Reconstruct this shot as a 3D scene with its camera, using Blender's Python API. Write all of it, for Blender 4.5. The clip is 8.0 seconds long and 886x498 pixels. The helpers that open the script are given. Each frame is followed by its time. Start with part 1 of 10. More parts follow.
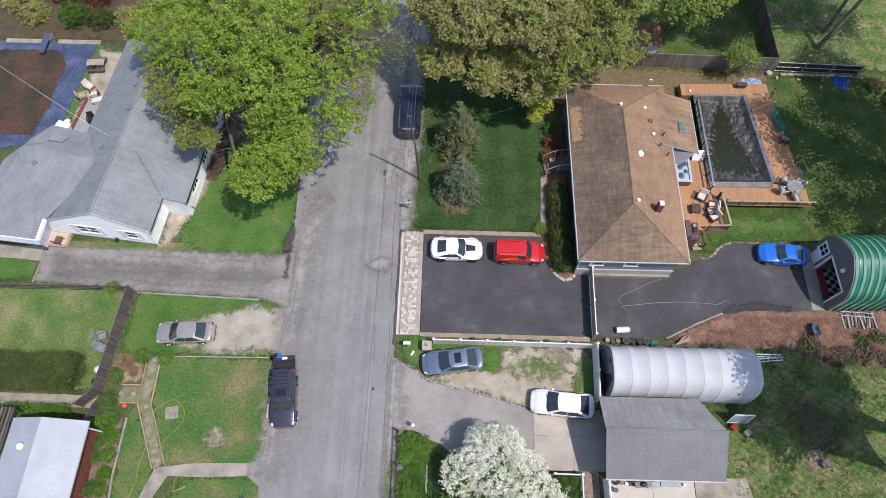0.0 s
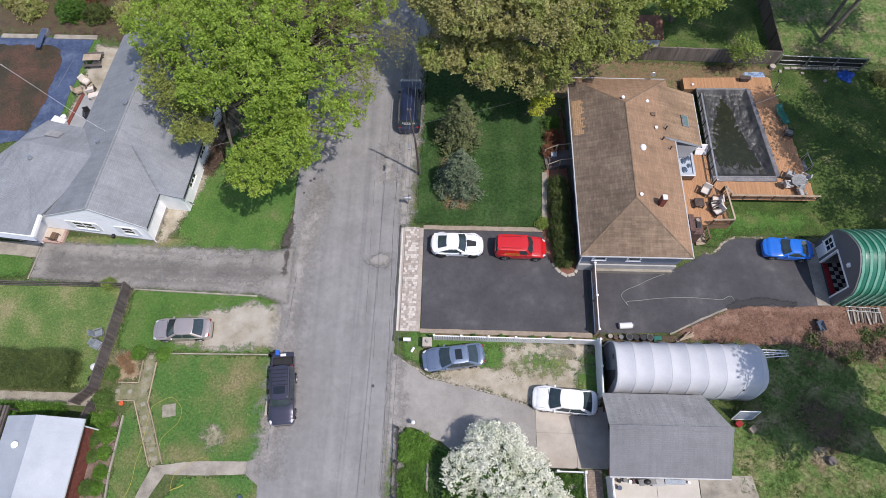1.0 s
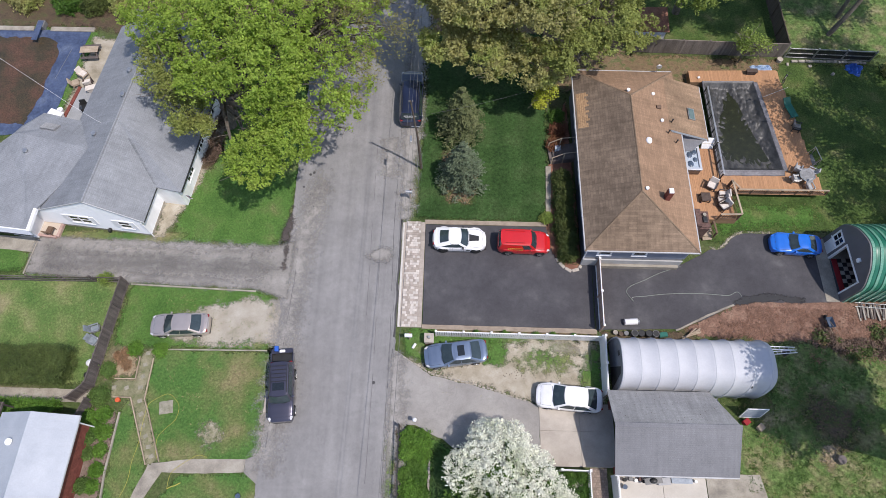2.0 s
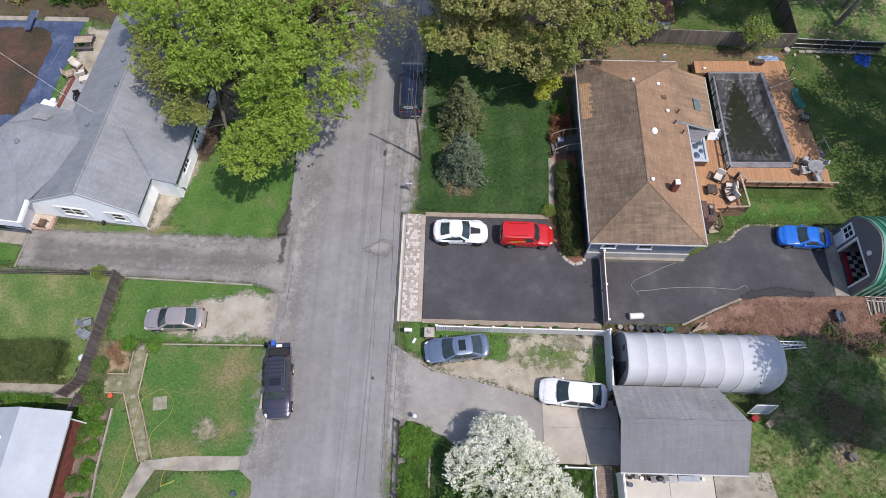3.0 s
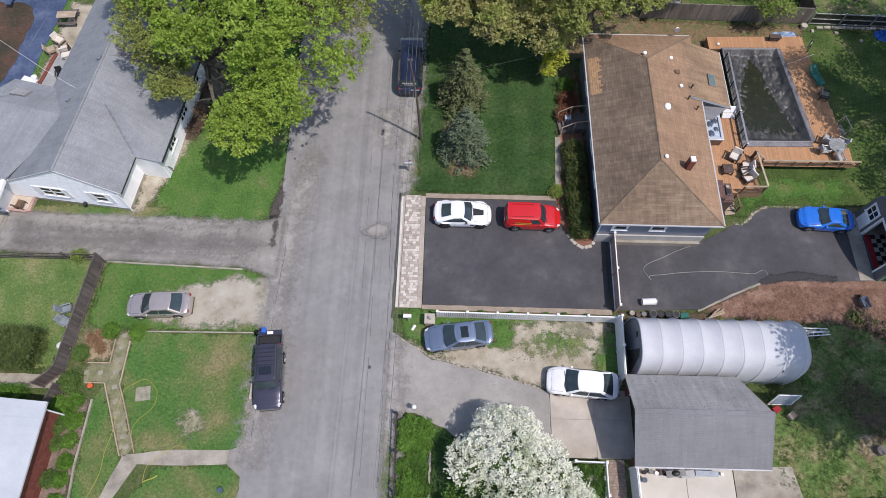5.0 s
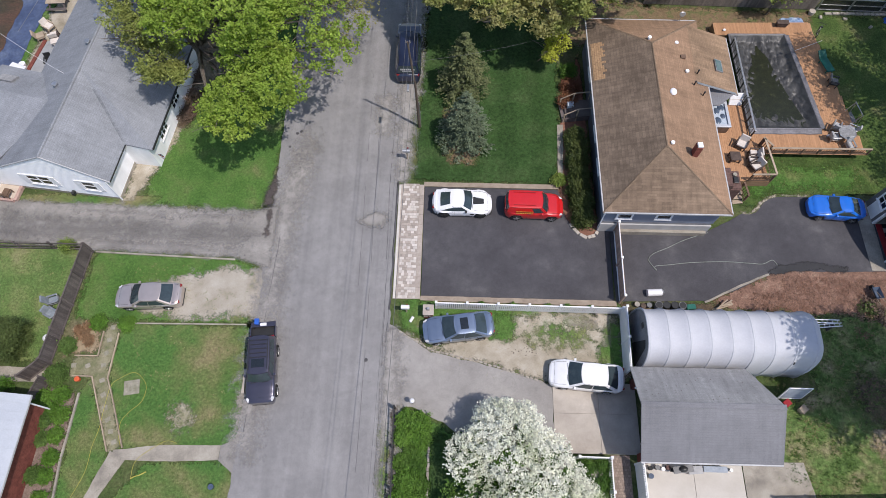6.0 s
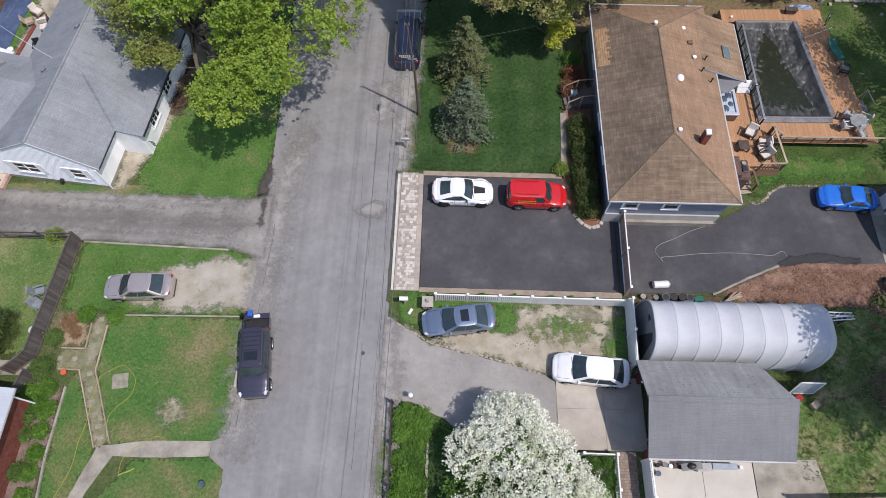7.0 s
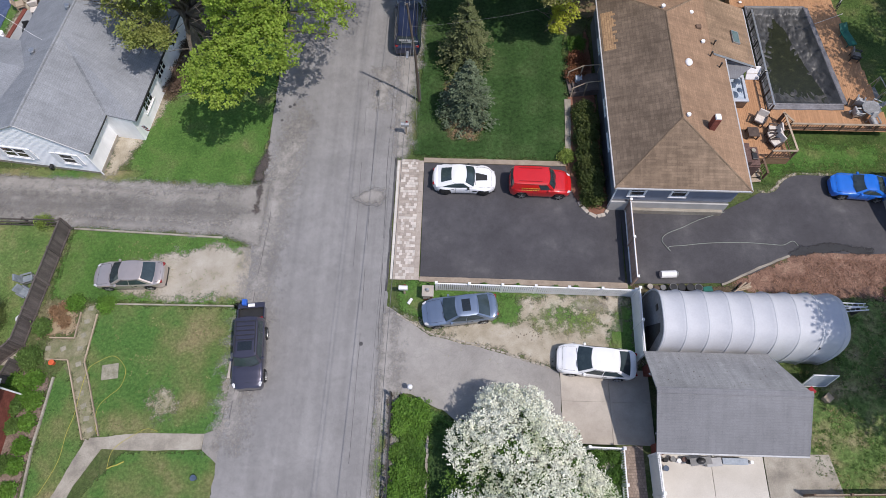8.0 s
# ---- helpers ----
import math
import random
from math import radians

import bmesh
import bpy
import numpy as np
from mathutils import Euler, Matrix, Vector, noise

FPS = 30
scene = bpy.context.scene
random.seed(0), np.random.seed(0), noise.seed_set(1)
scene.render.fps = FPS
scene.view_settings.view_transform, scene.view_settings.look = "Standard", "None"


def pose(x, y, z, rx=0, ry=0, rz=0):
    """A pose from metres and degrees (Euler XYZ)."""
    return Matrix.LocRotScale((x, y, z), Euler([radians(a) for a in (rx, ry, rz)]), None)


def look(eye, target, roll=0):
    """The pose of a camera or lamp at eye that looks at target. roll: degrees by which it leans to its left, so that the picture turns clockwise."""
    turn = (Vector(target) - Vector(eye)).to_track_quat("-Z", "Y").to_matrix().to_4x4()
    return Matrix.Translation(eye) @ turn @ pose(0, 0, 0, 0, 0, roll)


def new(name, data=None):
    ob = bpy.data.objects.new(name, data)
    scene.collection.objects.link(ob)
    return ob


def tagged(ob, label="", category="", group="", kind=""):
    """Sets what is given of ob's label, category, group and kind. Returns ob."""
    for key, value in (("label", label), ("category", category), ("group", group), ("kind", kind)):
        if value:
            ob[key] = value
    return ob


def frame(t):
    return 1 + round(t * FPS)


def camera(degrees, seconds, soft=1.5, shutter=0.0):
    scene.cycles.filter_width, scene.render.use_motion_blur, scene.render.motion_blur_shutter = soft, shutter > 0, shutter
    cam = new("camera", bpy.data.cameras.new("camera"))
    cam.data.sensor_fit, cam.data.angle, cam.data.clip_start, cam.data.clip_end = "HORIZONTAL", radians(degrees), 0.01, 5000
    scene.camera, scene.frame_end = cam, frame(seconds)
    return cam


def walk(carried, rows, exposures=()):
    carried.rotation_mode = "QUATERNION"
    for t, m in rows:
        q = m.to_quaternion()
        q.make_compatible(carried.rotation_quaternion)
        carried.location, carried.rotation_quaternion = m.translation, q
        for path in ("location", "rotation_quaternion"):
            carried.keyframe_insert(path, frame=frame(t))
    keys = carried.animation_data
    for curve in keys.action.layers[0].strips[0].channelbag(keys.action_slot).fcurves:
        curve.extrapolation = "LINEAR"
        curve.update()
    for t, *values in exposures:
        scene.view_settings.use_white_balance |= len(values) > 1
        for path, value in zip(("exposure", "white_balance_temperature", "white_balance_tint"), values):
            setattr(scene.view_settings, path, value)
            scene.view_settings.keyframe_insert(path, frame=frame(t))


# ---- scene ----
cam = camera(72.0, 8.0, soft=0.65)
PATH = [
    (0, (0.821, 2.193, 45.712), (0.809, 3.006, 43.885), 0.6),
    (0.5, (0.932, 2.129, 45.37), (0.917, 2.944, 43.543), 0.3),
    (1, (0.817, 2.082, 45.01), (0.804, 2.896, 43.183), 0.4),
    (1.5, (0.749, 2.102, 44.621), (0.734, 2.914, 42.793), 0.3),
    (3, (0.681, 1.976, 42.943), (0.665, 2.789, 41.116), 0.3),
    (3.5, (0.641, 1.969, 42.324), (0.625, 2.781, 40.496), 0.3),
    (4, (0.577, 1.961, 41.57), (0.561, 2.773, 39.742), 0.4),
    (4.5, (0.559, 1.923, 40.857), (0.544, 2.735, 39.03), 0.4),
    (6, (0.643, 1.664, 38.619), (0.629, 2.48, 36.793), 0.4),
    (6.5, (0.597, 1.632, 37.923), (0.586, 2.447, 36.096), 0.7),
    (7, (0.602, 1.575, 37.175), (0.591, 2.392, 35.35), 0.7),
    (7.5, (0.625, 1.466, 36.474), (0.612, 2.285, 34.649), 0.7),
    (8, (0.523, 1.375, 35.791), (0.514, 2.192, 33.966), 1.0),
]
walk(cam, [(t, look(eye, target, roll)) for t, eye, target, roll in PATH], exposures=[(0.0, 0.07, 6480, 15), (4.0, 0.03, 6480, 15), (8.0, -0.05, 6480, 15)])

# ---- world and sun ----
SUN_DIR = Vector((0.386, -0.24, 0.891)).normalized()
world = bpy.data.worlds.new("sky")
world.use_nodes = True
scene.world = world
sky = world.node_tree.nodes.new("ShaderNodeTexSky")
sky.sky_type, sky.sun_disc = "NISHITA", False
sky.sun_elevation = math.asin(SUN_DIR.z)
sky.sun_rotation = math.atan2(SUN_DIR.x, SUN_DIR.y)
world.node_tree.links.new(sky.outputs[0], world.node_tree.nodes["Background"].inputs[0])
world.node_tree.nodes["Background"].inputs[1].default_value = 0.165
sun_data = bpy.data.lights.new("sun", "SUN")
sun_data.energy, sun_data.angle, sun_data.color = 3.6, radians(0.6), (1.0, 0.95, 0.88)
sun = new("sun", sun_data)
sun.matrix_world = look(SUN_DIR * 100, (0, 0, 0))

# ---- small tools ----
rng = np.random.default_rng(7)


def auto_uv(bm):
    """UVs in metres: u along the level, v up the slope."""
    layer = bm.loops.layers.uv.verify()
    for f in bm.faces:
        n = f.normal
        if abs(n.z) > 0.995:
            u, v = Vector((1, 0, 0)), Vector((0, 1, 0))
        else:
            u = Vector((0, 0, 1)).cross(n).normalized()
            v = n.cross(u)
        for loop in f.loops:
            loop[layer].uv = (loop.vert.co.dot(u), loop.vert.co.dot(v))


def part(name, bm, material, parent=None, label="", smooth=False):
    """Links a bmesh as one mesh object, under a thing or a part if given."""
    bm.normal_update()
    auto_uv(bm)
    mesh = bpy.data.meshes.new(name)
    bm.to_mesh(mesh)
    bm.free()
    mesh.materials.append(material)
    if smooth:
        mesh.polygons.foreach_set("use_smooth", [True] * len(mesh.polygons))
        mesh.set_sharp_from_angle(angle=radians(40))
    ob = new(name, mesh)
    ob.parent = parent
    if label:
        ob["label"] = label
    return ob


def raw(name, verts, faces, material, parent=None, label=""):
    """A mesh object from arrays of vertices and equal-sided faces."""
    verts, faces = np.asarray(verts, dtype=np.float32), np.asarray(faces, dtype=np.int32)
    mesh = bpy.data.meshes.new(name)
    k = faces.shape[1]
    mesh.vertices.add(len(verts))
    mesh.vertices.foreach_set("co", verts.ravel())
    mesh.loops.add(faces.size)
    mesh.loops.foreach_set("vertex_index", faces.ravel())
    mesh.polygons.add(len(faces))
    mesh.polygons.foreach_set("loop_start", np.arange(0, faces.size, k, dtype=np.int32))
    mesh.update(calc_edges=True)
    mesh.validate()
    mesh.materials.append(material)
    ob = new(name, mesh)
    ob.parent = parent
    if label:
        ob["label"] = label
    return ob


def thing(name, m, label, category, group="", kind=""):
    """An Empty at the base of a thing."""
    ob = new(name)
    ob.empty_display_size = 0.3
    ob.matrix_world = m
    return tagged(ob, label, category, group, kind)


def box(bm, x0, x1, y0, y1, z0, z1, bevel=0.0):
    v = [bm.verts.new((x, y, z)) for z in (z0, z1) for y in (y0, y1) for x in (x0, x1)]
    fs = [bm.faces.new([v[i] for i in q]) for q in ((0, 2, 3, 1), (4, 5, 7, 6), (0, 1, 5, 4), (2, 6, 7, 3), (0, 4, 6, 2), (1, 3, 7, 5))]
    if bevel:
        edges = list({e for f in fs for e in f.edges})
        bmesh.ops.bevel(bm, geom=edges, offset=bevel, segments=2, affect="EDGES", profile=0.5)
    return bm


def boxed(x0, x1, y0, y1, z0, z1, bevel=0.0):
    return box(bmesh.new(), x0, x1, y0, y1, z0, z1, bevel)


def turned(bm, m):
    bm.transform(m)
    return bm


def tube(bm, p0, p1, r0, r1=None, n=8, caps=True):
    p0, p1 = Vector(p0), Vector(p1)
    r1 = r0 if r1 is None else r1
    d = (p1 - p0).normalized()
    a = d.orthogonal().normalized()
    b = d.cross(a)
    rings = []
    for p, r in ((p0, r0), (p1, r1)):
        rings.append([bm.verts.new(p + (a * math.cos(2 * math.pi * i / n) + b * math.sin(2 * math.pi * i / n)) * r) for i in range(n)])
    for i in range(n):
        bm.faces.new((rings[0][i], rings[0][(i + 1) % n], rings[1][(i + 1) % n], rings[1][i]))
    if caps:
        bm.faces.new(rings[0][::-1])
        bm.faces.new(rings[1])
    return bm


def pipe(bm, pts, r, n=6):
    """A bent tube through points, r a number or one for each point."""
    pts = [Vector(p) for p in pts]
    rs = [r] * len(pts) if isinstance(r, (int, float)) else r
    prev, a = None, None
    for i, p in enumerate(pts):
        d = (pts[min(i + 1, len(pts) - 1)] - pts[max(i - 1, 0)]).normalized()
        a = d.orthogonal().normalized() if a is None else (a - d * a.dot(d)).normalized()
        b = d.cross(a)
        ring = [bm.verts.new(p + (a * math.cos(2 * math.pi * k / n) + b * math.sin(2 * math.pi * k / n)) * rs[i]) for k in range(n)]
        if prev:
            for k in range(n):
                bm.faces.new((prev[k], prev[(k + 1) % n], ring[(k + 1) % n], ring[k]))
        else:
            bm.faces.new(ring[::-1])
        prev = ring
    bm.faces.new(prev)
    return bm


def prism(bm, pts, z0, z1):
    """An upright prism over a counter-clockwise outline."""
    lo = [bm.verts.new((x, y, z0)) for x, y in pts]
    hi = [bm.verts.new((x, y, z1)) for x, y in pts]
    n = len(pts)
    bm.faces.new(hi)
    bm.faces.new(lo[::-1])
    for i in range(n):
        bm.faces.new((lo[i], lo[(i + 1) % n], hi[(i + 1) % n], hi[i]))
    return bm


def slab(bm, pts, thick):
    """A sheet over a 3D outline, thickened straight down."""
    hi = [bm.verts.new(p) for p in pts]
    lo = [bm.verts.new((p[0], p[1], p[2] - thick)) for p in pts]
    n = len(pts)
    bm.faces.new(hi)
    bm.faces.new(lo[::-1])
    for i in range(n):
        bm.faces.new((lo[i], lo[(i + 1) % n], hi[(i + 1) % n], hi[i]))
    bmesh.ops.recalc_face_normals(bm, faces=bm.faces)
    return bm


def ragged(pts, amount, step=0.35, seed=0.0):
    """An outline with its edges cut up and made uneven."""
    out = []
    n = len(pts)
    for i in range(n):
        a, b = Vector((*pts[i], 0)), Vector((*pts[(i + 1) % n], 0))
        k = max(1, int((b - a).length / step))
        for j in range(k):
            p = a.lerp(b, j / k)
            w = Vector((p.x * 0.9 + seed, p.y * 0.9, seed))
            d = Vector((noise.noise(w), noise.noise(w + Vector((31, 7, 3))), 0)) * amount
            w2 = w * 3.7
            d += Vector((noise.noise(w2), noise.noise(w2 + Vector((11, 5, 9))), 0)) * amount * 0.5
            out.append((p.x + d.x, p.y + d.y))
    return out


SOFT = {}


def softened(material):
    """A copy of a ground material that frays out towards the edge of its sheet."""
    if material.name not in SOFT:
        m = material.copy()
        m.name = material.name + "_frayed"
        nt = m.node_tree
        out = nt.nodes["Material Output"].inputs["Surface"]
        src = out.links[0].from_socket
        edge = nt.nodes.new("ShaderNodeAttribute")
        edge.attribute_name = "edge"
        n1, n2 = tex_noise(nt, coords(nt, "pos"), 1.6, 7.0, 0.72), tex_noise(nt, coords(nt, "pos"), 11.0, 3.0, 0.7)
        add = nt.nodes.new("ShaderNodeMath")
        add.operation = "MULTIPLY_ADD"
        nt.links.new(n1, add.inputs[0])
        add.inputs[1].default_value = 1.7
        nt.links.new(edge.outputs["Fac"], add.inputs[2])
        add2 = nt.nodes.new("ShaderNodeMath")
        add2.operation = "MULTIPLY_ADD"
        nt.links.new(n2, add2.inputs[0])
        add2.inputs[1].default_value = 0.7
        nt.links.new(add.outputs[0], add2.inputs[2])
        span = nt.nodes.new("ShaderNodeMapRange")
        paved = "asphalt" in material.name
        span.inputs["From Min"].default_value, span.inputs["From Max"].default_value = (1.3, 2.1) if paved else (1.5, 1.9)
        nt.links.new(add2.outputs[0], span.inputs["Value"])
        mx = nt.nodes.new("ShaderNodeMixShader")
        nt.links.new(span.outputs[0], mx.inputs[0])
        nt.links.new(nt.nodes.new("ShaderNodeBsdfTransparent").outputs[0], mx.inputs[1])
        nt.links.new(src, mx.inputs[2])
        nt.links.new(mx.outputs[0], out)
        SOFT[material.name] = m
    return SOFT[material.name]


def patch(name, pts, z, material, label, category, amount=0.12, thick=0.06, kind="structure", seed=0.0, soft=0.0):
    """A piece of ground cover; with soft, a sheet that frays out over that many metres on both sides of its outline."""
    if not soft:
        bm = bmesh.new()
        prism(bm, ragged(pts, amount, 0.2, seed) if amount else pts, z - thick, z)
        bmesh.ops.triangulate(bm, faces=[f for f in bm.faces if len(f.verts) > 4])
        bmesh.ops.recalc_face_normals(bm, faces=bm.faces)
        return tagged(part(name, bm, material), label, category, kind=kind)
    poly = np.array(ragged(pts, amount, 0.5, seed) if amount else pts)
    lo, hi = poly.min(axis=0) - soft, poly.max(axis=0) + soft
    cell = max(0.2, min(0.4, soft * 0.5), (hi - lo).max() / 110)
    nx, ny = (np.ceil((hi - lo) / cell).astype(int) + 1)
    gx, gy = np.meshgrid(lo[0] + np.arange(nx) * cell, lo[1] + np.arange(ny) * cell)
    q = np.stack([gx.ravel(), gy.ravel()], axis=1)
    dist, inside = np.full(len(q), 1e9), np.zeros(len(q), dtype=bool)
    for a, b in zip(poly, np.roll(poly, -1, axis=0)):
        d = b - a
        t = np.clip(((q - a) @ d) / max(1e-9, d @ d), 0, 1)
        dist = np.minimum(dist, np.linalg.norm(q - a - t[:, None] * d, axis=1))
        if a[1] != b[1]:
            cross = (a[1] > q[:, 1]) != (b[1] > q[:, 1])
            inside ^= cross & (q[:, 0] < d[0] * (q[:, 1] - a[1]) / d[1] + a[0])
    edge = np.clip(0.5 + np.where(inside, dist, -dist) / soft * 0.5, 0, 1)
    i = np.arange(len(q)).reshape(ny, nx)
    quads = np.stack([i[:-1, :-1], i[:-1, 1:], i[1:, 1:], i[1:, :-1]], axis=-1).reshape(-1, 4)
    quads = quads[(edge[quads] > 0).any(axis=1)]
    used = np.unique(quads)
    remap = np.zeros(len(q), dtype=int)
    remap[used] = np.arange(len(used))
    ob = raw(name, np.column_stack([q[used], np.full(len(used), z)]), remap[quads], softened(material))
    layer = ob.data.attributes.new("edge", "FLOAT", "POINT")
    layer.data.foreach_set("value", edge[used].astype(np.float32))
    return tagged(ob, label, category, kind=kind)


# ---- materials ----
def shader(name):
    m = bpy.data.materials.new(name)
    m.use_nodes = True
    nt = m.node_tree
    return m, nt, nt.nodes["Principled BSDF"]


def node(nt, kind, **inputs):
    n = nt.nodes.new(kind)
    for key, value in inputs.items():
        n.inputs[key.replace("_", " ")].default_value = value
    return n


def ramp(nt, fac, stops):
    n = nt.nodes.new("ShaderNodeValToRGB")
    while len(n.color_ramp.elements) < len(stops):
        n.color_ramp.elements.new(0.5)
    for e, (p, c) in zip(n.color_ramp.elements, stops):
        e.position, e.color = p, (*c, 1)
    nt.links.new(fac, n.inputs[0])
    return n.outputs[0]


def mixed(nt, kind, fac, a, b):
    n = nt.nodes.new("ShaderNodeMix")
    n.data_type, n.blend_type = "RGBA", kind
    for socket, value in ((n.inputs[0], fac), (n.inputs[6], a), (n.inputs[7], b)):
        if isinstance(value, bpy.types.NodeSocket):
            nt.links.new(value, socket)
        elif isinstance(value, (int, float)):
            socket.default_value = value
        else:
            socket.default_value = (*value, 1)
    return n.outputs[2]


def coords(nt, where, stretch=(1, 1, 1)):
    if where == "pos":
        src = nt.nodes.new("ShaderNodeNewGeometry").outputs["Position"]
    else:
        src = nt.nodes.new("ShaderNodeTexCoord").outputs["UV" if where == "uv" else "Object"]
    mp = nt.nodes.new("ShaderNodeMapping")
    mp.inputs["Scale"].default_value = stretch
    nt.links.new(src, mp.inputs[0])
    return mp.outputs[0]


def tex_noise(nt, co, scale, detail=4.0, rough=0.6):
    n = node(nt, "ShaderNodeTexNoise", Scale=scale, Detail=detail, Roughness=rough)
    nt.links.new(co, n.inputs["Vector"])
    return n.outputs["Fac"]


def bumped(nt, bsdf, height, strength, distance=0.02):
    b = node(nt, "ShaderNodeBump", Strength=strength, Distance=distance)
    nt.links.new(height, b.inputs["Height"])
    nt.links.new(b.outputs[0], bsdf.inputs["Normal"])


def surf(name, stops, scale=0.6, fine=25.0, fine_amount=0.35, rough=0.85, bump=0.3, dist=0.02, metal=0.0, where="pos",
         stretch=(1, 1, 1), vary=0.0, island=0.0, spec=0.4, coat=0.0, detail=6.0):
    """A matt surface with colour patches, finer grain and relief."""
    m, nt, bsdf = shader(name)
    co = coords(nt, where, stretch)
    col = ramp(nt, tex_noise(nt, co, scale, detail), stops)
    grain = tex_noise(nt, co, fine, 3.0)
    shade = ramp(nt, grain, [(0.25, (1 - fine_amount,) * 3), (0.75, (1 + fine_amount,) * 3)])
    col = mixed(nt, "MULTIPLY", 1.0, col, shade)
    for amount, src in ((vary, "ShaderNodeObjectInfo"), (island, "ShaderNodeNewGeometry")):
        if amount:
            r = nt.nodes.new(src).outputs["Random" if src == "ShaderNodeObjectInfo" else "Random Per Island"]
            col = mixed(nt, "MULTIPLY", 1.0, col, ramp(nt, r, [(0.0, (1 - amount,) * 3), (1.0, (1 + amount,) * 3)]))
    nt.links.new(col, bsdf.inputs["Base Color"])
    bsdf.inputs["Roughness"].default_value = rough
    bsdf.inputs["Metallic"].default_value = metal
    bsdf.inputs["Specular IOR Level"].default_value = spec
    bsdf.inputs["Coat Weight"].default_value = coat
    bsdf.inputs["Coat Roughness"].default_value = 0.06
    if bump:
        bumped(nt, bsdf, grain, bump, dist)
    return m


def grassy(name, stops, tuft=6.0, patch_scale=0.35, dark=0.45, stripes=0.0):
    """Turf: patches of colour, tufts with relief, fine blades; stripes of the mower where wanted."""
    m, nt, bsdf = shader(name)
    co = coords(nt, "pos")
    big = tex_noise(nt, co, patch_scale, 5.0, 0.52)
    col = ramp(nt, big, stops)
    mid = tex_noise(nt, co, tuft, 4.0, 0.7)
    fine = tex_noise(nt, coords(nt, "pos", (1, 1, 1)), 38.0, 2.0, 0.7)
    col = mixed(nt, "MULTIPLY", 1.0, col, ramp(nt, mid, [(0.28, (1 - dark,) * 3), (0.72, (1 + dark,) * 3)]))
    col = mixed(nt, "MULTIPLY", 1.0, col, ramp(nt, fine, [(0.25, (0.45,) * 3), (0.75, (1.55,) * 3)]))
    if stripes:
        w = node(nt, "ShaderNodeTexWave", Scale=0.13, Distortion=2.2, Detail=2.0)
        nt.links.new(co, w.inputs["Vector"])
        col = mixed(nt, "MULTIPLY", 1.0, col, ramp(nt, w.outputs["Fac"], [(0.3, (1 - stripes,) * 3), (0.7, (1 + stripes,) * 3)]))
    nt.links.new(col, bsdf.inputs["Base Color"])
    bsdf.inputs["Roughness"].default_value = 0.9
    bsdf.inputs["Specular IOR Level"].default_value = 0.15
    add = nt.nodes.new("ShaderNodeMath")
    nt.links.new(mid, add.inputs[0])
    nt.links.new(fine, add.inputs[1])
    bumped(nt, bsdf, add.outputs[0], 0.9, 0.06)
    return m


def shingled(name, light, dark, row=0.14, tab=0.32, rough=0.9, streak=0.25, contrast=0.25, stains=()):
    """Asphalt shingles in courses, with blotches and streaks down the slope."""
    m, nt, bsdf = shader(name)
    co = coords(nt, "uv")
    br = node(nt, "ShaderNodeTexBrick", Scale=1.0, Mortar_Size=0.012, Brick_Width=tab, Row_Height=row, Bias=0.0, Mortar_Smooth=0.3)
    br.inputs["Color1"].default_value = (*[c * (1 - contrast) for c in light], 1)
    br.inputs["Color2"].default_value = (*light, 1)
    br.inputs["Mortar"].default_value = (*dark, 1)
    nt.links.new(co, br.inputs["Vector"])
    col = br.outputs["Color"]
    blotch = tex_noise(nt, coords(nt, "pos"), 0.45, 7.0, 0.65)
    col = mixed(nt, "MULTIPLY", 1.0, col, ramp(nt, blotch, [(0.3, (1 - streak,) * 3), (0.7, (1 + streak,) * 3)]))
    run = tex_noise(nt, coords(nt, "uv", (3.0, 0.25, 1)), 1.2, 5.0)
    col = mixed(nt, "MULTIPLY", 1.0, col, ramp(nt, run, [(0.3, (1 - streak * 0.7,) * 3), (0.7, (1 + streak * 0.7,) * 3)]))
    grit = tex_noise(nt, coords(nt, "pos"), 45.0, 2.0)
    col = mixed(nt, "MULTIPLY", 1.0, col, ramp(nt, grit, [(0.3, (0.72,) * 3), (0.7, (1.28,) * 3)]))
    nt.links.new(col, bsdf.inputs["Base Color"])
    bsdf.inputs["Roughness"].default_value = rough
    bsdf.inputs["Specular IOR Level"].default_value = 0.25
    bumped(nt, bsdf, br.outputs["Fac"], -0.5, 0.012)
    return m


def sided(name, colour, pitch=0.13, rough=0.55, lap=0.6):
    """Lap siding: level boards with a shadow line."""
    m, nt, bsdf = shader(name)
    co = coords(nt, "uv", (0.001, 1, 1))
    w = node(nt, "ShaderNodeTexWave", Scale=1.0 / pitch / 3.14159 * 1.5708 / 1.0)
    w.wave_type, w.bands_direction, w.wave_profile = "BANDS", "Y", "SAW"
    nt.links.new(co, w.inputs["Vector"])
    dirt = tex_noise(nt, coords(nt, "pos", (1, 1, 0.4)), 1.3, 6.0)
    col = mixed(nt, "MULTIPLY", 1.0, colour, ramp(nt, dirt, [(0.3, (0.86,) * 3), (0.65, (1.04,) * 3)]))
    nt.links.new(col, bsdf.inputs["Base Color"])
    bsdf.inputs["Roughness"].default_value = rough
    bumped(nt, bsdf, w.outputs["Fac"], -lap, 0.02)
    return m


def paint(name, colour, rough=0.35, coat=1.0, metal=0.0, flake=0.06):
    """Car paint with clear coat and a little dust."""
    return surf(name, [(0.3, tuple(c * (1 - flake) for c in colour)), (0.7, tuple(min(1, c * (1 + flake)) for c in colour))],
                scale=1.5, fine=60, fine_amount=0.04, rough=rough, bump=0.0, coat=coat, metal=metal, where="obj")


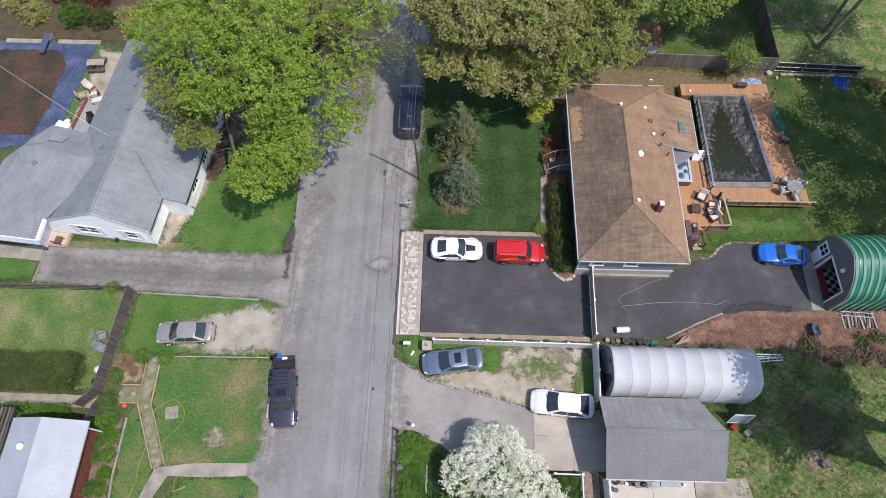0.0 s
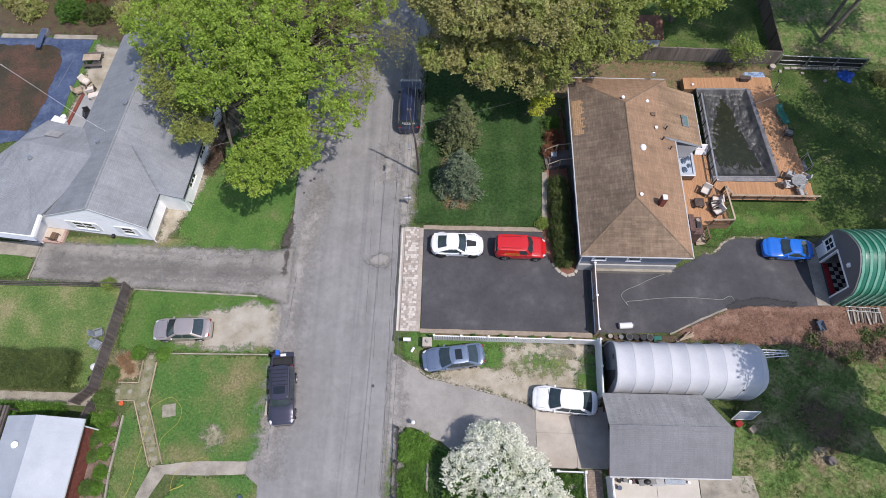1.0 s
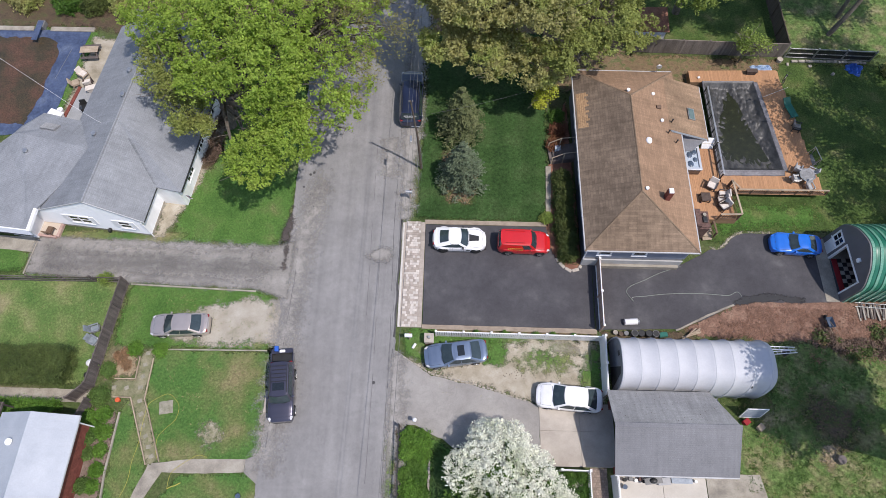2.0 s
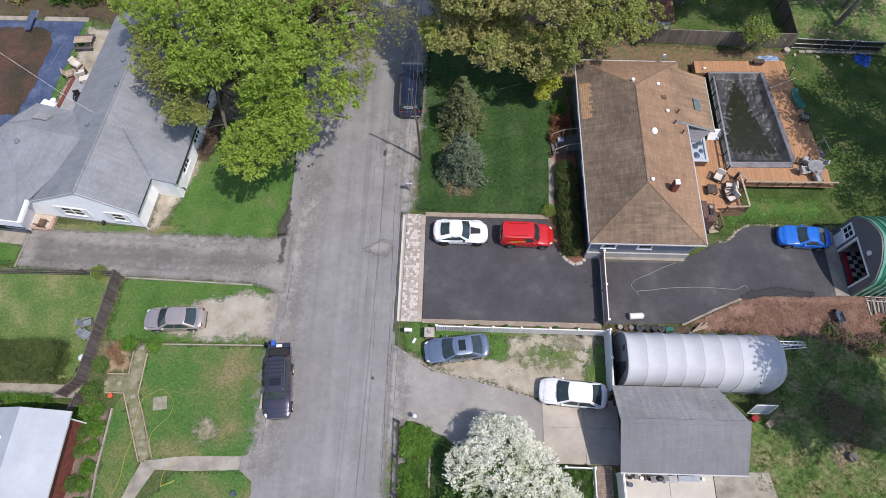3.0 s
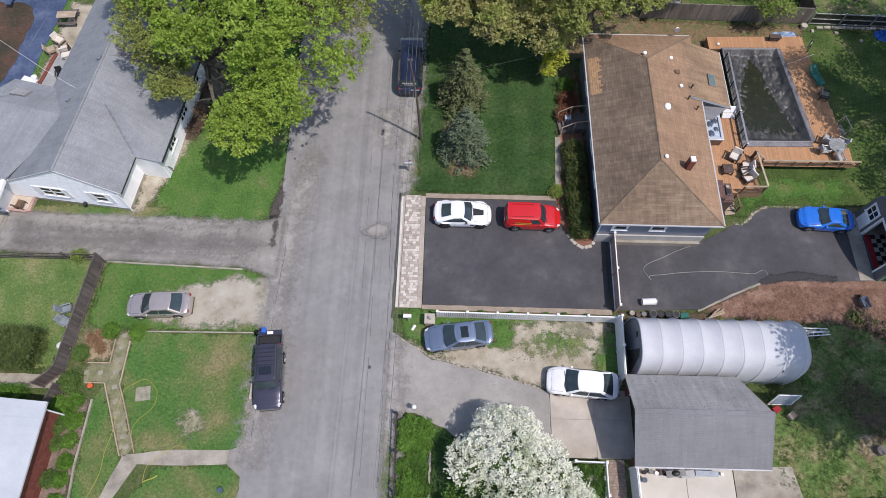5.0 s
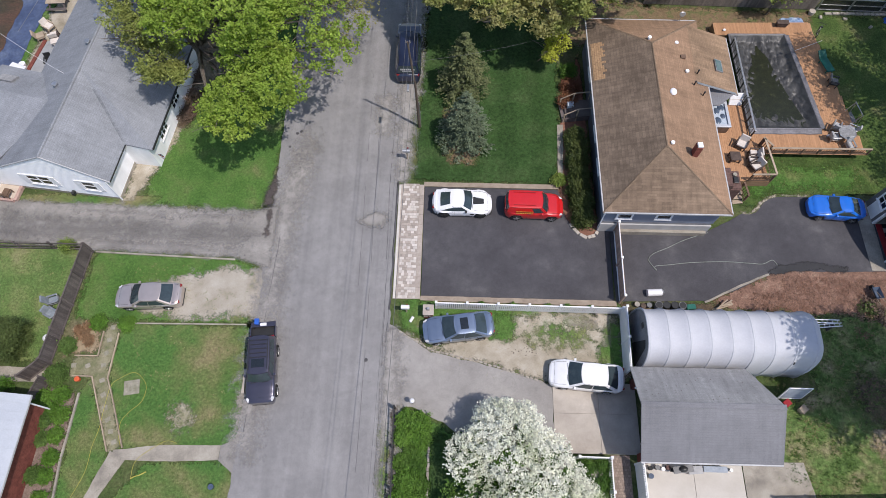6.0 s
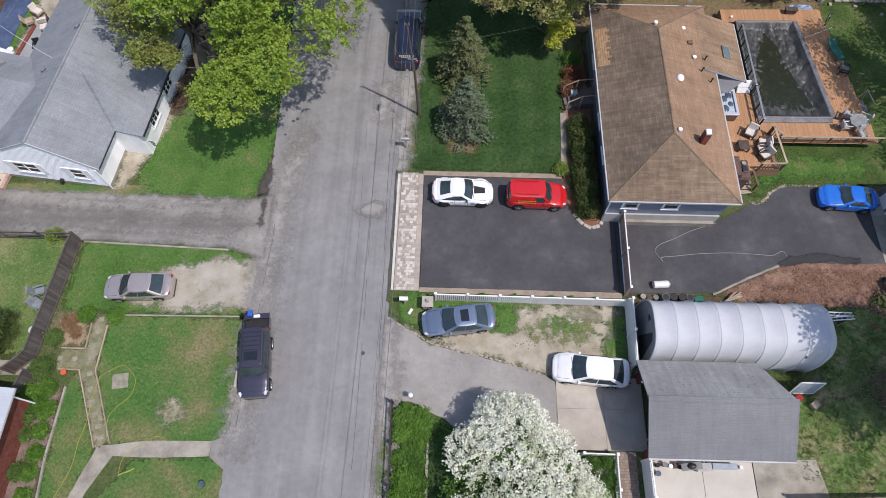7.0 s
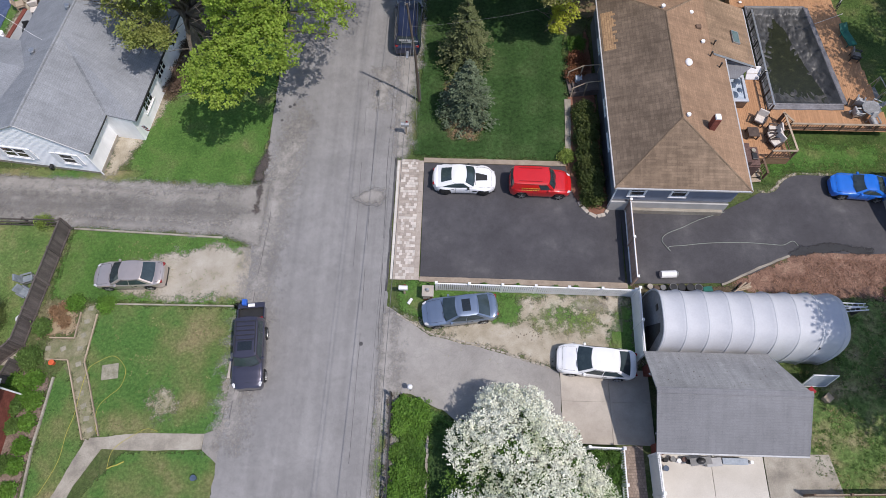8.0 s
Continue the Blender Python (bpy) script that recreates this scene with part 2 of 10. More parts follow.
def leafy(name, stops, translucent=0.35, vary=0.3, rough=0.6):
    """Leaves: colour from leaf to leaf and in patches, part of the light goes through."""
    m, nt, bsdf = shader(name)
    rand = nt.nodes.new("ShaderNodeNewGeometry").outputs["Random Per Island"]
    patchy = tex_noise(nt, coords(nt, "pos"), 0.5, 4.0)
    col = ramp(nt, patchy, stops)
    clump = tex_noise(nt, coords(nt, "pos"), 2.4, 2.0)
    col = mixed(nt, "MULTIPLY", 1.0, col, ramp(nt, clump, [(0.32, g(0.8)), (0.68, g(1.22))]))
    col = mixed(nt, "MULTIPLY", 1.0, col, ramp(nt, rand, [(0.0, (1 - vary,) * 3), (1.0, (1 + vary,) * 3)]))
    nt.links.new(col, bsdf.inputs["Base Color"])
    bsdf.inputs["Roughness"].default_value = rough
    bsdf.inputs["Specular IOR Level"].default_value = 0.25
    tr = nt.nodes.new("ShaderNodeBsdfTranslucent")
    nt.links.new(col, tr.inputs["Color"])
    mx = nt.nodes.new("ShaderNodeMixShader")
    mx.inputs[0].default_value = translucent
    nt.links.new(bsdf.outputs[0], mx.inputs[1])
    nt.links.new(tr.outputs[0], mx.inputs[2])
    nt.links.new(mx.outputs[0], nt.nodes["Material Output"].inputs["Surface"])
    return m


def g(v):
    return (v, v, v)


GRASS = grassy("meadow_turf", [(0.3, (0.06, 0.085, 0.03)), (0.48, (0.085, 0.12, 0.04)), (0.6, (0.125, 0.14, 0.06)), (0.72, (0.18, 0.165, 0.095))])
GRASS_W = grassy("patchy_turf", [(0.28, (0.06, 0.15, 0.034)), (0.45, (0.09, 0.18, 0.045)), (0.56, (0.155, 0.19, 0.068)), (0.7, (0.265, 0.225, 0.12))], patch_scale=0.3, dark=0.42)
GRASS_F = grassy("faded_turf", [(0.3, (0.09, 0.17, 0.045)), (0.46, (0.135, 0.205, 0.062)), (0.58, (0.2, 0.235, 0.09)), (0.72, (0.3, 0.27, 0.15))], patch_scale=0.4, dark=0.4)
GRASS_G = grassy("green_turf", [(0.3, (0.066, 0.145, 0.032)), (0.5, (0.092, 0.185, 0.042)), (0.62, (0.12, 0.19, 0.055)), (0.76, (0.22, 0.21, 0.1))], patch_scale=0.5, dark=0.36)
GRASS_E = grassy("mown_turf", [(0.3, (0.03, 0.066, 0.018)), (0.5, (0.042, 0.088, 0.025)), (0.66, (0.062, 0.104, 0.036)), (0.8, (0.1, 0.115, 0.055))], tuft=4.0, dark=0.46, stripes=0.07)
GRASS_V = grassy("vivid_turf", [(0.3, (0.06, 0.14, 0.028)), (0.55, (0.09, 0.18, 0.04)), (0.7, (0.15, 0.19, 0.062))], tuft=5.0, patch_scale=0.6, dark=0.4)
GRASS_S = grassy("rough_turf", [(0.3, (0.075, 0.13, 0.036)), (0.46, (0.12, 0.185, 0.055)), (0.58, (0.185, 0.2, 0.085)), (0.72, (0.27, 0.235, 0.14))], tuft=3.2, patch_scale=0.7, dark=0.6)
# Darker green for the back lawns: part of the tree shade is in the colour.
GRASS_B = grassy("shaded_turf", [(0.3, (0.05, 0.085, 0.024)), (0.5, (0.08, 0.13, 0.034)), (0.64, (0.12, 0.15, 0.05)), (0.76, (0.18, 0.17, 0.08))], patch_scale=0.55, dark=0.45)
LITTER = surf("leaf_litter", [(0.3, (0.12, 0.085, 0.045)), (0.5, (0.2, 0.14, 0.08)), (0.62, (0.10, 0.12, 0.04)), (0.75, (0.26, 0.2, 0.12))], scale=1.4, fine=14, fine_amount=0.5, bump=0.8, dist=0.06)
LITTER_DARK = surf("damp_leaf_litter", [(0.3, (0.05, 0.036, 0.024)), (0.5, (0.1, 0.07, 0.042)), (0.62, (0.075, 0.078, 0.03)), (0.75, (0.17, 0.125, 0.08))], scale=1.1, fine=10, fine_amount=0.55, bump=0.9, dist=0.08)
BRUSH = surf("brown_mulch", [(0.3, (0.13, 0.075, 0.05)), (0.55, (0.215, 0.122, 0.085)), (0.75, (0.3, 0.2, 0.14))], scale=1.1, fine=12, fine_amount=0.5, bump=0.8, dist=0.06)
SAND = surf("sandy_gravel", [(0.28, (0.22, 0.19, 0.13)), (0.42, (0.32, 0.28, 0.21)), (0.55, (0.39, 0.345, 0.27)), (0.72, (0.46, 0.42, 0.35))], scale=0.9, fine=26, fine_amount=0.3, bump=0.35)
BARE_SPOT = surf("thin_grass_on_gravel", [(0.3, (0.14, 0.15, 0.07)), (0.5, (0.25, 0.23, 0.15)), (0.72, (0.36, 0.33, 0.25))], scale=3.0, fine=14, fine_amount=0.4, bump=0.3)
BAY = surf("grey_sandy_gravel", [(0.28, (0.2, 0.2, 0.12)), (0.42, (0.33, 0.295, 0.235)), (0.58, (0.39, 0.355, 0.295)), (0.75, (0.45, 0.415, 0.36))], scale=0.7, fine=26, fine_amount=0.25, bump=0.3)
PATH = surf("worn_earth_path", [(0.3, (0.11, 0.13, 0.05)), (0.5, (0.2, 0.19, 0.11)), (0.7, (0.3, 0.27, 0.18))], scale=1.3, fine=18, fine_amount=0.3, bump=0.4)
DIRT = surf("bare_dirt", [(0.3, (0.2, 0.14, 0.08)), (0.55, (0.31, 0.24, 0.15)), (0.75, (0.4, 0.33, 0.22))], scale=0.8, fine=18, fine_amount=0.3, bump=0.4)
SOIL = surf("dark_soil", [(0.3, (0.06, 0.042, 0.03)), (0.7, (0.14, 0.10, 0.075))], scale=1.2, fine=16, fine_amount=0.4, bump=0.6)
BED = surf("pinkish_bed_mulch", [(0.3, (0.13, 0.095, 0.075)), (0.6, (0.22, 0.165, 0.135)), (0.75, (0.3, 0.24, 0.2))], scale=1.6, fine=14, fine_amount=0.45, bump=0.7, dist=0.05)
MULCH_RED = surf("red_mulch", [(0.3, (0.16, 0.07, 0.045)), (0.7, (0.3, 0.15, 0.10))], scale=1.5, fine=18, fine_amount=0.4, bump=0.6)
CONCRETE = surf("concrete", [(0.3, (0.34, 0.3, 0.255)), (0.55, (0.44, 0.395, 0.34)), (0.72, (0.51, 0.465, 0.405))], scale=0.6, fine=20, fine_amount=0.1, bump=0.15)
CONCRETE_OLD = surf("weathered_concrete", [(0.3, (0.2, 0.18, 0.15)), (0.5, (0.31, 0.28, 0.23)), (0.72, (0.4, 0.37, 0.31))], scale=0.9, fine=16, fine_amount=0.2, bump=0.3)
STONE = surf("pale_stone", [(0.3, (0.25, 0.225, 0.19)), (0.7, (0.4, 0.365, 0.31))], scale=2.0, fine=25, fine_amount=0.25, vary=0.2)
PAVER = surf("buff_paver", [(0.3, (0.5, 0.455, 0.41)), (0.7, (0.6, 0.55, 0.5))], scale=3.0, fine=30, fine_amount=0.12, vary=0.12)
PAVER_TAN = surf("tan_paver", [(0.3, (0.32, 0.275, 0.235)), (0.7, (0.42, 0.365, 0.315))], scale=3.0, fine=30, fine_amount=0.15, vary=0.15)
KERB_WHITE = surf("pale_kerb_concrete", [(0.3, (0.5, 0.47, 0.43)), (0.7, (0.62, 0.59, 0.54))], scale=2.0, fine=22, fine_amount=0.15)
CREAM = surf("clean_cream_concrete", [(0.3, (0.46, 0.425, 0.37)), (0.7, (0.56, 0.525, 0.47))], scale=0.6, fine=20, fine_amount=0.1, bump=0.12)
TERRACE = surf("grey_terrace_concrete", [(0.3, (0.27, 0.275, 0.275)), (0.7, (0.35, 0.355, 0.355))], scale=0.9, fine=20, fine_amount=0.12, bump=0.15)
TAR = surf("dark_tar_seam", [(0.3, (0.05, 0.048, 0.05)), (0.7, (0.085, 0.082, 0.084))], scale=3.0, fine=20, fine_amount=0.3, bump=0.2)
NEAR_BLACK = surf("fresh_black_sealer", [(0.3, (0.018, 0.018, 0.02)), (0.7, (0.032, 0.032, 0.035))], scale=1.2, fine=20, fine_amount=0.2, rough=0.6, bump=0.2)
MUD = surf("dark_wet_mud", [(0.3, (0.045, 0.038, 0.037)), (0.6, (0.08, 0.066, 0.06)), (0.8, (0.15, 0.125, 0.105))], scale=1.6, fine=14, fine_amount=0.4, rough=0.7, bump=0.4)
BORDER = surf("border_paver", [(0.3, (0.25, 0.2, 0.155)), (0.7, (0.36, 0.3, 0.235))], scale=2.0, fine=22, fine_amount=0.22)


def asphalt(name, stops, lanes=0.0, crack=0.5, along=(1.0, 0.03, 1)):
    """Worn asphalt: patches, wheel tracks along the road, grit and hairline cracks."""
    m, nt, bsdf = shader(name)
    co = coords(nt, "pos")
    col = ramp(nt, tex_noise(nt, co, 0.35, 8.0, 0.65), stops)
    if lanes:
        streak = tex_noise(nt, coords(nt, "pos", along), 1.3, 5.0, 0.6)
        col = mixed(nt, "MULTIPLY", 1.0, col, ramp(nt, streak, [(0.3, (1 - lanes,) * 3), (0.7, (1 + lanes,) * 3)]))
    vo = node(nt, "ShaderNodeTexVoronoi", Scale=0.55)
    vo.feature = "DISTANCE_TO_EDGE"
    warp = nt.nodes.new("ShaderNodeVectorMath")
    wob = node(nt, "ShaderNodeTexNoise", Scale=1.1, Detail=5.0)
    nt.links.new(co, wob.inputs["Vector"])
    nt.links.new(co, warp.inputs[0])
    nt.links.new(wob.outputs["Color"], warp.inputs[1])
    nt.links.new(warp.outputs[0], vo.inputs["Vector"])
    col = mixed(nt, "MULTIPLY", crack, col, ramp(nt, vo.outputs["Distance"], [(0.0, g(0.4)), (0.006, g(0.8)), (0.012, g(1.0))]))
    blot = tex_noise(nt, co, 2.3, 6.0, 0.75)
    col = mixed(nt, "MULTIPLY", 1.0, col, ramp(nt, blot, [(0.28, g(0.89)), (0.5, g(1.0)), (0.74, g(1.1))]))
    grit = tex_noise(nt, co, 26.0, 3.0, 0.8)
    col = mixed(nt, "MULTIPLY", 1.0, col, ramp(nt, grit, [(0.25, g(0.72)), (0.75, g(1.28))]))
    nt.links.new(col, bsdf.inputs["Base Color"])
    bsdf.inputs["Roughness"].default_value = 0.88
    bsdf.inputs["Specular IOR Level"].default_value = 0.3
    bumped(nt, bsdf, grit, 0.3, 0.01)
    return m


ASPHALT_ROAD = asphalt("worn_road_asphalt", [(0.3, (0.195, 0.19, 0.186)), (0.5, (0.232, 0.226, 0.222)), (0.72, (0.275, 0.268, 0.262))], lanes=0.13, crack=0.12)
ASPHALT_OLD = asphalt("old_asphalt", [(0.3, (0.21, 0.197, 0.18)), (0.5, (0.262, 0.247, 0.227)), (0.7, (0.315, 0.297, 0.273))], lanes=0.14, crack=0.1, along=(0.09, 1.0, 1))
ASPHALT_DARK = asphalt("oil_darkened_asphalt", [(0.3, (0.165, 0.156, 0.146)), (0.5, (0.2, 0.19, 0.177)), (0.7, (0.245, 0.233, 0.216))], lanes=0.16, crack=0.1, along=(0.09, 1.0, 1))
ASPHALT_PALE = asphalt("pale_asphalt", [(0.3, (0.235, 0.222, 0.207)), (0.5, (0.3, 0.284, 0.264)), (0.7, (0.36, 0.343, 0.318))], crack=0.25)
ASPHALT_NEW = asphalt("sealed_asphalt", [(0.3, (0.056, 0.054, 0.059)), (0.47, (0.067, 0.065, 0.071)), (0.6, (0.084, 0.082, 0.087)), (0.72, (0.125, 0.122, 0.125))], crack=0.0)

BRICK_PAVING = shingled("worn_brick_paving", (0.31, 0.24, 0.195), (0.17, 0.135, 0.11), row=0.16, tab=0.16, streak=0.2, contrast=0.35)
ROOF_GREY = shingled("grey_shingles", (0.255, 0.268, 0.285), (0.205, 0.215, 0.23), streak=0.14, contrast=0.1)
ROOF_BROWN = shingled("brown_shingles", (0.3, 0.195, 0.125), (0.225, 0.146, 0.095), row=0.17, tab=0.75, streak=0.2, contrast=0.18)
# Darker copy of the brown shingles: the west slope's shade is in the colour.
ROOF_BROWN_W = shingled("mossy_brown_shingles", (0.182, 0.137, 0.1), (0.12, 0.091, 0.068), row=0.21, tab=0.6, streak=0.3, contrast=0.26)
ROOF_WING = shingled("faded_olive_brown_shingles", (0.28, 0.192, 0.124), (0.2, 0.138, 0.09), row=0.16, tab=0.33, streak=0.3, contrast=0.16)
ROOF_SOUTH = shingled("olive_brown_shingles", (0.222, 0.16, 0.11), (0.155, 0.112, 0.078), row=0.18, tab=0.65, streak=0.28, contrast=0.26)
ROOF_PATCH = shingled("new_tan_shingles", (0.42, 0.27, 0.15), (0.2, 0.12, 0.07), row=0.16, streak=0.1)
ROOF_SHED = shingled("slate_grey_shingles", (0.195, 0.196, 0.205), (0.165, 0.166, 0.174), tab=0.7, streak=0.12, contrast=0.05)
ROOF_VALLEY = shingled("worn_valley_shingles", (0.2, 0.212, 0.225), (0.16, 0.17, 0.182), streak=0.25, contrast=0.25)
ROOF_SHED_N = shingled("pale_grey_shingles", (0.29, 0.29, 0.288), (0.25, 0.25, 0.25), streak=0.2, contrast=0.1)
SIDING_BOARD = surf("fresh_white_siding", [(0.3, g(0.9)), (0.7, g(0.94))], scale=1.5, fine=20, fine_amount=0.03, rough=0.5, bump=0.04)
SIDING_WHITE = sided("white_siding", (0.92, 0.92, 0.92), lap=0.3)
SIDING_BLUE = sided("slate_blue_siding", (0.2, 0.23, 0.29))
# Foundation colour with the west wall's shade put into it.
BASE_DARK = surf("dark_foundation_paint", [(0.3, (0.085, 0.088, 0.098)), (0.7, (0.13, 0.133, 0.145))], scale=1.2, fine=18, fine_amount=0.2, bump=0.2)
SIDING_PALE = sided("pale_grey_siding", (0.46, 0.455, 0.44), pitch=0.19)
SIDING_DARK = sided("dark_grey_siding", (0.15, 0.145, 0.15))
SIDING_GREY = sided("grey_siding", (0.24, 0.25, 0.27))
PORCH_BEIGE = surf("beige_stucco", [(0.3, (0.5, 0.42, 0.34)), (0.7, (0.58, 0.5, 0.41))], scale=2, fine=30, fine_amount=0.1, bump=0.1)
BRICK_BROWN = surf("dark_brown_brick", [(0.3, (0.085, 0.048, 0.04)), (0.7, (0.16, 0.095, 0.08))], scale=3, fine=9, fine_amount=0.35, bump=0.5)
BRICK_PALE = surf("pale_pink_brick", [(0.3, (0.36, 0.23, 0.19)), (0.7, (0.5, 0.35, 0.3))], scale=3, fine=9, fine_amount=0.25, bump=0.4)
BRICK_RED = surf("red_brickwork", [(0.3, (0.13, 0.035, 0.025)), (0.7, (0.23, 0.07, 0.05))], scale=3, fine=9, fine_amount=0.3, bump=0.5)
WHITE = surf("white_paint", [(0.3, g(0.82)), (0.7, g(0.88))], scale=2, fine=30, fine_amount=0.04, rough=0.5, bump=0.05)
VINYL = surf("white_vinyl", [(0.3, g(0.75)), (0.7, g(0.82))], scale=2, fine=30, fine_amount=0.03, rough=0.4, bump=0.0)
METAL_WHITE = surf("white_metal_roof", [(0.3, (0.34, 0.37, 0.415)), (0.7, (0.43, 0.46, 0.5))], scale=0.6, fine=12, fine_amount=0.06, rough=0.5, bump=0.1)
METAL_GREY = surf("galvanised_metal", [(0.3, g(0.42)), (0.7, g(0.55))], scale=2, fine=30, fine_amount=0.1, rough=0.4, metal=0.8, bump=0.05, where="obj")
METAL_DARK = surf("black_metal", [(0.3, g(0.02)), (0.7, g(0.035))], scale=3, fine=40, fine_amount=0.2, rough=0.45, bump=0.05, where="obj")
WOOD_FENCE = surf("weathered_grey_wood", [(0.3, (0.085, 0.07, 0.065)), (0.7, (0.15, 0.125, 0.115))], scale=1.5, fine=20, fine_amount=0.3, vary=0.25, bump=0.3, stretch=(1, 1, 0.3))
WOOD_BACK = surf("pale_weathered_wood", [(0.3, (0.15, 0.125, 0.105)), (0.7, (0.235, 0.2, 0.17))], scale=1.5, fine=20, fine_amount=0.3, vary=0.25, bump=0.3, stretch=(1, 1, 0.3))
WOOD_BROWN = surf("brown_stained_wood", [(0.3, (0.08, 0.05, 0.038)), (0.7, (0.14, 0.085, 0.06))], scale=1.5, fine=20, fine_amount=0.3, vary=0.25, bump=0.3, stretch=(1, 1, 0.3))
WOOD_RED = surf("red_brown_boards", [(0.3, (0.34, 0.235, 0.185)), (0.7, (0.46, 0.325, 0.255))], scale=1.5, fine=20, fine_amount=0.3, vary=0.2, bump=0.3, stretch=(1, 1, 0.3))
GUTTER_GREY = surf("dull_white_gutter", [(0.3, g(0.4)), (0.7, g(0.5))], scale=1.5, fine=12, fine_amount=0.15, rough=0.5, bump=0.0)
WOOD_DECK = surf("cedar_decking", [(0.3, (0.365, 0.195, 0.1)), (0.7, (0.465, 0.258, 0.135))], scale=0.7, fine=14, fine_amount=0.16, island=0.1, bump=0.2, stretch=(1, 0.3, 1))
WOOD_RAIL = surf("dark_rail_wood", [(0.3, (0.12, 0.075, 0.05)), (0.7, (0.2, 0.13, 0.09))], scale=2, fine=20, fine_amount=0.25, bump=0.2)
WOOD_POLE = surf("creosoted_pole_wood", [(0.3, (0.075, 0.055, 0.04)), (0.7, (0.13, 0.10, 0.08))], scale=2, fine=12, fine_amount=0.3, bump=0.4, stretch=(3, 3, 0.2))
WOOD_PALE = surf("pale_lumber", [(0.3, (0.3, 0.235, 0.17)), (0.7, (0.43, 0.345, 0.255))], scale=2, fine=20, fine_amount=0.2, vary=0.15)
BARK = surf("grey_bark", [(0.3, (0.09, 0.075, 0.06)), (0.7, (0.2, 0.175, 0.145))], scale=3, fine=14, fine_amount=0.4, bump=0.6, stretch=(2, 2, 0.5))
GLASS = surf("dark_glass", [(0.3, (0.012, 0.016, 0.02)), (0.7, (0.02, 0.025, 0.03))], scale=1, fine=10, fine_amount=0.05, rough=0.06, bump=0.0, spec=0.7)
CAR_GLASS = surf("tinted_car_glass", [(0.3, (0.02, 0.032, 0.037)), (0.7, (0.05, 0.07, 0.076))], scale=1.2, fine=10, fine_amount=0.1, rough=0.08, bump=0.0, spec=0.7, where="obj")
WIRE = surf("weathered_cable", [(0.3, g(0.1)), (0.7, g(0.14))], scale=1, fine=10, fine_amount=0.1)
GLASS_PALE = surf("sky_tinted_glass", [(0.3, (0.10, 0.16, 0.16)), (0.7, (0.16, 0.22, 0.22))], scale=1, fine=10, fine_amount=0.05, rough=0.08, bump=0.0, spec=0.7)
RUBBER = surf("black_rubber", [(0.3, g(0.018)), (0.7, g(0.03))], scale=5, fine=60, fine_amount=0.2, rough=0.8, bump=0.1, where="obj")
RIM = surf("alloy_rim", [(0.3, g(0.45)), (0.7, g(0.6))], scale=5, fine=60, fine_amount=0.05, rough=0.3, metal=0.9, bump=0.0, where="obj")
RIM_DARK = surf("dark_alloy_rim", [(0.3, g(0.03)), (0.7, g(0.06))], scale=5, fine=60, fine_amount=0.05, rough=0.3, metal=0.6, bump=0.0, where="obj")
BLACK_TRIM = surf("black_trim", [(0.3, g(0.02)), (0.7, g(0.03))], scale=3, fine=50, fine_amount=0.1, rough=0.45, bump=0.0, where="obj")
LAMP_CLEAR = surf("headlight_lens", [(0.3, g(0.5)), (0.7, g(0.7))], scale=8, fine=50, fine_amount=0.2, rough=0.1, bump=0.0, where="obj", coat=1.0)
LAMP_RED = surf("tail_light_lens", [(0.3, (0.2, 0.01, 0.01)), (0.7, (0.28, 0.015, 0.015))], scale=8, fine=50, fine_amount=0.1, rough=0.15, bump=0.0, where="obj", coat=1.0)
TARP = surf("white_fabric", [(0.3, (0.45, 0.46, 0.49)), (0.7, (0.51, 0.52, 0.545))], scale=0.8, fine=9, fine_amount=0.04, rough=0.6, bump=0.1, dist=0.03)
TARP_BLUE = surf("blue_pool_tarp", [(0.3, (0.045, 0.062, 0.115)), (0.5, (0.066, 0.09, 0.16)), (0.72, (0.13, 0.16, 0.23))], scale=0.7, fine=5, fine_amount=0.3, rough=0.42, bump=0.5, dist=0.05)
TARP_BLACK = surf("black_pool_cover", [(0.3, (0.03, 0.03, 0.03)), (0.48, (0.055, 0.055, 0.054)), (0.6, (0.078, 0.077, 0.075)), (0.75, (0.11, 0.108, 0.105))], scale=0.8, fine=5, fine_amount=0.22, rough=0.45, bump=0.35, dist=0.05, stretch=(1.6, 0.8, 1))
SCUM = surf("leafy_pool_water", [(0.3, (0.014, 0.017, 0.009)), (0.6, (0.026, 0.029, 0.015)), (0.74, (0.07, 0.075, 0.04))], scale=2.5, fine=18, fine_amount=0.6, rough=0.3, bump=0.3)
SLUDGE = surf("brown_leaf_water", [(0.3, (0.03, 0.026, 0.014)), (0.46, (0.055, 0.042, 0.022)), (0.6, (0.095, 0.05, 0.03)), (0.8, (0.16, 0.09, 0.06))], scale=0.3, fine=9, fine_amount=0.6, rough=0.5, bump=0.4, dist=0.05)
GREEN_METAL = surf("green_ribbed_metal", [(0.3, (0.014, 0.125, 0.08)), (0.7, (0.024, 0.165, 0.105))], scale=0.8, fine=10, fine_amount=0.08, rough=0.35, bump=0.05)
# Paler copy of the green metal: the ribs' sunlit sheen is in the colour.
GREEN_PALE = surf("pale_green_metal", [(0.3, (0.09, 0.26, 0.185)), (0.7, (0.16, 0.34, 0.26))], scale=0.8, fine=10, fine_amount=0.08, rough=0.35, bump=0.05)
# Near-black colour that stands for the shade inside the shelter and the garage.
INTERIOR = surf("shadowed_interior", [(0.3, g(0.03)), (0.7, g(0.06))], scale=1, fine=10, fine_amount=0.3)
PLASTIC_GREEN = surf("green_plastic", [(0.3, (0.008, 0.1, 0.075)), (0.7, (0.015, 0.145, 0.105))], scale=3, fine=30, fine_amount=0.1, rough=0.4, bump=0.0)
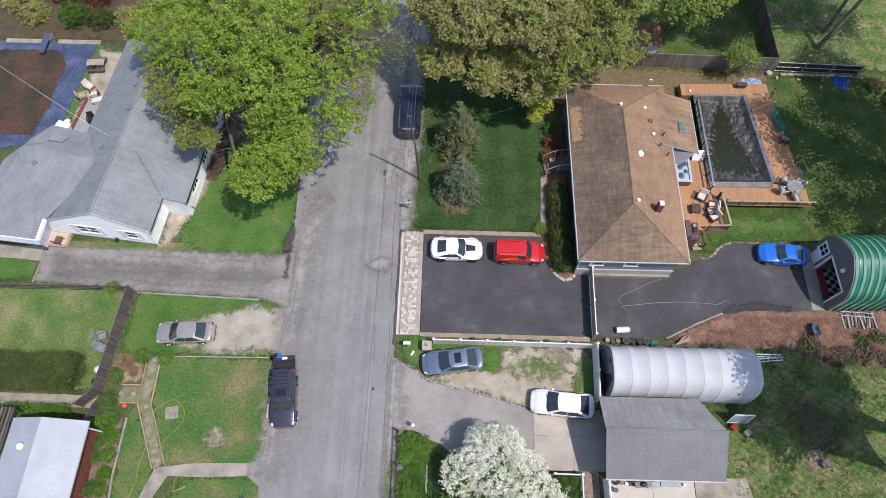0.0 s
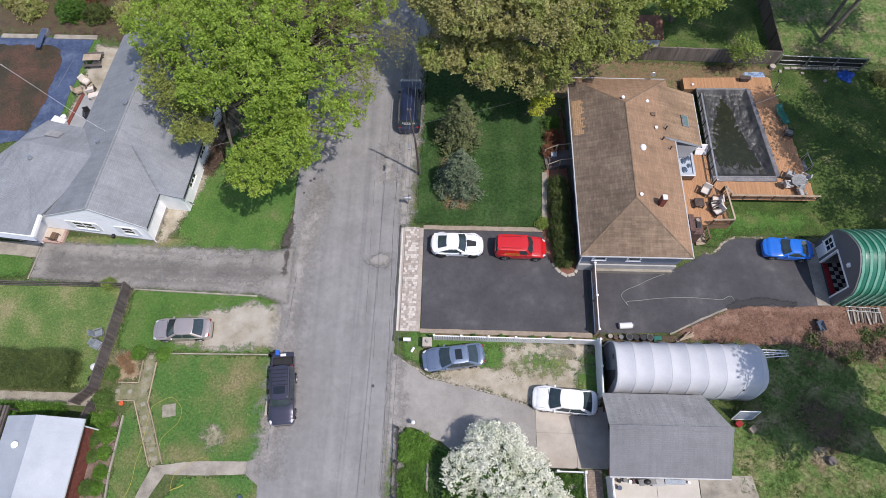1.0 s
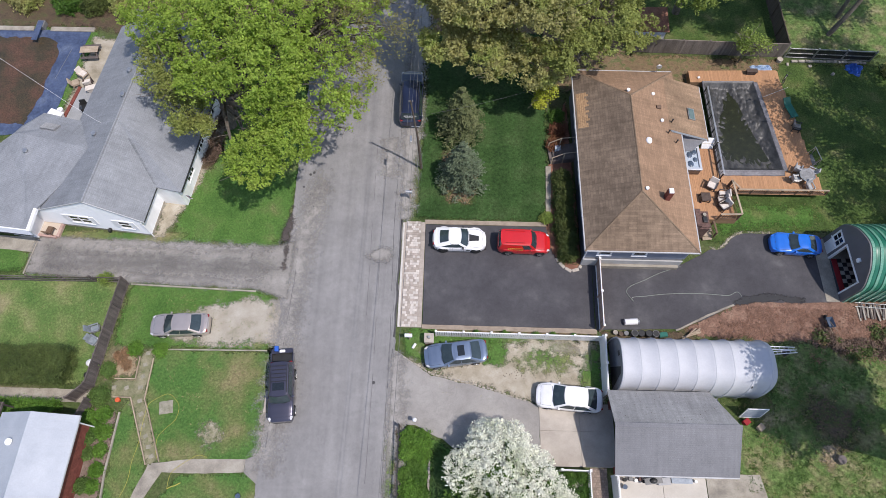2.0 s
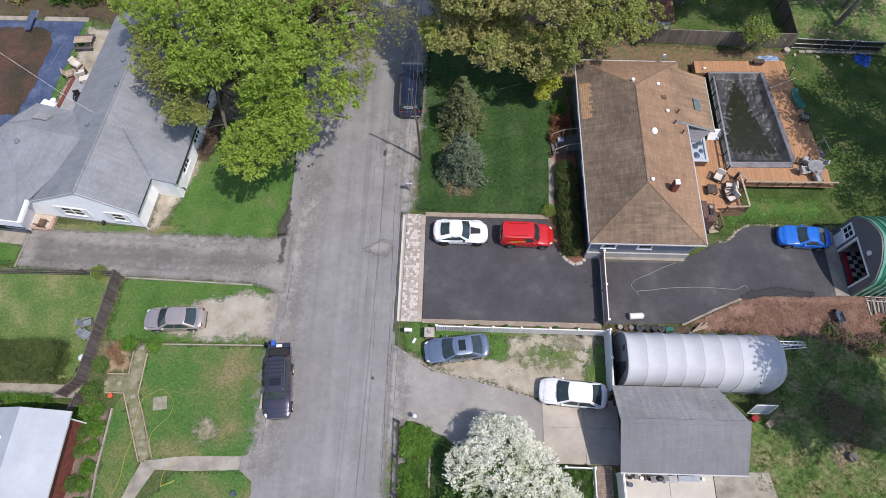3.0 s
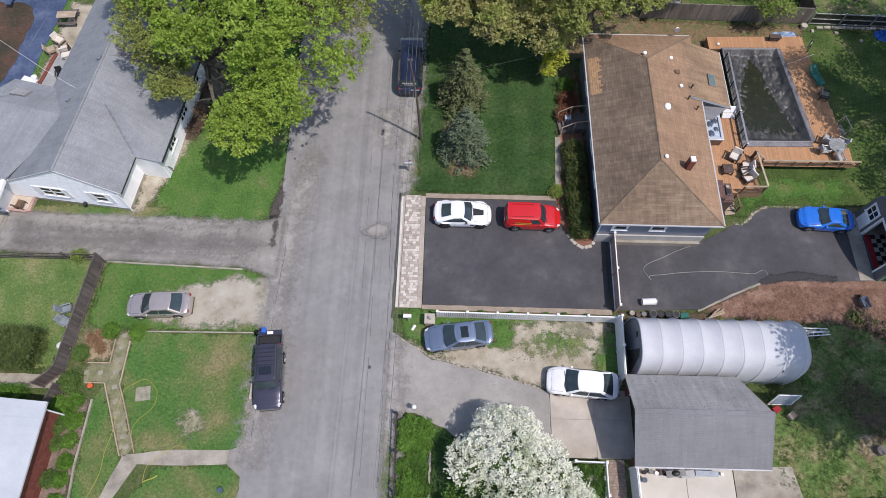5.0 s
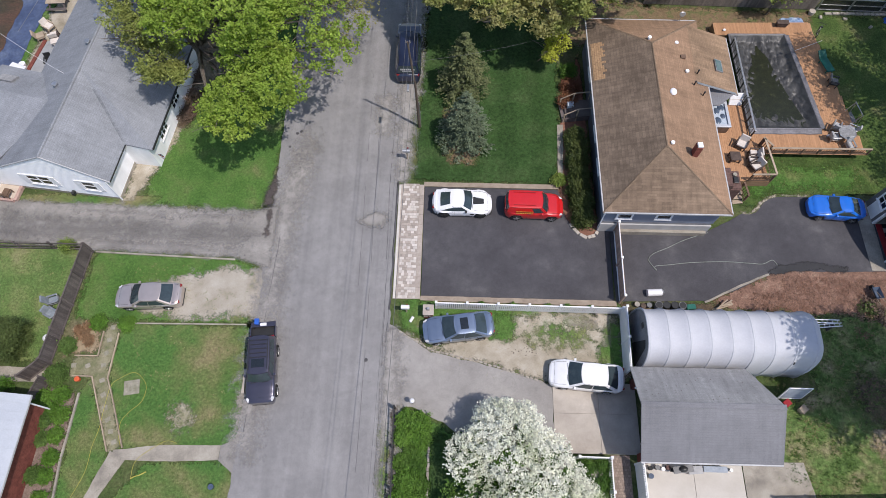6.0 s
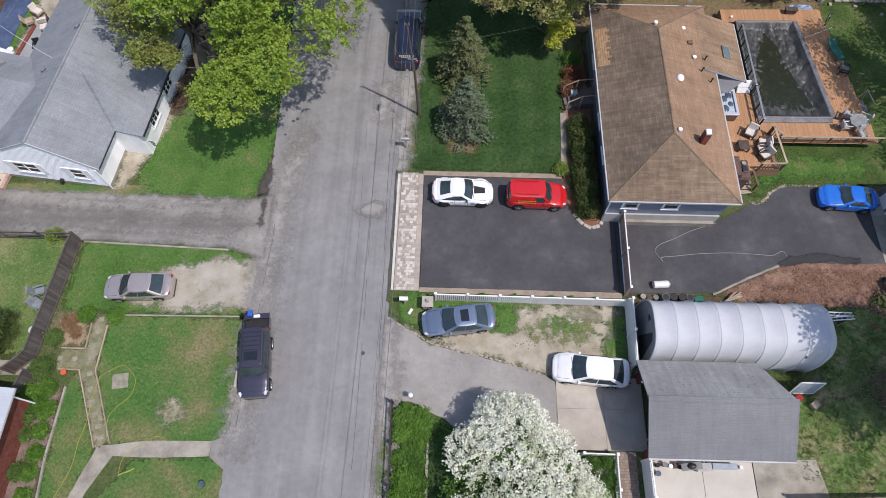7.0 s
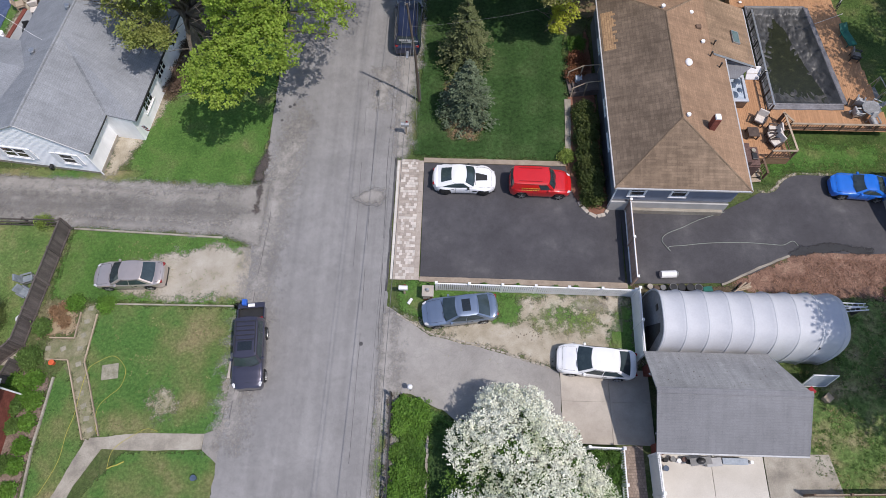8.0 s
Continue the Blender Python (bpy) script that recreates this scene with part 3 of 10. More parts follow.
PLASTIC_BLUE = surf("blue_plastic", [(0.3, (0.02, 0.09, 0.4)), (0.7, (0.04, 0.14, 0.55))], scale=3, fine=30, fine_amount=0.15, rough=0.4, bump=0.1)
PLASTIC_GREY = surf("grey_plastic", [(0.3, g(0.13)), (0.7, g(0.2))], scale=3, fine=30, fine_amount=0.15, rough=0.5, bump=0.0)
PLASTIC_WHITE = surf("white_plastic", [(0.3, g(0.72)), (0.7, g(0.8))], scale=3, fine=30, fine_amount=0.05, rough=0.35, bump=0.0)
CUSHION = surf("beige_cushion", [(0.3, (0.56, 0.5, 0.44)), (0.7, (0.68, 0.63, 0.57))], scale=4, fine=30, fine_amount=0.1, bump=0.1)
WICKER = surf("brown_wicker", [(0.3, (0.06, 0.042, 0.035)), (0.7, (0.11, 0.08, 0.065))], scale=4, fine=30, fine_amount=0.3, bump=0.4)
YELLOW = surf("yellow_hose_rubber", [(0.3, (0.36, 0.33, 0.06)), (0.7, (0.44, 0.4, 0.1))], scale=4, fine=30, fine_amount=0.1)
HOSE_GREY = surf("pale_hose_rubber", [(0.3, (0.2, 0.23, 0.2)), (0.7, (0.3, 0.32, 0.29))], scale=4, fine=30, fine_amount=0.1)
ORANGE = surf("orange_plastic", [(0.3, (0.55, 0.09, 0.03)), (0.7, (0.65, 0.13, 0.05))], scale=4, fine=30, fine_amount=0.1)
GOLD = surf("yellow_lettering", [(0.3, (0.6, 0.35, 0.04)), (0.7, (0.65, 0.4, 0.06))], scale=4, fine=30, fine_amount=0.05)
SILVER_TEXT = surf("pale_lettering", [(0.3, g(0.35)), (0.7, g(0.42))], scale=4, fine=30, fine_amount=0.05)
RED_PANEL = surf("red_panel", [(0.3, (0.25, 0.015, 0.02)), (0.7, (0.32, 0.025, 0.03))], scale=2, fine=30, fine_amount=0.1)
POOL_SEAT = surf("moulded_blue_acrylic", [(0.3, (0.06, 0.085, 0.125)), (0.7, (0.1, 0.13, 0.18))], scale=3, fine=20, fine_amount=0.1, rough=0.2, bump=0.0)


# ---- ground ----
def ground_sheet():
    bm = bmesh.new()
    n = 40
    xs = [math.copysign(abs(t) ** 3, t) * 900 for t in np.linspace(-1, 1, n)]
    grid = [[bm.verts.new((x, y + 20, 0)) for x in xs] for y in xs]
    for i in range(n - 1):
        for j in range(n - 1):
            bm.faces.new((grid[i][j], grid[i][j + 1], grid[i + 1][j + 1], grid[i + 1][j]))
    return tagged(part("ground", bm, GRASS), "rough grassy ground between the suburban plots", "ground", kind="structure")


ground_sheet()
ROAD_L, ROAD_R = -11.8, -2.95
patch("road", [(-11.8, -60), (-3.4, -60), (-3.15, 5), (-3.0, 24), (-2.6, 34), (-2.3, 60), (-2.0, 140), (-12.6, 140), (-12.3, 60), (-12.0, 27), (-11.85, 15)],
      0.05, ASPHALT_ROAD, "wide worn grey asphalt street without markings", "road", amount=0.14)
patch("road_shoulder", [(-3.2, -60), (-2.3, -60), (-2.1, 8), (-2.45, 13.2), (-3.2, 13.2)], 0.056, ASPHALT_PALE, "crumbling sandy edge of the street", "shoulder", amount=0.15, seed=3, soft=0.25)
patch("road_shoulder_north", [(-3.2, 24.2), (-2.35, 24.2), (-2.0, 30), (-1.5, 45), (-1.2, 60), (-3.0, 60)], 0.054, ASPHALT_PALE, "worn sandy verge beside the street", "shoulder", amount=0.25, seed=5, soft=0.5)
patch("road_shoulder_west", [(-12.0, 5.8), (-11.8, 5.8), (-11.85, 13), (-12.1, 13)], 0.052, SAND, "sandy verge along the front lawn", "shoulder", amount=0.25, seed=8, soft=0.4)
# west side
patch("driveway_west", [(-32.0, 18.9), (-24.0, 18.35), (-13.8, 17.95), (-11.9, 17.3), (-11.5, 17.2), (-11.5, 22.0), (-12.0, 21.9), (-13.2, 21.45), (-21.8, 21.5), (-31.5, 22.05), (-31.9, 21.6)],
      0.055, ASPHALT_OLD, "old cracked asphalt driveway beside the white house", "driveway", amount=0.1, seed=2, soft=0.22)
patch("lawn_northwest", [(-21.4, 21.8), (-13.0, 21.6), (-12.0, 23.2), (-12.0, 27), (-12.3, 45), (-22, 45), (-20.4, 30), (-20.8, 25.2)], 0.02, GRASS_G, "green front lawn under the big maple", "lawn", amount=0.25, seed=4, soft=0.5)
patch("driveway_stain", [(-30.5, 19.6), (-24, 19.3), (-15, 19.2), (-13, 19.5), (-13.2, 20.0), (-24, 20.3), (-30.5, 20.6)], 0.0575, ASPHALT_DARK, "dark oil-stained band along the old driveway", "stain", amount=0.3, seed=57, soft=1.0)
patch("driveway_dust", [(-24, 18.5), (-14, 18.1), (-13.6, 18.4), (-18, 18.8), (-24, 18.95)], 0.057, ASPHALT_PALE, "dusty pale edge of the old driveway", "stain", amount=0.3, seed=58, soft=0.4)
patch("driveway_dust", [(-26, 21.3), (-14, 21.1), (-13.2, 21.4), (-20, 21.7), (-26, 21.8)], 0.0572, ASPHALT_PALE, "dusty edge between lawn and driveway", "stain", amount=0.3, seed=59, soft=0.4)
patch("foundation_strip", [(-22.75, 22.2), (-21.6, 22.6), (-20.85, 24.7), (-20.35, 26.4), (-19.9, 27.9), (-19.3, 29.9), (-18.5, 33), (-20.6, 34), (-21.5, 26.2), (-22.5, 25.2)], 0.03, SAND, "bare sandy strip along the white house", "bare soil", amount=0.35, seed=6, soft=0.5)
patch("driveway_verge", [(-31, 21.9), (-22.6, 21.5), (-21.0, 21.45), (-20.0, 22.5), (-22.5, 22.6), (-30.9, 22.5)], 0.025, GRASS_W, "thin weedy verge between wall and driveway", "verge", amount=0.15, seed=7, soft=0.3)
patch("lawn_fenced", [(-48, 10.5), (-24.4, 10.5), (-23.9, 18.2), (-32.1, 18.8), (-34, 18.6), (-48, 18.6)], 0.02, GRASS_F, "patchy fenced back lawn", "lawn", amount=0.1, seed=9, soft=0.4)
patch("lawn_side", [(-48, 18.7), (-32.4, 18.9), (-32.2, 20.3), (-34, 21.2), (-48, 21.2)], 0.02, GRASS_G, "small green side lawn", "lawn", amount=0.1, seed=11, soft=0.3)
patch("lawn_strip", [(-23.9, 13.3), (-12.3, 13.2), (-11.9, 17.0), (-13.9, 17.9), (-23.7, 18.2)], 0.02, GRASS_G, "grass strip between driveway and parking bay", "lawn", amount=0.1, seed=12, soft=0.4)
patch("parking_bay", [(-19.5, 14.0), (-17.2, 13.7), (-11.6, 13.6), (-11.5, 17.1), (-14.5, 17.2), (-17.0, 16.4), (-18.5, 15.9), (-20.2, 15.6)], 0.035, BAY, "sandy gravel parking bay with weeds", "parking bay", amount=0.35, seed=13, soft=0.7)
patch("lawn_front_west", [(-20.5, 13.1), (-12.2, 12.95), (-11.5, 6.0), (-12.9, 5.4), (-16.5, 5.35), (-18.7, 5.1), (-20.2, 8.4), (-20.6, 9.6)], 0.022, GRASS_W, "sunny front lawn with brown patches", "lawn", amount=0.12, seed=14, soft=0.3)
patch("lawn_corner_west", [(-22.3, 8.6), (-21.6, 9.6), (-19.5, 4.9), (-20.6, 0), (-30, -40), (-22.4, -40), (-22.0, 0)], 0.022, GRASS_W, "narrow patchy lawn beside the flower bed", "lawn", amount=0.12, seed=15, soft=0.3)
patch("lawn_south_west", [(-17.2, 4.45), (-13, 4.7), (-11.7, 4.2), (-11.7, -40), (-27, -40), (-19.6, 1.0)], 0.022, GRASS_W, "front lawn south of the concrete walk", "lawn", amount=0.12, seed=16, soft=0.3)
patch("front_walk", [(-19.3, 4.6), (-16.2, 4.55), (-12.8, 4.7), (-12.8, 5.55), (-16.3, 5.5), (-19.2, 5.15)], 0.05, CONCRETE_OLD, "pale concrete front walk", "walk", amount=0.03, seed=17)
patch("walk_mouth", [(-12.79, 4.7), (-11.4, 3.6), (-11.3, 6.2), (-12.79, 5.55)], 0.045, ASPHALT_OLD, "flared asphalt end of the walk", "walk", amount=0.05)
patch("walk_branch", [(-19.4, 5.1), (-18.4, 4.57), (-19.45, 2.6), (-22.2, -6), (-23, -6), (-20.5, 2.0)], 0.045, CONCRETE_OLD, "pale concrete walk branch", "walk", amount=0.05)
patch("garden_path", [(-21.55, 13.0), (-20.65, 13.0), (-20.68, 9.5), (-20.15, 8.4), (-18.75, 5.3), (-19.55, 5.05), (-21.6, 9.5), (-23.1, 9.5), (-23.1, 10.8), (-21.6, 10.85)], 0.028, PATH, "worn grassy garden path with sunken stones", "path", amount=0.05, seed=18, soft=0.3)
patch("flower_bed", [(-24.2, 9.0), (-22.4, 8.5), (-22.3, 2), (-22.1, -6), (-23.8, -6), (-24.2, 8.0)], 0.03, BED, "mulched flower bed along the brick house", "flower bed", amount=0.15, seed=19, soft=0.3)
patch("dead_patch", [(-23.6, 10.95), (-21.75, 10.95), (-21.75, 12.4), (-22.6, 13.0), (-23.6, 12.8)], 0.03, DIRT, "dry brown patch of dead growth", "bare soil", amount=0.3, seed=20, soft=0.7)
patch("side_walk", [(-40, 9.0), (-24.9, 9.1), (-24.4, 10.0), (-40, 10.1)], 0.045, CONCRETE_OLD, "concrete side walk behind the hedge", "walk", amount=0.04)
patch("back_walk_west", [(-40, 21.2), (-31.9, 20.6), (-31.9, 21.9), (-40, 22.2)], 0.04, CONCRETE_OLD, "concrete strip along the porch", "walk", amount=0.05)
patch("curved_walk", [(-19.7, 31.5), (-19.2, 31.6), (-18.95, 32.15), (-18.5, 32.85), (-17.85, 33.7), (-17.2, 34.4), (-17.5, 34.8), (-18.25, 34.1), (-18.95, 33.35), (-19.5, 32.5)], 0.045, CONCRETE_OLD, "narrow curved concrete walk under the maple", "walk", amount=0.04)
patch("dead_growth", [(-20.1, 28.3), (-19.3, 28.4), (-18.8, 30.0), (-19.0, 31.6), (-19.5, 32.6), (-18.9, 34.0), (-18.9, 37.5), (-19.8, 37.5), (-19.9, 32)], 0.034, LITTER_DARK, "brown tangle of dead growth by the wall", "bare soil", amount=0.3, seed=72, soft=0.7)
# east side
patch("lawn_front_east", [(-1.9, 24.4), (8.6, 24.25), (8.9, 29.6), (9.0, 36), (9.2, 44), (-1.3, 44), (-1.6, 33)], 0.03, GRASS_E, "lush mown front lawn with mower stripes", "lawn", amount=0.1, seed=21, soft=0.35)
patch("conifer_bed", [(0.5, 26.0), (2.2, 25.9), (2.9, 27.3), (2.6, 30.4), (2.3, 31.4), (0.4, 31.0), (0.1, 28)], 0.036, LITTER, "needle-littered bed under the conifers", "bed", amount=0.5, seed=22, soft=0.6)
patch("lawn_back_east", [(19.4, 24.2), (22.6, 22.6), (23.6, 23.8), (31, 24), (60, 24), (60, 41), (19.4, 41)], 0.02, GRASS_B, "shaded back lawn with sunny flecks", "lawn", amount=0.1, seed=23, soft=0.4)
patch("lawn_deck", [(22.9, 23.4), (23.8, 24.1), (29.5, 24.4), (30.6, 24.8), (30.2, 26.0), (24.4, 26.3), (22.3, 24.1)], 0.024, GRASS_V, "vivid green grass between deck and yard", "lawn", amount=0.3, seed=61, soft=1.0)
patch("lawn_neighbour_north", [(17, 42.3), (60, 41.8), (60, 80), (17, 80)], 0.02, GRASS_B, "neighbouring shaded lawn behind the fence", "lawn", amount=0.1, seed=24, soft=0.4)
patch("lawn_neighbour_east", [(31.2, 42.3), (60, 41.9), (60, 80), (31.2, 80)], 0.026, GRASS_S, "coarse sunny lawn beyond the metal fence", "lawn", amount=0.1, seed=79, soft=0.4)
patch("litter_strip", [(9.5, 37.3), (21.6, 37.3), (21.7, 39.2), (29.6, 39.3), (30.8, 41.3), (8, 41.9)], 0.035, LITTER, "leaf-littered strip behind the house", "bare soil", amount=0.3, seed=25, soft=0.6)
patch("litter_north", [(-1.5, 41), (17, 41.9), (17, 75), (-1.5, 75)], 0.025, LITTER, "leaf-littered wood floor under the trees", "bare soil", amount=0.3, seed=26, soft=0.8)
patch("litter_northwest", [(-48, 43.5), (-33, 43.6), (-28, 42.8), (-22, 43), (-12.4, 45), (-12.4, 80), (-48, 80)], 0.025, LITTER_DARK, "brown wood floor behind the pool", "bare soil", amount=0.3, seed=27, soft=0.8)
patch("driveway_north", [(-1.05, 15.45), (11.85, 15.4), (12.0, 20.9), (10.7, 21.0), (9.6, 21.7), (8.8, 23.0), (8.6, 23.8), (-1.1, 23.8)], 0.06, ASPHALT_NEW, "freshly sealed black asphalt driveway", "driveway", amount=0)
patch("driveway_back", [(12.0, 15.35), (18.0, 15.55), (20.3, 16.4), (23.2, 17.85), (28, 17.85), (31, 18.0), (30.75, 23.4), (26.36, 23.65), (25.3, 23.62), (24.3, 23.6), (23.7, 23.4), (23.35, 23.15), (23.1, 22.88), (22.85, 22.56), (22.6, 22.31), (22.1, 22.12), (21.5, 22.15), (20.6, 21.6), (18.9, 20.75), (12.0, 20.9)],
      0.056, ASPHALT_NEW, "black asphalt yard before the garage", "driveway", amount=0.04)
patch("yard_edge", [(26.6, 23.68), (24.3, 23.63), (23.66, 23.43), (23.07, 22.92), (22.57, 22.36), (22.08, 22.16), (21.5, 22.2), (21.45, 22.32), (22.1, 22.28), (22.5, 22.5), (23.0, 23.08), (23.58, 23.56), (24.25, 23.75), (26.6, 23.8)], 0.05, SAND, "dry bare edge between grass and asphalt", "bare soil", amount=0.08, seed=71, soft=0.2)
patch("driveway_kerb_south", [(-1.1, 15.1), (12.0, 15.0), (12.0, 15.38), (-1.08, 15.43)], 0.09, BORDER, "low paver kerb along the driveway", "kerb", amount=0.02)
patch("driveway_kerb_north", [(-1.15, 23.83), (8.6, 23.83), (8.6, 24.2), (-1.15, 24.2)], 0.09, BORDER, "low paver kerb along the lawn", "kerb", amount=0.02)
patch("driveway_kerb_east", [(17.9, 15.36), (20.35, 16.52), (22.6, 17.5), (22.52, 17.62), (20.3, 16.65), (17.87, 15.49)], 0.1, CONCRETE_OLD, "stone kerb between yard and brush", "kerb", amount=0.05)
patch("verge_fence", [(-2.3, 13.3), (0.2, 12.0), (3.5, 13.2), (5.2, 14.0), (8.0, 14.4), (12.0, 14.5), (12.0, 15.0), (-1.0, 15.1), (-2.4, 15.0)], 0.03, GRASS_G, "grass verge along the vinyl fence", "verge", amount=0.2, seed=28, soft=0.5)
patch("bed_fence", [(0.0, 14.66), (12.0, 14.6), (12.0, 15.0), (0.0, 15.08)], 0.045, LITTER, "weedy planting strip behind the vinyl fence", "bed", amount=0.06, seed=29, soft=0.15)
patch("shelter_verge", [(12.4, 14.5), (19.4, 14.5), (19.3, 15.3), (17.9, 15.3), (12.4, 15.28)], 0.045, LITTER_DARK, "dark littered strip beside the shelter", "bare soil", amount=0.08, seed=75, soft=0.2)
patch("brush_strip", [(18.1, 15.4), (20.4, 16.52), (22.6, 17.52), (23.2, 17.9), (28, 18.2), (31, 18.2), (46, 17.9), (46, 14.6), (24, 14.9), (20.5, 15.0)], 0.04, BRUSH, "strip of dry reddish brush and fallen leaves", "bare soil", amount=0.2, seed=30, soft=0.5)
patch("parking_sand", [(-2.3, 12.9), (0.0, 11.9), (3.8, 13.2), (5.2, 14.1), (8.0, 14.45), (12.1, 14.5), (12.3, 10.3), (7.0, 9.9), (2.8, 10.9), (-0.3, 11.6)], 0.04, SAND, "dry sandy parking area with weeds", "parking area", amount=0.35, seed=31, soft=0.8)
patch("driveway_south", [(-2.9, 8.2), (-1.3, 8.1), (0.6, 7.2), (3, 5.5), (7.45, 5.5), (7.5, 9.7), (2.8, 10.95), (-0.3, 11.65), (-2.3, 12.9), (-3.2, 13.5)], 0.045, ASPHALT_PALE, "pale worn asphalt driveway", "driveway", amount=0.12, seed=32)
patch("weeds_parking", [(3.6, 12.5), (4.9, 12.4), (5.4, 13.2), (5.3, 14.1), (4.0, 14.2)], 0.051, GRASS_G, "green weeds beside the parked sedan", "weeds", amount=0.4, seed=81, soft=0.6)
patch("weeds_parking", [(6.2, 12.6), (8.6, 12.2), (10.3, 12.6), (9.4, 13.4), (7, 13.4)], 0.05, GRASS_F, "patch of thin weeds in the sand", "weeds", amount=0.7, seed=33, soft=1.5)
patch("gravel_spot", [(8.6, 13.5), (10.2, 13.4), (10.8, 13.9), (9.6, 14.2), (8.5, 14.1)], 0.048, CONCRETE_OLD, "pale gravel scattered by the fence", "gravel", amount=0.3, seed=73, soft=0.5)
patch("weeds_fence", [(10.4, 10.6), (12.1, 10.6), (12.0, 13.9), (11.0, 13.6)], 0.05, GRASS_G, "grass by the vinyl fence", "weeds", amount=0.35, seed=34, soft=0.7)
for i, (x0, x1, y0, y1) in enumerate(((7.45, 10.255, 5.6, 7.955), (7.45, 10.255, 7.962, 9.75), (10.265, 12.62, 5.6, 7.955), (10.265, 12.62, 7.962, 9.85))):
    tagged(part("garage_slab", boxed(x0, x1, y0, y1, 0.0, 0.07, 0.012), CONCRETE), "pale concrete slab before the garage", "slab", kind="structure")
patch("brick_walk", [(10.75, -10), (11.9, -10), (11.9, 5.55), (10.75, 5.55)], 0.05, BRICK_PAVING, "worn brown brick walk beside the fence", "walk", amount=0.02)
for i in range(26):
    x, y = 6.0 + random.gauss(0, 0.55), 12.0 + random.gauss(0, 0.22)
    r = random.uniform(0.02, 0.05)
    tagged(part("soil_clod", turned(bmesh.ops.create_icosphere(clod := bmesh.new(), subdivisions=1, radius=r) and clod, pose(x, y, 0.045, 0, 0, i * 31) @ Matrix.Diagonal((1.3, 0.9, 0.6, 1))), SOIL), "small dark clod of soil in the sand", "clod", group="clods of soil")
for x0, x1 in ((12.65, 15.6), (15.62, 18.54)):
    for y0, y1 in ((2.62, 5.2), (-0.6, 2.6), (-4, -0.62)):
        tagged(part("patio_slab", boxed(x0, x1, y0, y1, 0.0, 0.06, 0.012), CREAM), "clean pale concrete patio slab", "patio", kind="structure")
patch("patio_worn", [(18.58, -3.0), (23.0, -3.0), (22.62, 3.6), (22.3, 5.4), (18.6, 5.35)], 0.055, CONCRETE_OLD, "worn concrete slab beside the patio", "patio", amount=0.02)
patch("lawn_south_east", [(19.8, -40), (60, -40), (60, 14.6), (24.2, 14.6), (24.2, 9.5), (20, 8.5)], 0.018, GRASS_S, "rough shaded lawn behind the garage", "lawn", amount=0.1, seed=35, soft=0.4)
patch("garden_south", [(-2.0, -40), (10.6, -40), (10.6, 5.3), (3, 5.3), (0.6, 7.0), (-2.2, 8.0)], 0.025, GRASS_G, "front garden under the flowering tree", "garden", amount=0.1, seed=36, soft=0.3)
patch("shrub_bed", [(-2.2, -40), (-0.35, -40), (-0.35, 6.3), (-0.6, 7.4), (-2.25, 8.0)], 0.03, GRASS_V, "leafy green bed inside the black fence", "bed", amount=0.1, seed=62, soft=0.25)
# Dark soil laid where the black fence throws its shade to the west.
patch("fence_foot", [(-2.95, -40), (-2.3, -40), (-2.42, 8.1), (-2.7, 7.6)], 0.06, SOIL, "soil strip outside the black fence, dark for the shade of the fence", "bare soil", amount=0.12, seed=63, soft=0.25)
patch("street_verge", [(-3.25, -40), (-2.75, -40), (-2.8, 6.9), (-3.05, 7.2)], 0.062, GRASS_S, "thin grassy verge between street and fence", "verge", amount=0.15, seed=64, soft=0.4)
# The darkest turf, used here to put the tree's shade into the ground colour.
patch("tree_bed", [(-0.2, -6), (7, -6), (7, 5.0), (3, 5.2), (0.4, 6.6), (-0.2, 6.0)], 0.035, GRASS_E, "dark turf under the flowering tree with its shade in the colour", "bed", amount=0.25, seed=37, soft=0.5)
patch("stump_clearing", [(27.6, 7.4), (28.9, 7.3), (29.8, 9.4), (28.7, 10.4), (27.0, 10.7), (26.4, 9.6)], 0.03, LITTER_DARK, "dark leaf-littered soil in the shaded lawn", "bare soil", amount=0.7, seed=38, soft=1.4)
patch("stump_dust", [(26.9, 6.3), (27.5, 6.0), (27.9, 6.6), (27.6, 7.3), (27.0, 7.2)], 0.032, DIRT, "pale sawdust and dry soil beside the stump", "bare soil", amount=0.3, seed=78, soft=0.6)
patch("hedge_bed", [(8.6, 24.3), (9.0, 29.4), (10.9, 36.8), (11.2, 20.8), (10.7, 20.1), (9.9, 20.3), (9.3, 21.0), (8.75, 22.2)], 0.065, MULCH_RED, "red mulch bed under the hedge", "bed", amount=0.1, seed=39, soft=0.15)
patch("house_walk", [(8.6, 24.6), (8.98, 24.4), (9.24, 29.5), (8.8, 29.5)], 0.07, CONCRETE_OLD, "narrow concrete edge beside the hedge", "walk", amount=0.03)
# pool yard in the northwest
patch("pool_yard_west", [(-46, 31), (-33.8, 31.6), (-33.2, 36), (-32.6, 41), (-32.4, 44), (-46, 44.4)], 0.02, GRASS_G, "grass round the covered pool", "lawn", amount=0.2, seed=40, soft=0.4)
patch("patio_west", [(-33.3, 31.8), (-30.4, 31.8), (-28.6, 41.8), (-32.6, 42.5)], 0.035, SAND, "sandy patio behind the white house", "patio", amount=0.15, seed=41, soft=0.5)
patch("terrace_west", [(-33.1, 31.5), (-29.3, 31.2), (-28.6, 36.8), (-32.3, 36.6)], 0.12, TERRACE, "pale grey terrace slab with brick edge", "terrace", amount=0)


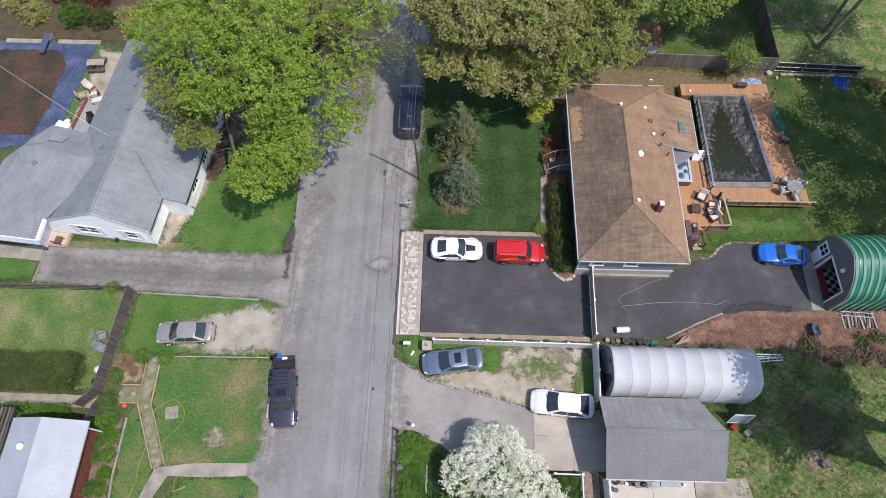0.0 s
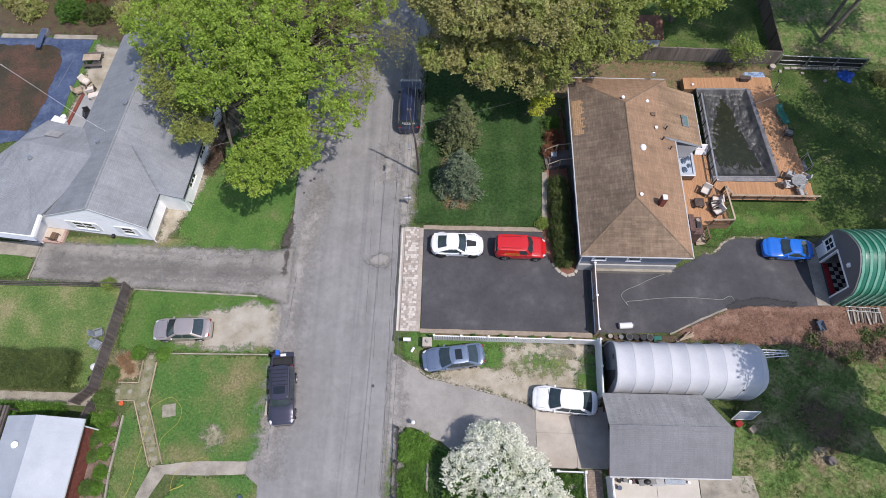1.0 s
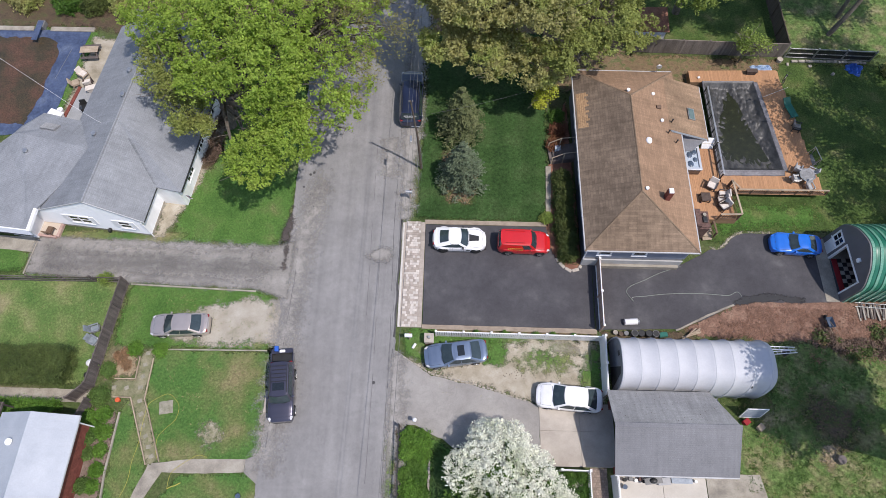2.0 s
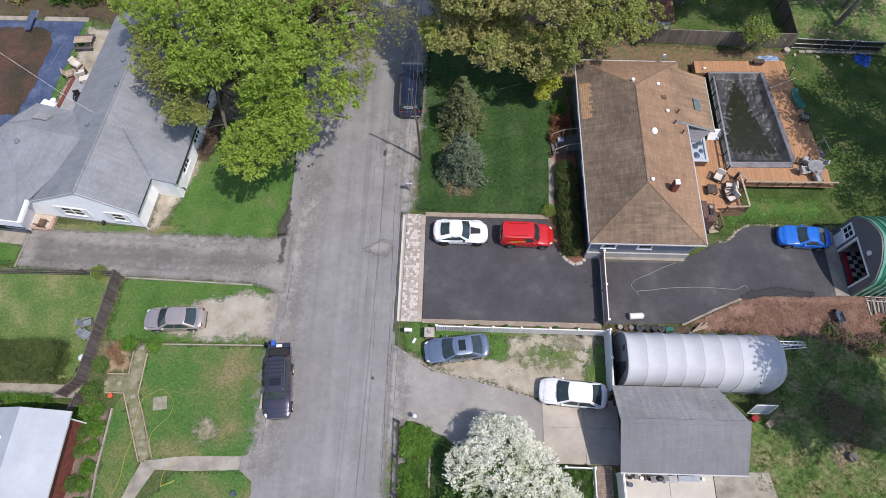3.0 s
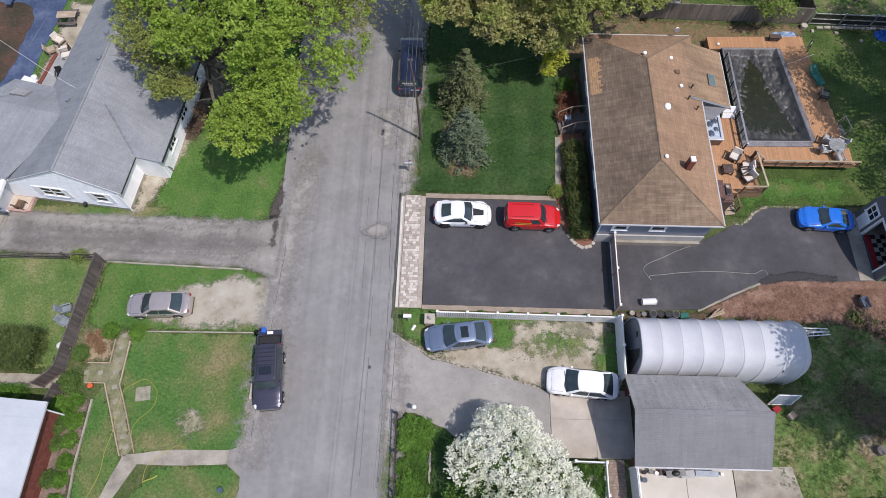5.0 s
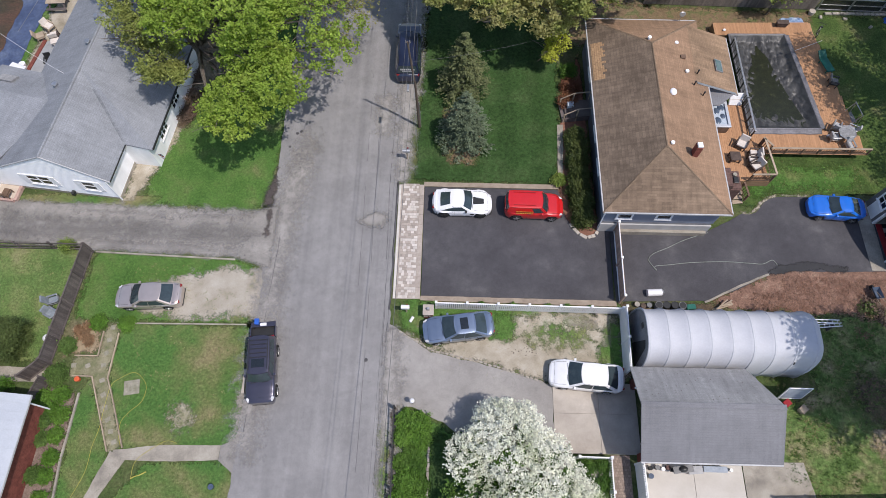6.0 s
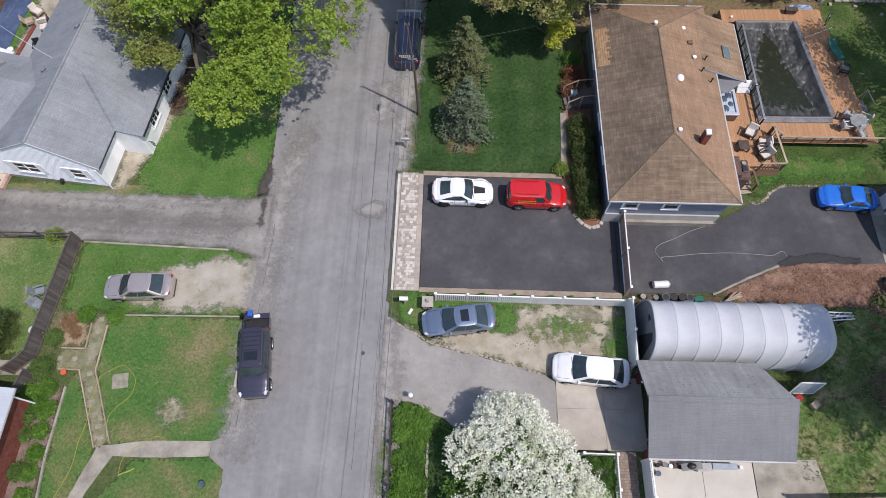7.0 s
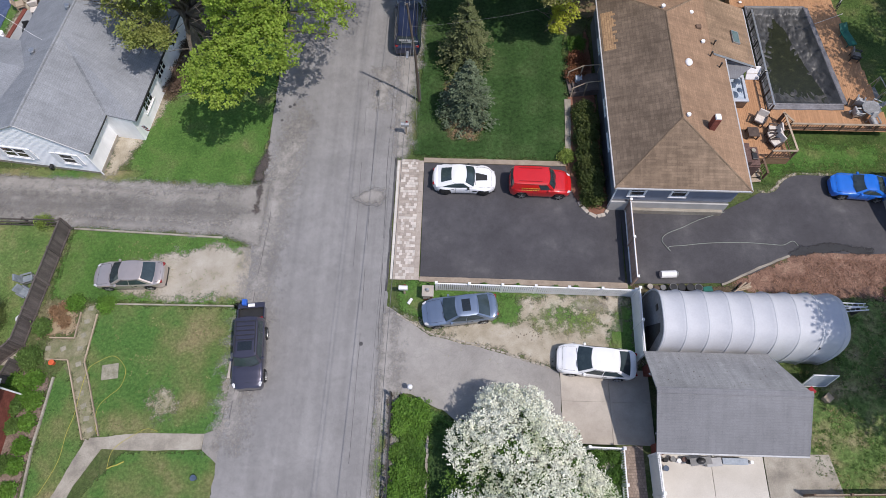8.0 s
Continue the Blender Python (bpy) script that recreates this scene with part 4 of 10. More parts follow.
# ---- seams, stains and patches in the asphalt ----
def seam(name, pts, width, label, material=TAR, z=0.054, broken=0.0, seed=0):
    """A wavering tar line along points, with gaps where it has worn away."""
    rr = random.Random(seed)
    bm = bmesh.new()
    for p, q in zip(pts, pts[1:]):
        p, q = Vector((*p, 0)), Vector((*q, 0))
        d = q - p
        n = max(2, int(d.length / 0.35))
        side = Vector((-d.y, d.x, 0)).normalized()
        def at(i):
            c = p + d * (i / n)
            k = noise.noise(c * 0.6 + Vector((seed, 0, 0)))
            return c + side * k * min(0.12, width * 1.6), width * (0.7 + 0.6 * abs(noise.noise(c * 1.7)))
        for i in range(n):
            if noise.noise((p + d * (i / n)) * 0.45 + Vector((0, seed * 3, 0))) < broken - 0.5:
                continue
            (a, wa), (b, wb) = at(i), at(i + 1)
            bm.faces.new([bm.verts.new((v.x, v.y, z)) for v in (a - side * wa / 2, b - side * wb / 2, b + side * wb / 2, a + side * wa / 2)])
    bmesh.ops.recalc_face_normals(bm, faces=bm.faces)
    for f in bm.faces:
        if f.normal.z < 0:
            f.normal_flip()
    return tagged(part(name, bm, material), label, "seam", kind="structure")


seam("kerb_seam", [(-3.12, 14.4), (-3.06, 24.2)], 0.16, "dark tar joint along the paved apron", seed=1)
seam("road_seam", [(-3.5, -8), (-3.38, 6), (-3.42, 14.5), (-3.65, 24), (-3.5, 33)], 0.035, "dark crack running along the street", seed=2, broken=0.25)
seam("road_seam", [(-3.2, -8), (-3.0, 5), (-3.2, 13.5)], 0.05, "dark crack along the crumbling edge", seed=3, broken=0.3)
seam("road_seam", [(-4.55, -4), (-4.5, 12), (-4.7, 30)], 0.022, "thin dark crack along the wheel track", seed=4, broken=0.35)
seam("road_seam", [(-5.3, 16), (-5.5, 34)], 0.02, "thin faint crack along the street", seed=5, broken=0.4)
seam("road_seam", [(-11.0, 20.5), (-11.35, 12), (-11.6, 5)], 0.04, "thin crack along the worn edge", seed=6, broken=0.4)
seam("patch_crack", [(-3.75, 21.6), (-4.1, 21.75), (-4.5, 21.7), (-4.75, 21.45), (-5.1, 21.4), (-5.3, 21.15), (-5.8, 20.95), (-5.5, 20.65), (-5.15, 20.55), (-4.8, 20.35), (-4.4, 20.42), (-4.1, 20.3), (-3.8, 20.5)], 0.03, "dark crack outlining an old asphalt repair", seed=7, broken=0.1)
patch("pale_repair", [(-3.8, 21.5), (-4.6, 21.65), (-5.7, 20.95), (-5.0, 20.5), (-3.8, 20.6)], 0.0525, ASPHALT_PALE, "pale asphalt repair in the street", "repair", amount=0.15, seed=51, soft=0.35)
patch("road_repair", [(-4.9, 28.2), (-3.9, 28.3), (-3.9, 32.0), (-4.8, 31.8)], 0.0525, ASPHALT_PALE, "worn pale spot at the street edge", "repair", amount=0.3, seed=52, soft=0.5)
patch("worn_edge", [(-11.9, 5), (-10.9, 5), (-10.3, 20), (-9.4, 27), (-10.2, 28), (-11.6, 22)], 0.0522, ASPHALT_PALE, "dusty pale wheel strip along the street side", "repair", amount=0.3, seed=53, soft=1.0)
patch("mud_stain", [(-12.4, 22.0), (-11.95, 21.8), (-11.85, 23.8), (-11.95, 25.2), (-12.1, 24.6), (-12.6, 22.9)], 0.06, MUD, "dark wet mud at the driveway corner", "stain", amount=0.2, seed=54, soft=0.35)
patch("mud_stain", [(-12.1, 19.6), (-11.95, 19.6), (-11.9, 21.7), (-12.2, 21.6)], 0.06, MUD, "trickle of dried mud on the asphalt", "stain", amount=0.15, seed=55, soft=0.3)
for i, (x, y, r) in enumerate(((-11.3, 27.0, 0.1), (-10.9, 28.2, 0.13), (-10.6, 28.4, 0.12), (-10.7, 26.3, 0.06), (-10.3, 25.2, 0.06))):
    patch("tar_spot", [(x + r * math.cos(a), y + r * math.sin(a)) for a in np.linspace(0, 2 * math.pi, 9)[:-1]], 0.0535, TAR, "small dark tar spot on the street", "stain", amount=0.05, thick=0.003, seed=60 + i)
patch("tar_stain", [(22.4, 17.7), (23.4, 18.2), (25.1, 18.55), (26.6, 18.45), (28.1, 18.2), (28.0, 17.75), (26.2, 17.95), (24.4, 17.85), (23.2, 17.55)], 0.0605, NEAR_BLACK, "near-black arc along the yard's edge", "stain", amount=0.12, seed=56, soft=0.16)


# ---- the apron of pavers ----
def paved_apron():
    bed = tagged(part("apron", boxed(-2.95, -1.12, 15.2, 23.98, -0.02, 0.052), PAVER_TAN), "paved apron of buff and grey pavers between street and driveway", "paving", kind="structure")
    sizes = [0.2, 0.3, 0.2, 0.15]
    pick = random.Random(4)
    meshes = {}
    y, row = 15.24, 0
    while y < 23.9:
        x, k = -2.62, row
        while x < -1.5:
            w = min(pick.choice(sizes), -1.45 - x)
            key = (round(w, 2), pick.random() < 0.5)
            if key[0] > 0.1:
                if key not in meshes:
                    bm = boxed(0.006, key[0] - 0.006, 0.006, 0.194, 0.0, 0.03)
                    tmp = part("paver", bm, PAVER if key[1] else PAVER_TAN)
                    meshes[key] = tmp.data
                    bpy.data.objects.remove(tmp)
                ob = new("paver", meshes[key])
                ob.location = (x, y, 0.045 + random.uniform(0, 0.004))
                ob.parent = bed
            x += w
            k += 1
        y += 0.2
        row += 1
    for i in range(11):
        part("kerb_block", boxed(-2.93, -2.78, 15.22 + i * 0.79, 16.0 + i * 0.79, 0.0, 0.085, 0.012), KERB_WHITE, bed)
        part("border_paver", boxed(-1.44, -1.13, 15.22 + i * 0.79, 16.0 + i * 0.79, 0.0, 0.078, 0.01), PAVER_TAN, bed)


# ---- buildings ----
def window_unit(name, parent, m, w, h, panes=2, trim=WHITE, shutters=False):
    """A framed window in the plane x-z of m, facing -y."""
    bm = bmesh.new()
    rings = [[bm.verts.new((sx * (w / 2 + e), y, h / 2 + sz * (h / 2 + e))) for sx, sz in ((-1, -1), (1, -1), (1, 1), (-1, 1))] for e, y in ((0.08, 0.02), (0.08, -0.06), (-0.04, -0.06), (-0.04, 0.02))]
    for k in range(4):
        for i in range(4):
            a, b = rings[k], rings[(k + 1) % 4]
            bm.faces.new((a[i], a[(i + 1) % 4], b[(i + 1) % 4], b[i]))
    bmesh.ops.recalc_face_normals(bm, faces=bm.faces)
    fr = part(name, turned(bm, m), trim, parent, "white window frame" if trim is WHITE else "")
    part("sill", turned(boxed(-w / 2 - 0.12, w / 2 + 0.12, -0.1, -0.062, -0.12, -0.04), m), trim, fr)
    for k in range(1, panes):
        x = -w / 2 + w * k / panes
        part("mullion", turned(boxed(x - 0.04, x + 0.04, -0.05, 0.02, 0.045, h - 0.045), m), trim, fr)
    for k in range(panes):
        x = -w / 2 + w * k / panes
        part("glazing_bar", turned(boxed(x + 0.045, x + w / panes - 0.045, -0.04, 0.018, h / 2 - 0.025, h / 2 + 0.025), m), trim, fr)
    for k in range(panes):
        x = -w / 2 + w * k / panes
        part("pane", turned(boxed(x + 0.04, x + w / panes - 0.04, -0.015, 0.005, 0.0, h), m), GLASS, fr)
    if shutters:
        for s in (-1, 1):
            x = s * (w / 2 + 0.28)
            part("shutter", turned(boxed(x - 0.16, x + 0.16, -0.05, 0.0, -0.05, h + 0.05), m), WHITE, parent)
    return fr


def gutter(name, parent, p0, p1, material=WHITE):
    bm = bmesh.new()
    p0, p1 = Vector(p0), Vector(p1)
    d = (p1 - p0)
    ln = d.length
    box(bm, 0, ln, -0.04, 0.04, -0.1, 0.015)
    rot = Matrix.Translation(p0) @ d.to_track_quat("X", "Z").to_matrix().to_4x4()
    return part(name, turned(bm, rot), material, parent, "white gutter")


def roof_vent(name, parent, x, y, z, r=0.13, h=0.35, material=METAL_GREY):
    bm = bmesh.new()
    tube(bm, (x, y, z - 0.2), (x, y, z + h), r, r, 10)
    tube(bm, (x, y, z + h), (x, y, z + h + 0.06), r * 1.5, r * 1.3, 10)
    return part(name, bm, material, parent)


def brown_house():
    h = thing("hip_roof_house", pose(0, 0, 0), "bungalow with brown shingled hip roof and slate-blue siding", "house")
    X0, X1, Y0, Y1, ZE, ZR = 10.8, 19.25, 20.35, 37.05, 3.25, 4.75
    xr, ya, yb = 15.0, 24.65, 33.4
    # walls
    part("wall", boxed(X0 + 0.4, X1 - 0.4, Y0 + 0.42, Y1 - 0.4, 1.15, ZE + 0.02), SIDING_BLUE, h, "slate-blue lap siding")
    # Dark here stands for shade; the pale base wall covers only the south face.
    part("foundation", boxed(X0 + 0.4, X1 - 0.55, Y0 + 0.3, Y1 - 0.4, 0, 1.15), BASE_DARK, h, "foundation wall, dark for the shade on its west side")
    part("base_wall", boxed(X0 + 0.3, X1 - 0.55, Y0 + 0.2, Y0 + 0.3, 0, 1.15), SIDING_PALE, h, "pale grey lap-sided base wall")
    part("foundation_ledge", boxed(X0 + 1.5, X1 - 0.7, Y0 - 0.02, Y0 + 0.19, 0, 0.5), CONCRETE_OLD, h, "low concrete ledge")
    part("wing_wall", boxed(18.86, 21.4, 31.2, 35.9, 0, 2.5), SIDING_BLUE, h)
    part("soffit", boxed(X0 + 0.06, X1 - 0.06, Y0 + 0.06, Y1 - 0.06, ZE - 0.06, ZE - 0.01), WHITE, h)
    # roof planes
    def plane(name, pts, mat, label=""):
        return part(name, slab(bmesh.new(), pts, 0.09), mat, h, label)
    # West and east planes differ in shingle colour to show shade and sun.
    plane("roof_slope", [(X0, Y0, ZE), (xr, ya, ZR), (xr, yb, ZR), (X0, Y1, ZE)], ROOF_BROWN_W, "weathered brown shingles, darkened for the shade of the west slope")
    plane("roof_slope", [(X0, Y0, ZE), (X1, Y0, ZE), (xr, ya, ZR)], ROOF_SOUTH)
    k = (ZR - ZE) / (X1 - xr)
    def ez(x):
        return ZR - (x - xr) * k
    plane("roof_slope", [(X1, Y0, ZE), (X1, 30.8, ZE), (21.75, 30.8, ez(21.75)), (21.75, 36.25, ez(21.75)), (X1, 36.25, ZE), (X1, Y1, ZE), (xr, yb, ZR), (xr, ya, ZR)], ROOF_BROWN, "brown shingles in the lighter colour of the sunlit slope")
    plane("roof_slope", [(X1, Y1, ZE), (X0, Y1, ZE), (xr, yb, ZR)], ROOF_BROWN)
    plane("wing_roof", [(18.3, 30.8, ez(18.3) + 0.008), (21.76, 30.8, ez(21.76) + 0.008), (21.76, 36.25, ez(21.76) + 0.008), (18.3, 36.25, ez(18.3) + 0.008)], ROOF_WING, "faded olive-brown wing shingles")
    bm = bmesh.new()
    for a, b in (((X0, Y0, ZE), (xr, ya, ZR)), ((X1, Y0, ZE), (xr, ya, ZR)), ((xr, ya, ZR), (xr, yb, ZR)), ((X0, Y1, ZE), (xr, yb, ZR)), ((X1, Y1, ZE), (xr, yb, ZR))):
        tube(bm, Vector(a) + Vector((0, 0, -0.035)), Vector(b) + Vector((0, 0, -0.035)), 0.075, 0.075, 6)
    part("ridge_cap", bm, ROOF_SOUTH, h)
    for a, b in (((X0, Y0, ZE), (X0, Y1, ZE)), ((X0, Y0, ZE), (X1, Y0, ZE)), ((X1, Y0, ZE), (X1, 30.8, ZE)), ((X0, Y1, ZE), (X1, Y1, ZE)), ((21.75, 30.8, ez(21.75)), (21.75, 36.25, ez(21.75)))):
        gutter("gutter", h, a, b, GUTTER_GREY)
    # a newer patch of shingles on the west slope, a square of them on the wing
    kw = (ZR - ZE) / (xr - X0)
    def wz(x):
        return ZE + (x - X0) * kw
    bm = bmesh.new()
    for i in range(17):
        x1 = 11.75 + random.choice((0, 0.0, 0.14, -0.14))
        y = 31.05 + i * 0.2
        slab(bm, [(10.98, y, wz(10.98) + 0.015), (x1, y, wz(x1) + 0.015), (x1, y + 0.2, wz(x1) + 0.015), (10.98, y + 0.2, wz(10.98) + 0.015)], 0.01)
    part("shingle_patch", bm, ROOF_PATCH, h, "newer tan replacement shingles")
    # wing detail
    sk = part("skylight", slab(bmesh.new(), [(20.15, 32.45, ez(20.15) + 0.14), (20.75, 32.45, ez(20.75) + 0.14), (20.75, 33.55, ez(20.75) + 0.14), (20.15, 33.55, ez(20.15) + 0.14)], 0.2), METAL_GREY, h, "small framed skylight")
    part("pane", slab(bmesh.new(), [(20.22, 32.52, ez(20.22) + 0.155), (20.68, 32.52, ez(20.68) + 0.155), (20.68, 33.48, ez(20.68) + 0.155), (20.22, 33.48, ez(20.22) + 0.155)], 0.02), GLASS_PALE, sk)
    part("roof_flashing", slab(bmesh.new(), [(18.3, 30.72, ez(18.3) + 0.05), (21.6, 30.72, ez(21.6) + 0.05), (21.6, 30.9, ez(21.6) + 0.05), (18.3, 30.9, ez(18.3) + 0.05)], 0.03), METAL_GREY, h)
    part("porch_roof", slab(bmesh.new(), [(19.3, 29.6, 2.75), (20.1, 29.6, 2.6), (21.4, 30.75, 2.5), (19.3, 30.75, 2.75)], 0.05), ROOF_SHED, h, "grey flat porch roof")
    for x, y, c in ((14.9, 33.9, WHITE), (17.1, 34.1, WHITE), (17.55, 31.55, WHITE), (15.4, 24.9, WHITE)):
        z = min(ez(x), wz(x) if x < xr else 9, ZR)
        if y > yb:
            z -= 0.1
        roof_vent("plumbing_vent", h, x, y, z, 0.1, 0.14, c)
    part("box_vent", boxed(17.25, 17.6, 32.7, 33.0, ez(17.4) - 0.1, ez(17.4) + 0.16, 0.02), WOOD_RAIL, h)
    bm = bmesh.new()
    bmesh.ops.create_uvsphere(bm, u_segments=16, v_segments=8, radius=0.25)
    part("attic_fan", turned(bm, pose(16.1, 29.3, ez(16.1) + 0.1) @ Matrix.Diagonal((1, 1.2, 0.6, 1))), WHITE, h, "white domed attic fan", True)
    for x, y in ((18.0, 30.55), (18.6, 29.8), (18.45, 31.7)):
        roof_vent("pipe_vent", h, x, y, ez(x), 0.05, 0.35, METAL_DARK)
    # chimney
    ch = part("chimney", boxed(16.8, 17.2, 24.25, 24.7, 3.6, 5.05, 0.01), BRICK_RED, h, "red brick chimney")
    part("chimney_cap", boxed(16.83, 17.17, 24.28, 24.67, 5.05, 5.2, 0.03), WHITE, ch)
    bm = bmesh.new()
    pts = []
    tube(bm, (17.9, 36.9, 3.4), (17.9, 37.0, 3.95), 0.03)
    bmesh.ops.create_cone(bm, cap_ends=True, segments=18, radius1=0.26, radius2=0.22, depth=0.04, matrix=pose(17.95, 36.9, 4.0, 74, 20, 0) @ Matrix.Diagonal((1, 0.8, 1, 1)))
    part("satellite_dish", bm, METAL_GREY, h)
    # windows south and west
    window_unit("window", h, pose(12.55, Y0 + 0.42, 1.75), 0.95, 1.0, 1)
    window_unit("window", h, pose(15.2, Y0 + 0.42, 1.75), 0.95, 1.0, 1)
    for y in (24.8, 27.6, 33.0):
        window_unit("window", h, pose(X0 + 0.4, y, 1.7, 0, 0, -90), 1.3, 1.2, 2)
    part("downspout", tube(bmesh.new(), (X0 + 0.36, Y0 + 0.4, 0.1), (X0 + 0.36, Y0 + 0.4, ZE - 0.05), 0.05), WHITE, h)
    return h


def white_house():
    m = pose(-22.8, 22.28, 0, 0, 0, -6.2)
    h = thing("gabled_house", m, "white-sided house with grey shingled gable roof", "house")
    def plane(name, pts, mat=ROOF_GREY, label="", thick=0.1):
        return part(name, slab(bmesh.new(), pts, thick), mat, h, label)
    R, ZR, ZE = -3.2, 5.0, 2.6
    # walls, each as a solid
    bm = bmesh.new()
    sec = [(-7.5, 0), (0.0, 0), (0.0, 2.65), (R, 4.82), (-7.5, 2.65)]
    lo = [bm.verts.new((x, 0.0, z)) for x, z in sec]
    hi = [bm.verts.new((x, 18.3, z)) for x, z in sec]
    bm.faces.new(lo)
    bm.faces.new(hi[::-1])
    for i in range(5):
        bm.faces.new((lo[(i + 1) % 5], lo[i], hi[i], hi[(i + 1) % 5]))
    bmesh.ops.recalc_face_normals(bm, faces=bm.faces)
    part("gable_wall", bm, SIDING_WHITE, h, "white lap-sided gable wall")
    part("side_wall", boxed(-8.9, -7.5, 0.0, 0.3, 0, 2.6), SIDING_WHITE, h)
    # stoop in the corner of wall and wing
    part("stoop_slab", boxed(-8.92, -7.5, -1.1, -0.05, 0, 0.26, 0.01), PORCH_BEIGE, h, "beige stoop slab")
    for a, b, c, d in ((-8.95, -7.5, -1.32, -1.105), (-7.495, -7.28, -1.2, -0.05)):
        part("stoop_rim", boxed(a, b, c, d, 0, 0.285, 0.015), BRICK_PALE, h, "pale pink brick edge")
    # lapped boards of the street gable, each leaning out at its foot
    def half(q):
        k = 1.0 if q < 2.65 else max(0.01, (4.82 - q) / 2.17)
        return (R + (8.88 if q < 2.5 else 7.49)) * k, (-0.01 - R) * k
    z = 0.3
    while z < 4.7:
        t = z + 0.15
        (a, c), (d, b) = half(z), half(t)
        bm = bmesh.new()
        vs = [bm.verts.new(p) for p in ((R - a, -0.045, z), (R + c, -0.045, z), (R + b, -0.008, t), (R - d, -0.008, t), (R + c, -0.004, z - 0.002), (R - a, -0.004, z - 0.002))]
        bm.faces.new(vs[:4])
        bm.faces.new((vs[0], vs[5], vs[4], vs[1]))
        bmesh.ops.recalc_face_normals(bm, faces=bm.faces)
        part("siding_board", bm, SIDING_BOARD, h)
        z = t
    part("bay_wall", boxed(0.0, 1.95, 3.0, 18.2, 0, 2.45), SIDING_WHITE, h)
    part("foundation", boxed(-7.52, 0.03, -0.03, 18.0, 0, 0.28), CONCRETE_OLD, h)
    # main roof, east plane folded over the wider north part
    plane("roof_slope", [(R, -0.08, ZR), (0.42, -0.08, ZE), (0.42, 3.0, ZE), (R, 7.4, ZR)])
    bm = bmesh.new()
    slab(bm, [(R, 7.4, ZR), (0.42, 3.0, ZE), (2.35, 2.9, 2.45), (1.2, 8.2, 2.85)], 0.1)
    slab(bm, [(R, 7.4, ZR), (1.2, 8.2, 2.85), (2.35, 2.9, 2.45), (2.35, 18.4, 2.45), (R, 18.4, ZR)], 0.1)
    part("roof_slope", bm, ROOF_GREY, h)
    plane("roof_slope", [(R, -0.08, ZR), (R, 18.4, ZR), (-7.9, 18.4, ZE), (-7.9, -0.08, ZE)])
    part("ridge_cap", tube(bmesh.new(), (R, -0.08, ZR - 0.02), (R, 18.4, ZR - 0.02), 0.09, 0.09, 6), ROOF_GREY, h)
    # valley between the two folds of the east slope
    top, foot = Vector((R, 7.4, ZR)), Vector((0.42, 3.0, ZE))
    side = (foot - top).cross(Vector((0, 0, 1))).normalized() * 0.42
    lift = Vector((0, 0, 0.03))
    part("roof_valley", slab(bmesh.new(), [tuple(top.lerp(foot, f) + side * s + lift) for f, s in ((0.3, -0.6), (0.97, -1), (0.97, 1), (0.3, 0.6))], 0.05), ROOF_VALLEY, h, "darker strip of worn valley shingles")
    # west wing with its long south slope
    plane("wing_slope", [(-4.3, 4.9, 4.0), (-10.6, 5.6, 4.0), (-11.6, 5.75, 3.75), (-13.1, 4.6, 3.2), (-14.4, -1.8, 2.45), (-8.1, -1.77, 2.45), (-7.95, -0.12, 2.84)])
    plane("wing_slope", [(-4.3, 4.9, 4.0), (-7.3, 8.1, 2.75), (-10.9, 8.5, 2.75), (-11.6, 5.75, 3.75), (-10.6, 5.6, 4.0)])
    plane("wing_slope", [(-10.9, 8.5, 2.75), (-12.2, 7.0, 2.75), (-11.6, 5.75, 3.75)])
    plane("lean_to_roof", [(-12.3, 3.6, 2.6), (-20, 3.8, 2.5), (-20, -1.9, 2.1), (-12.5, -1.85, 2.3)], ROOF_GREY)
    bm = bmesh.new()
    ends = [[bm.verts.new((x, y, z)) for y, z in ((-1.4, 0), (0.6, 0), (0.6, 2.75), (-1.4, 2.32))] for x in (-11.0, -8.95)]
    bm.faces.new(ends[0])
    bm.faces.new(ends[1])
    for i in range(4):
        bm.faces.new((ends[0][i], ends[0][(i + 1) % 4], ends[1][(i + 1) % 4], ends[1][i]))
    bmesh.ops.recalc_face_normals(bm, faces=bm.faces)
    part("wing_wall", bm, SIDING_WHITE, h)
    part("wing_wall", boxed(-12.0, -7.5, 0.6, 6.6, 0, 2.2), SIDING_WHITE, h)
    part("lean_to_wall", boxed(-19.6, -11.6, -1.0, 3.2, 0, 1.9), SIDING_WHITE, h)
    # carport end of the wing, white trim
    part("porch_trim", slab(bmesh.new(), [(-8.3, -1.8, 2.49), (-8.06, -1.8, 2.49), (-7.9, -0.12, 2.89), (-8.14, -0.12, 2.89)], 0.26), WHITE, h, "white fascia board")
    part("eave_awning", slab(bmesh.new(), [(-16.0, -1.86, 2.36), (-16.0, -2.15, 2.22), (-7.75, -2.1, 2.22), (-8.1, -1.84, 2.36)], 0.03), METAL_WHITE, h, "pale metal strip along the eave")
    part("awning_edge", tube(bmesh.new(), (-16.0, -2.17, 2.2), (-7.72, -2.12, 2.2), 0.045, 0.045, 6), BLACK_TRIM, h)
    part("rake_board", slab(bmesh.new(), [(R, -0.11, ZR + 0.02), (0.45, -0.11, ZE + 0.02), (0.45, -0.05, ZE + 0.02), (R, -0.05, ZR + 0.02)], 0.1), GUTTER_GREY, h)
    part("rake_board", slab(bmesh.new(), [(-7.9, -0.11, ZE + 0.02), (R, -0.11, ZR + 0.02), (R, -0.05, ZR + 0.02), (-7.9, -0.05, ZE + 0.02)], 0.1), GUTTER_GREY, h)
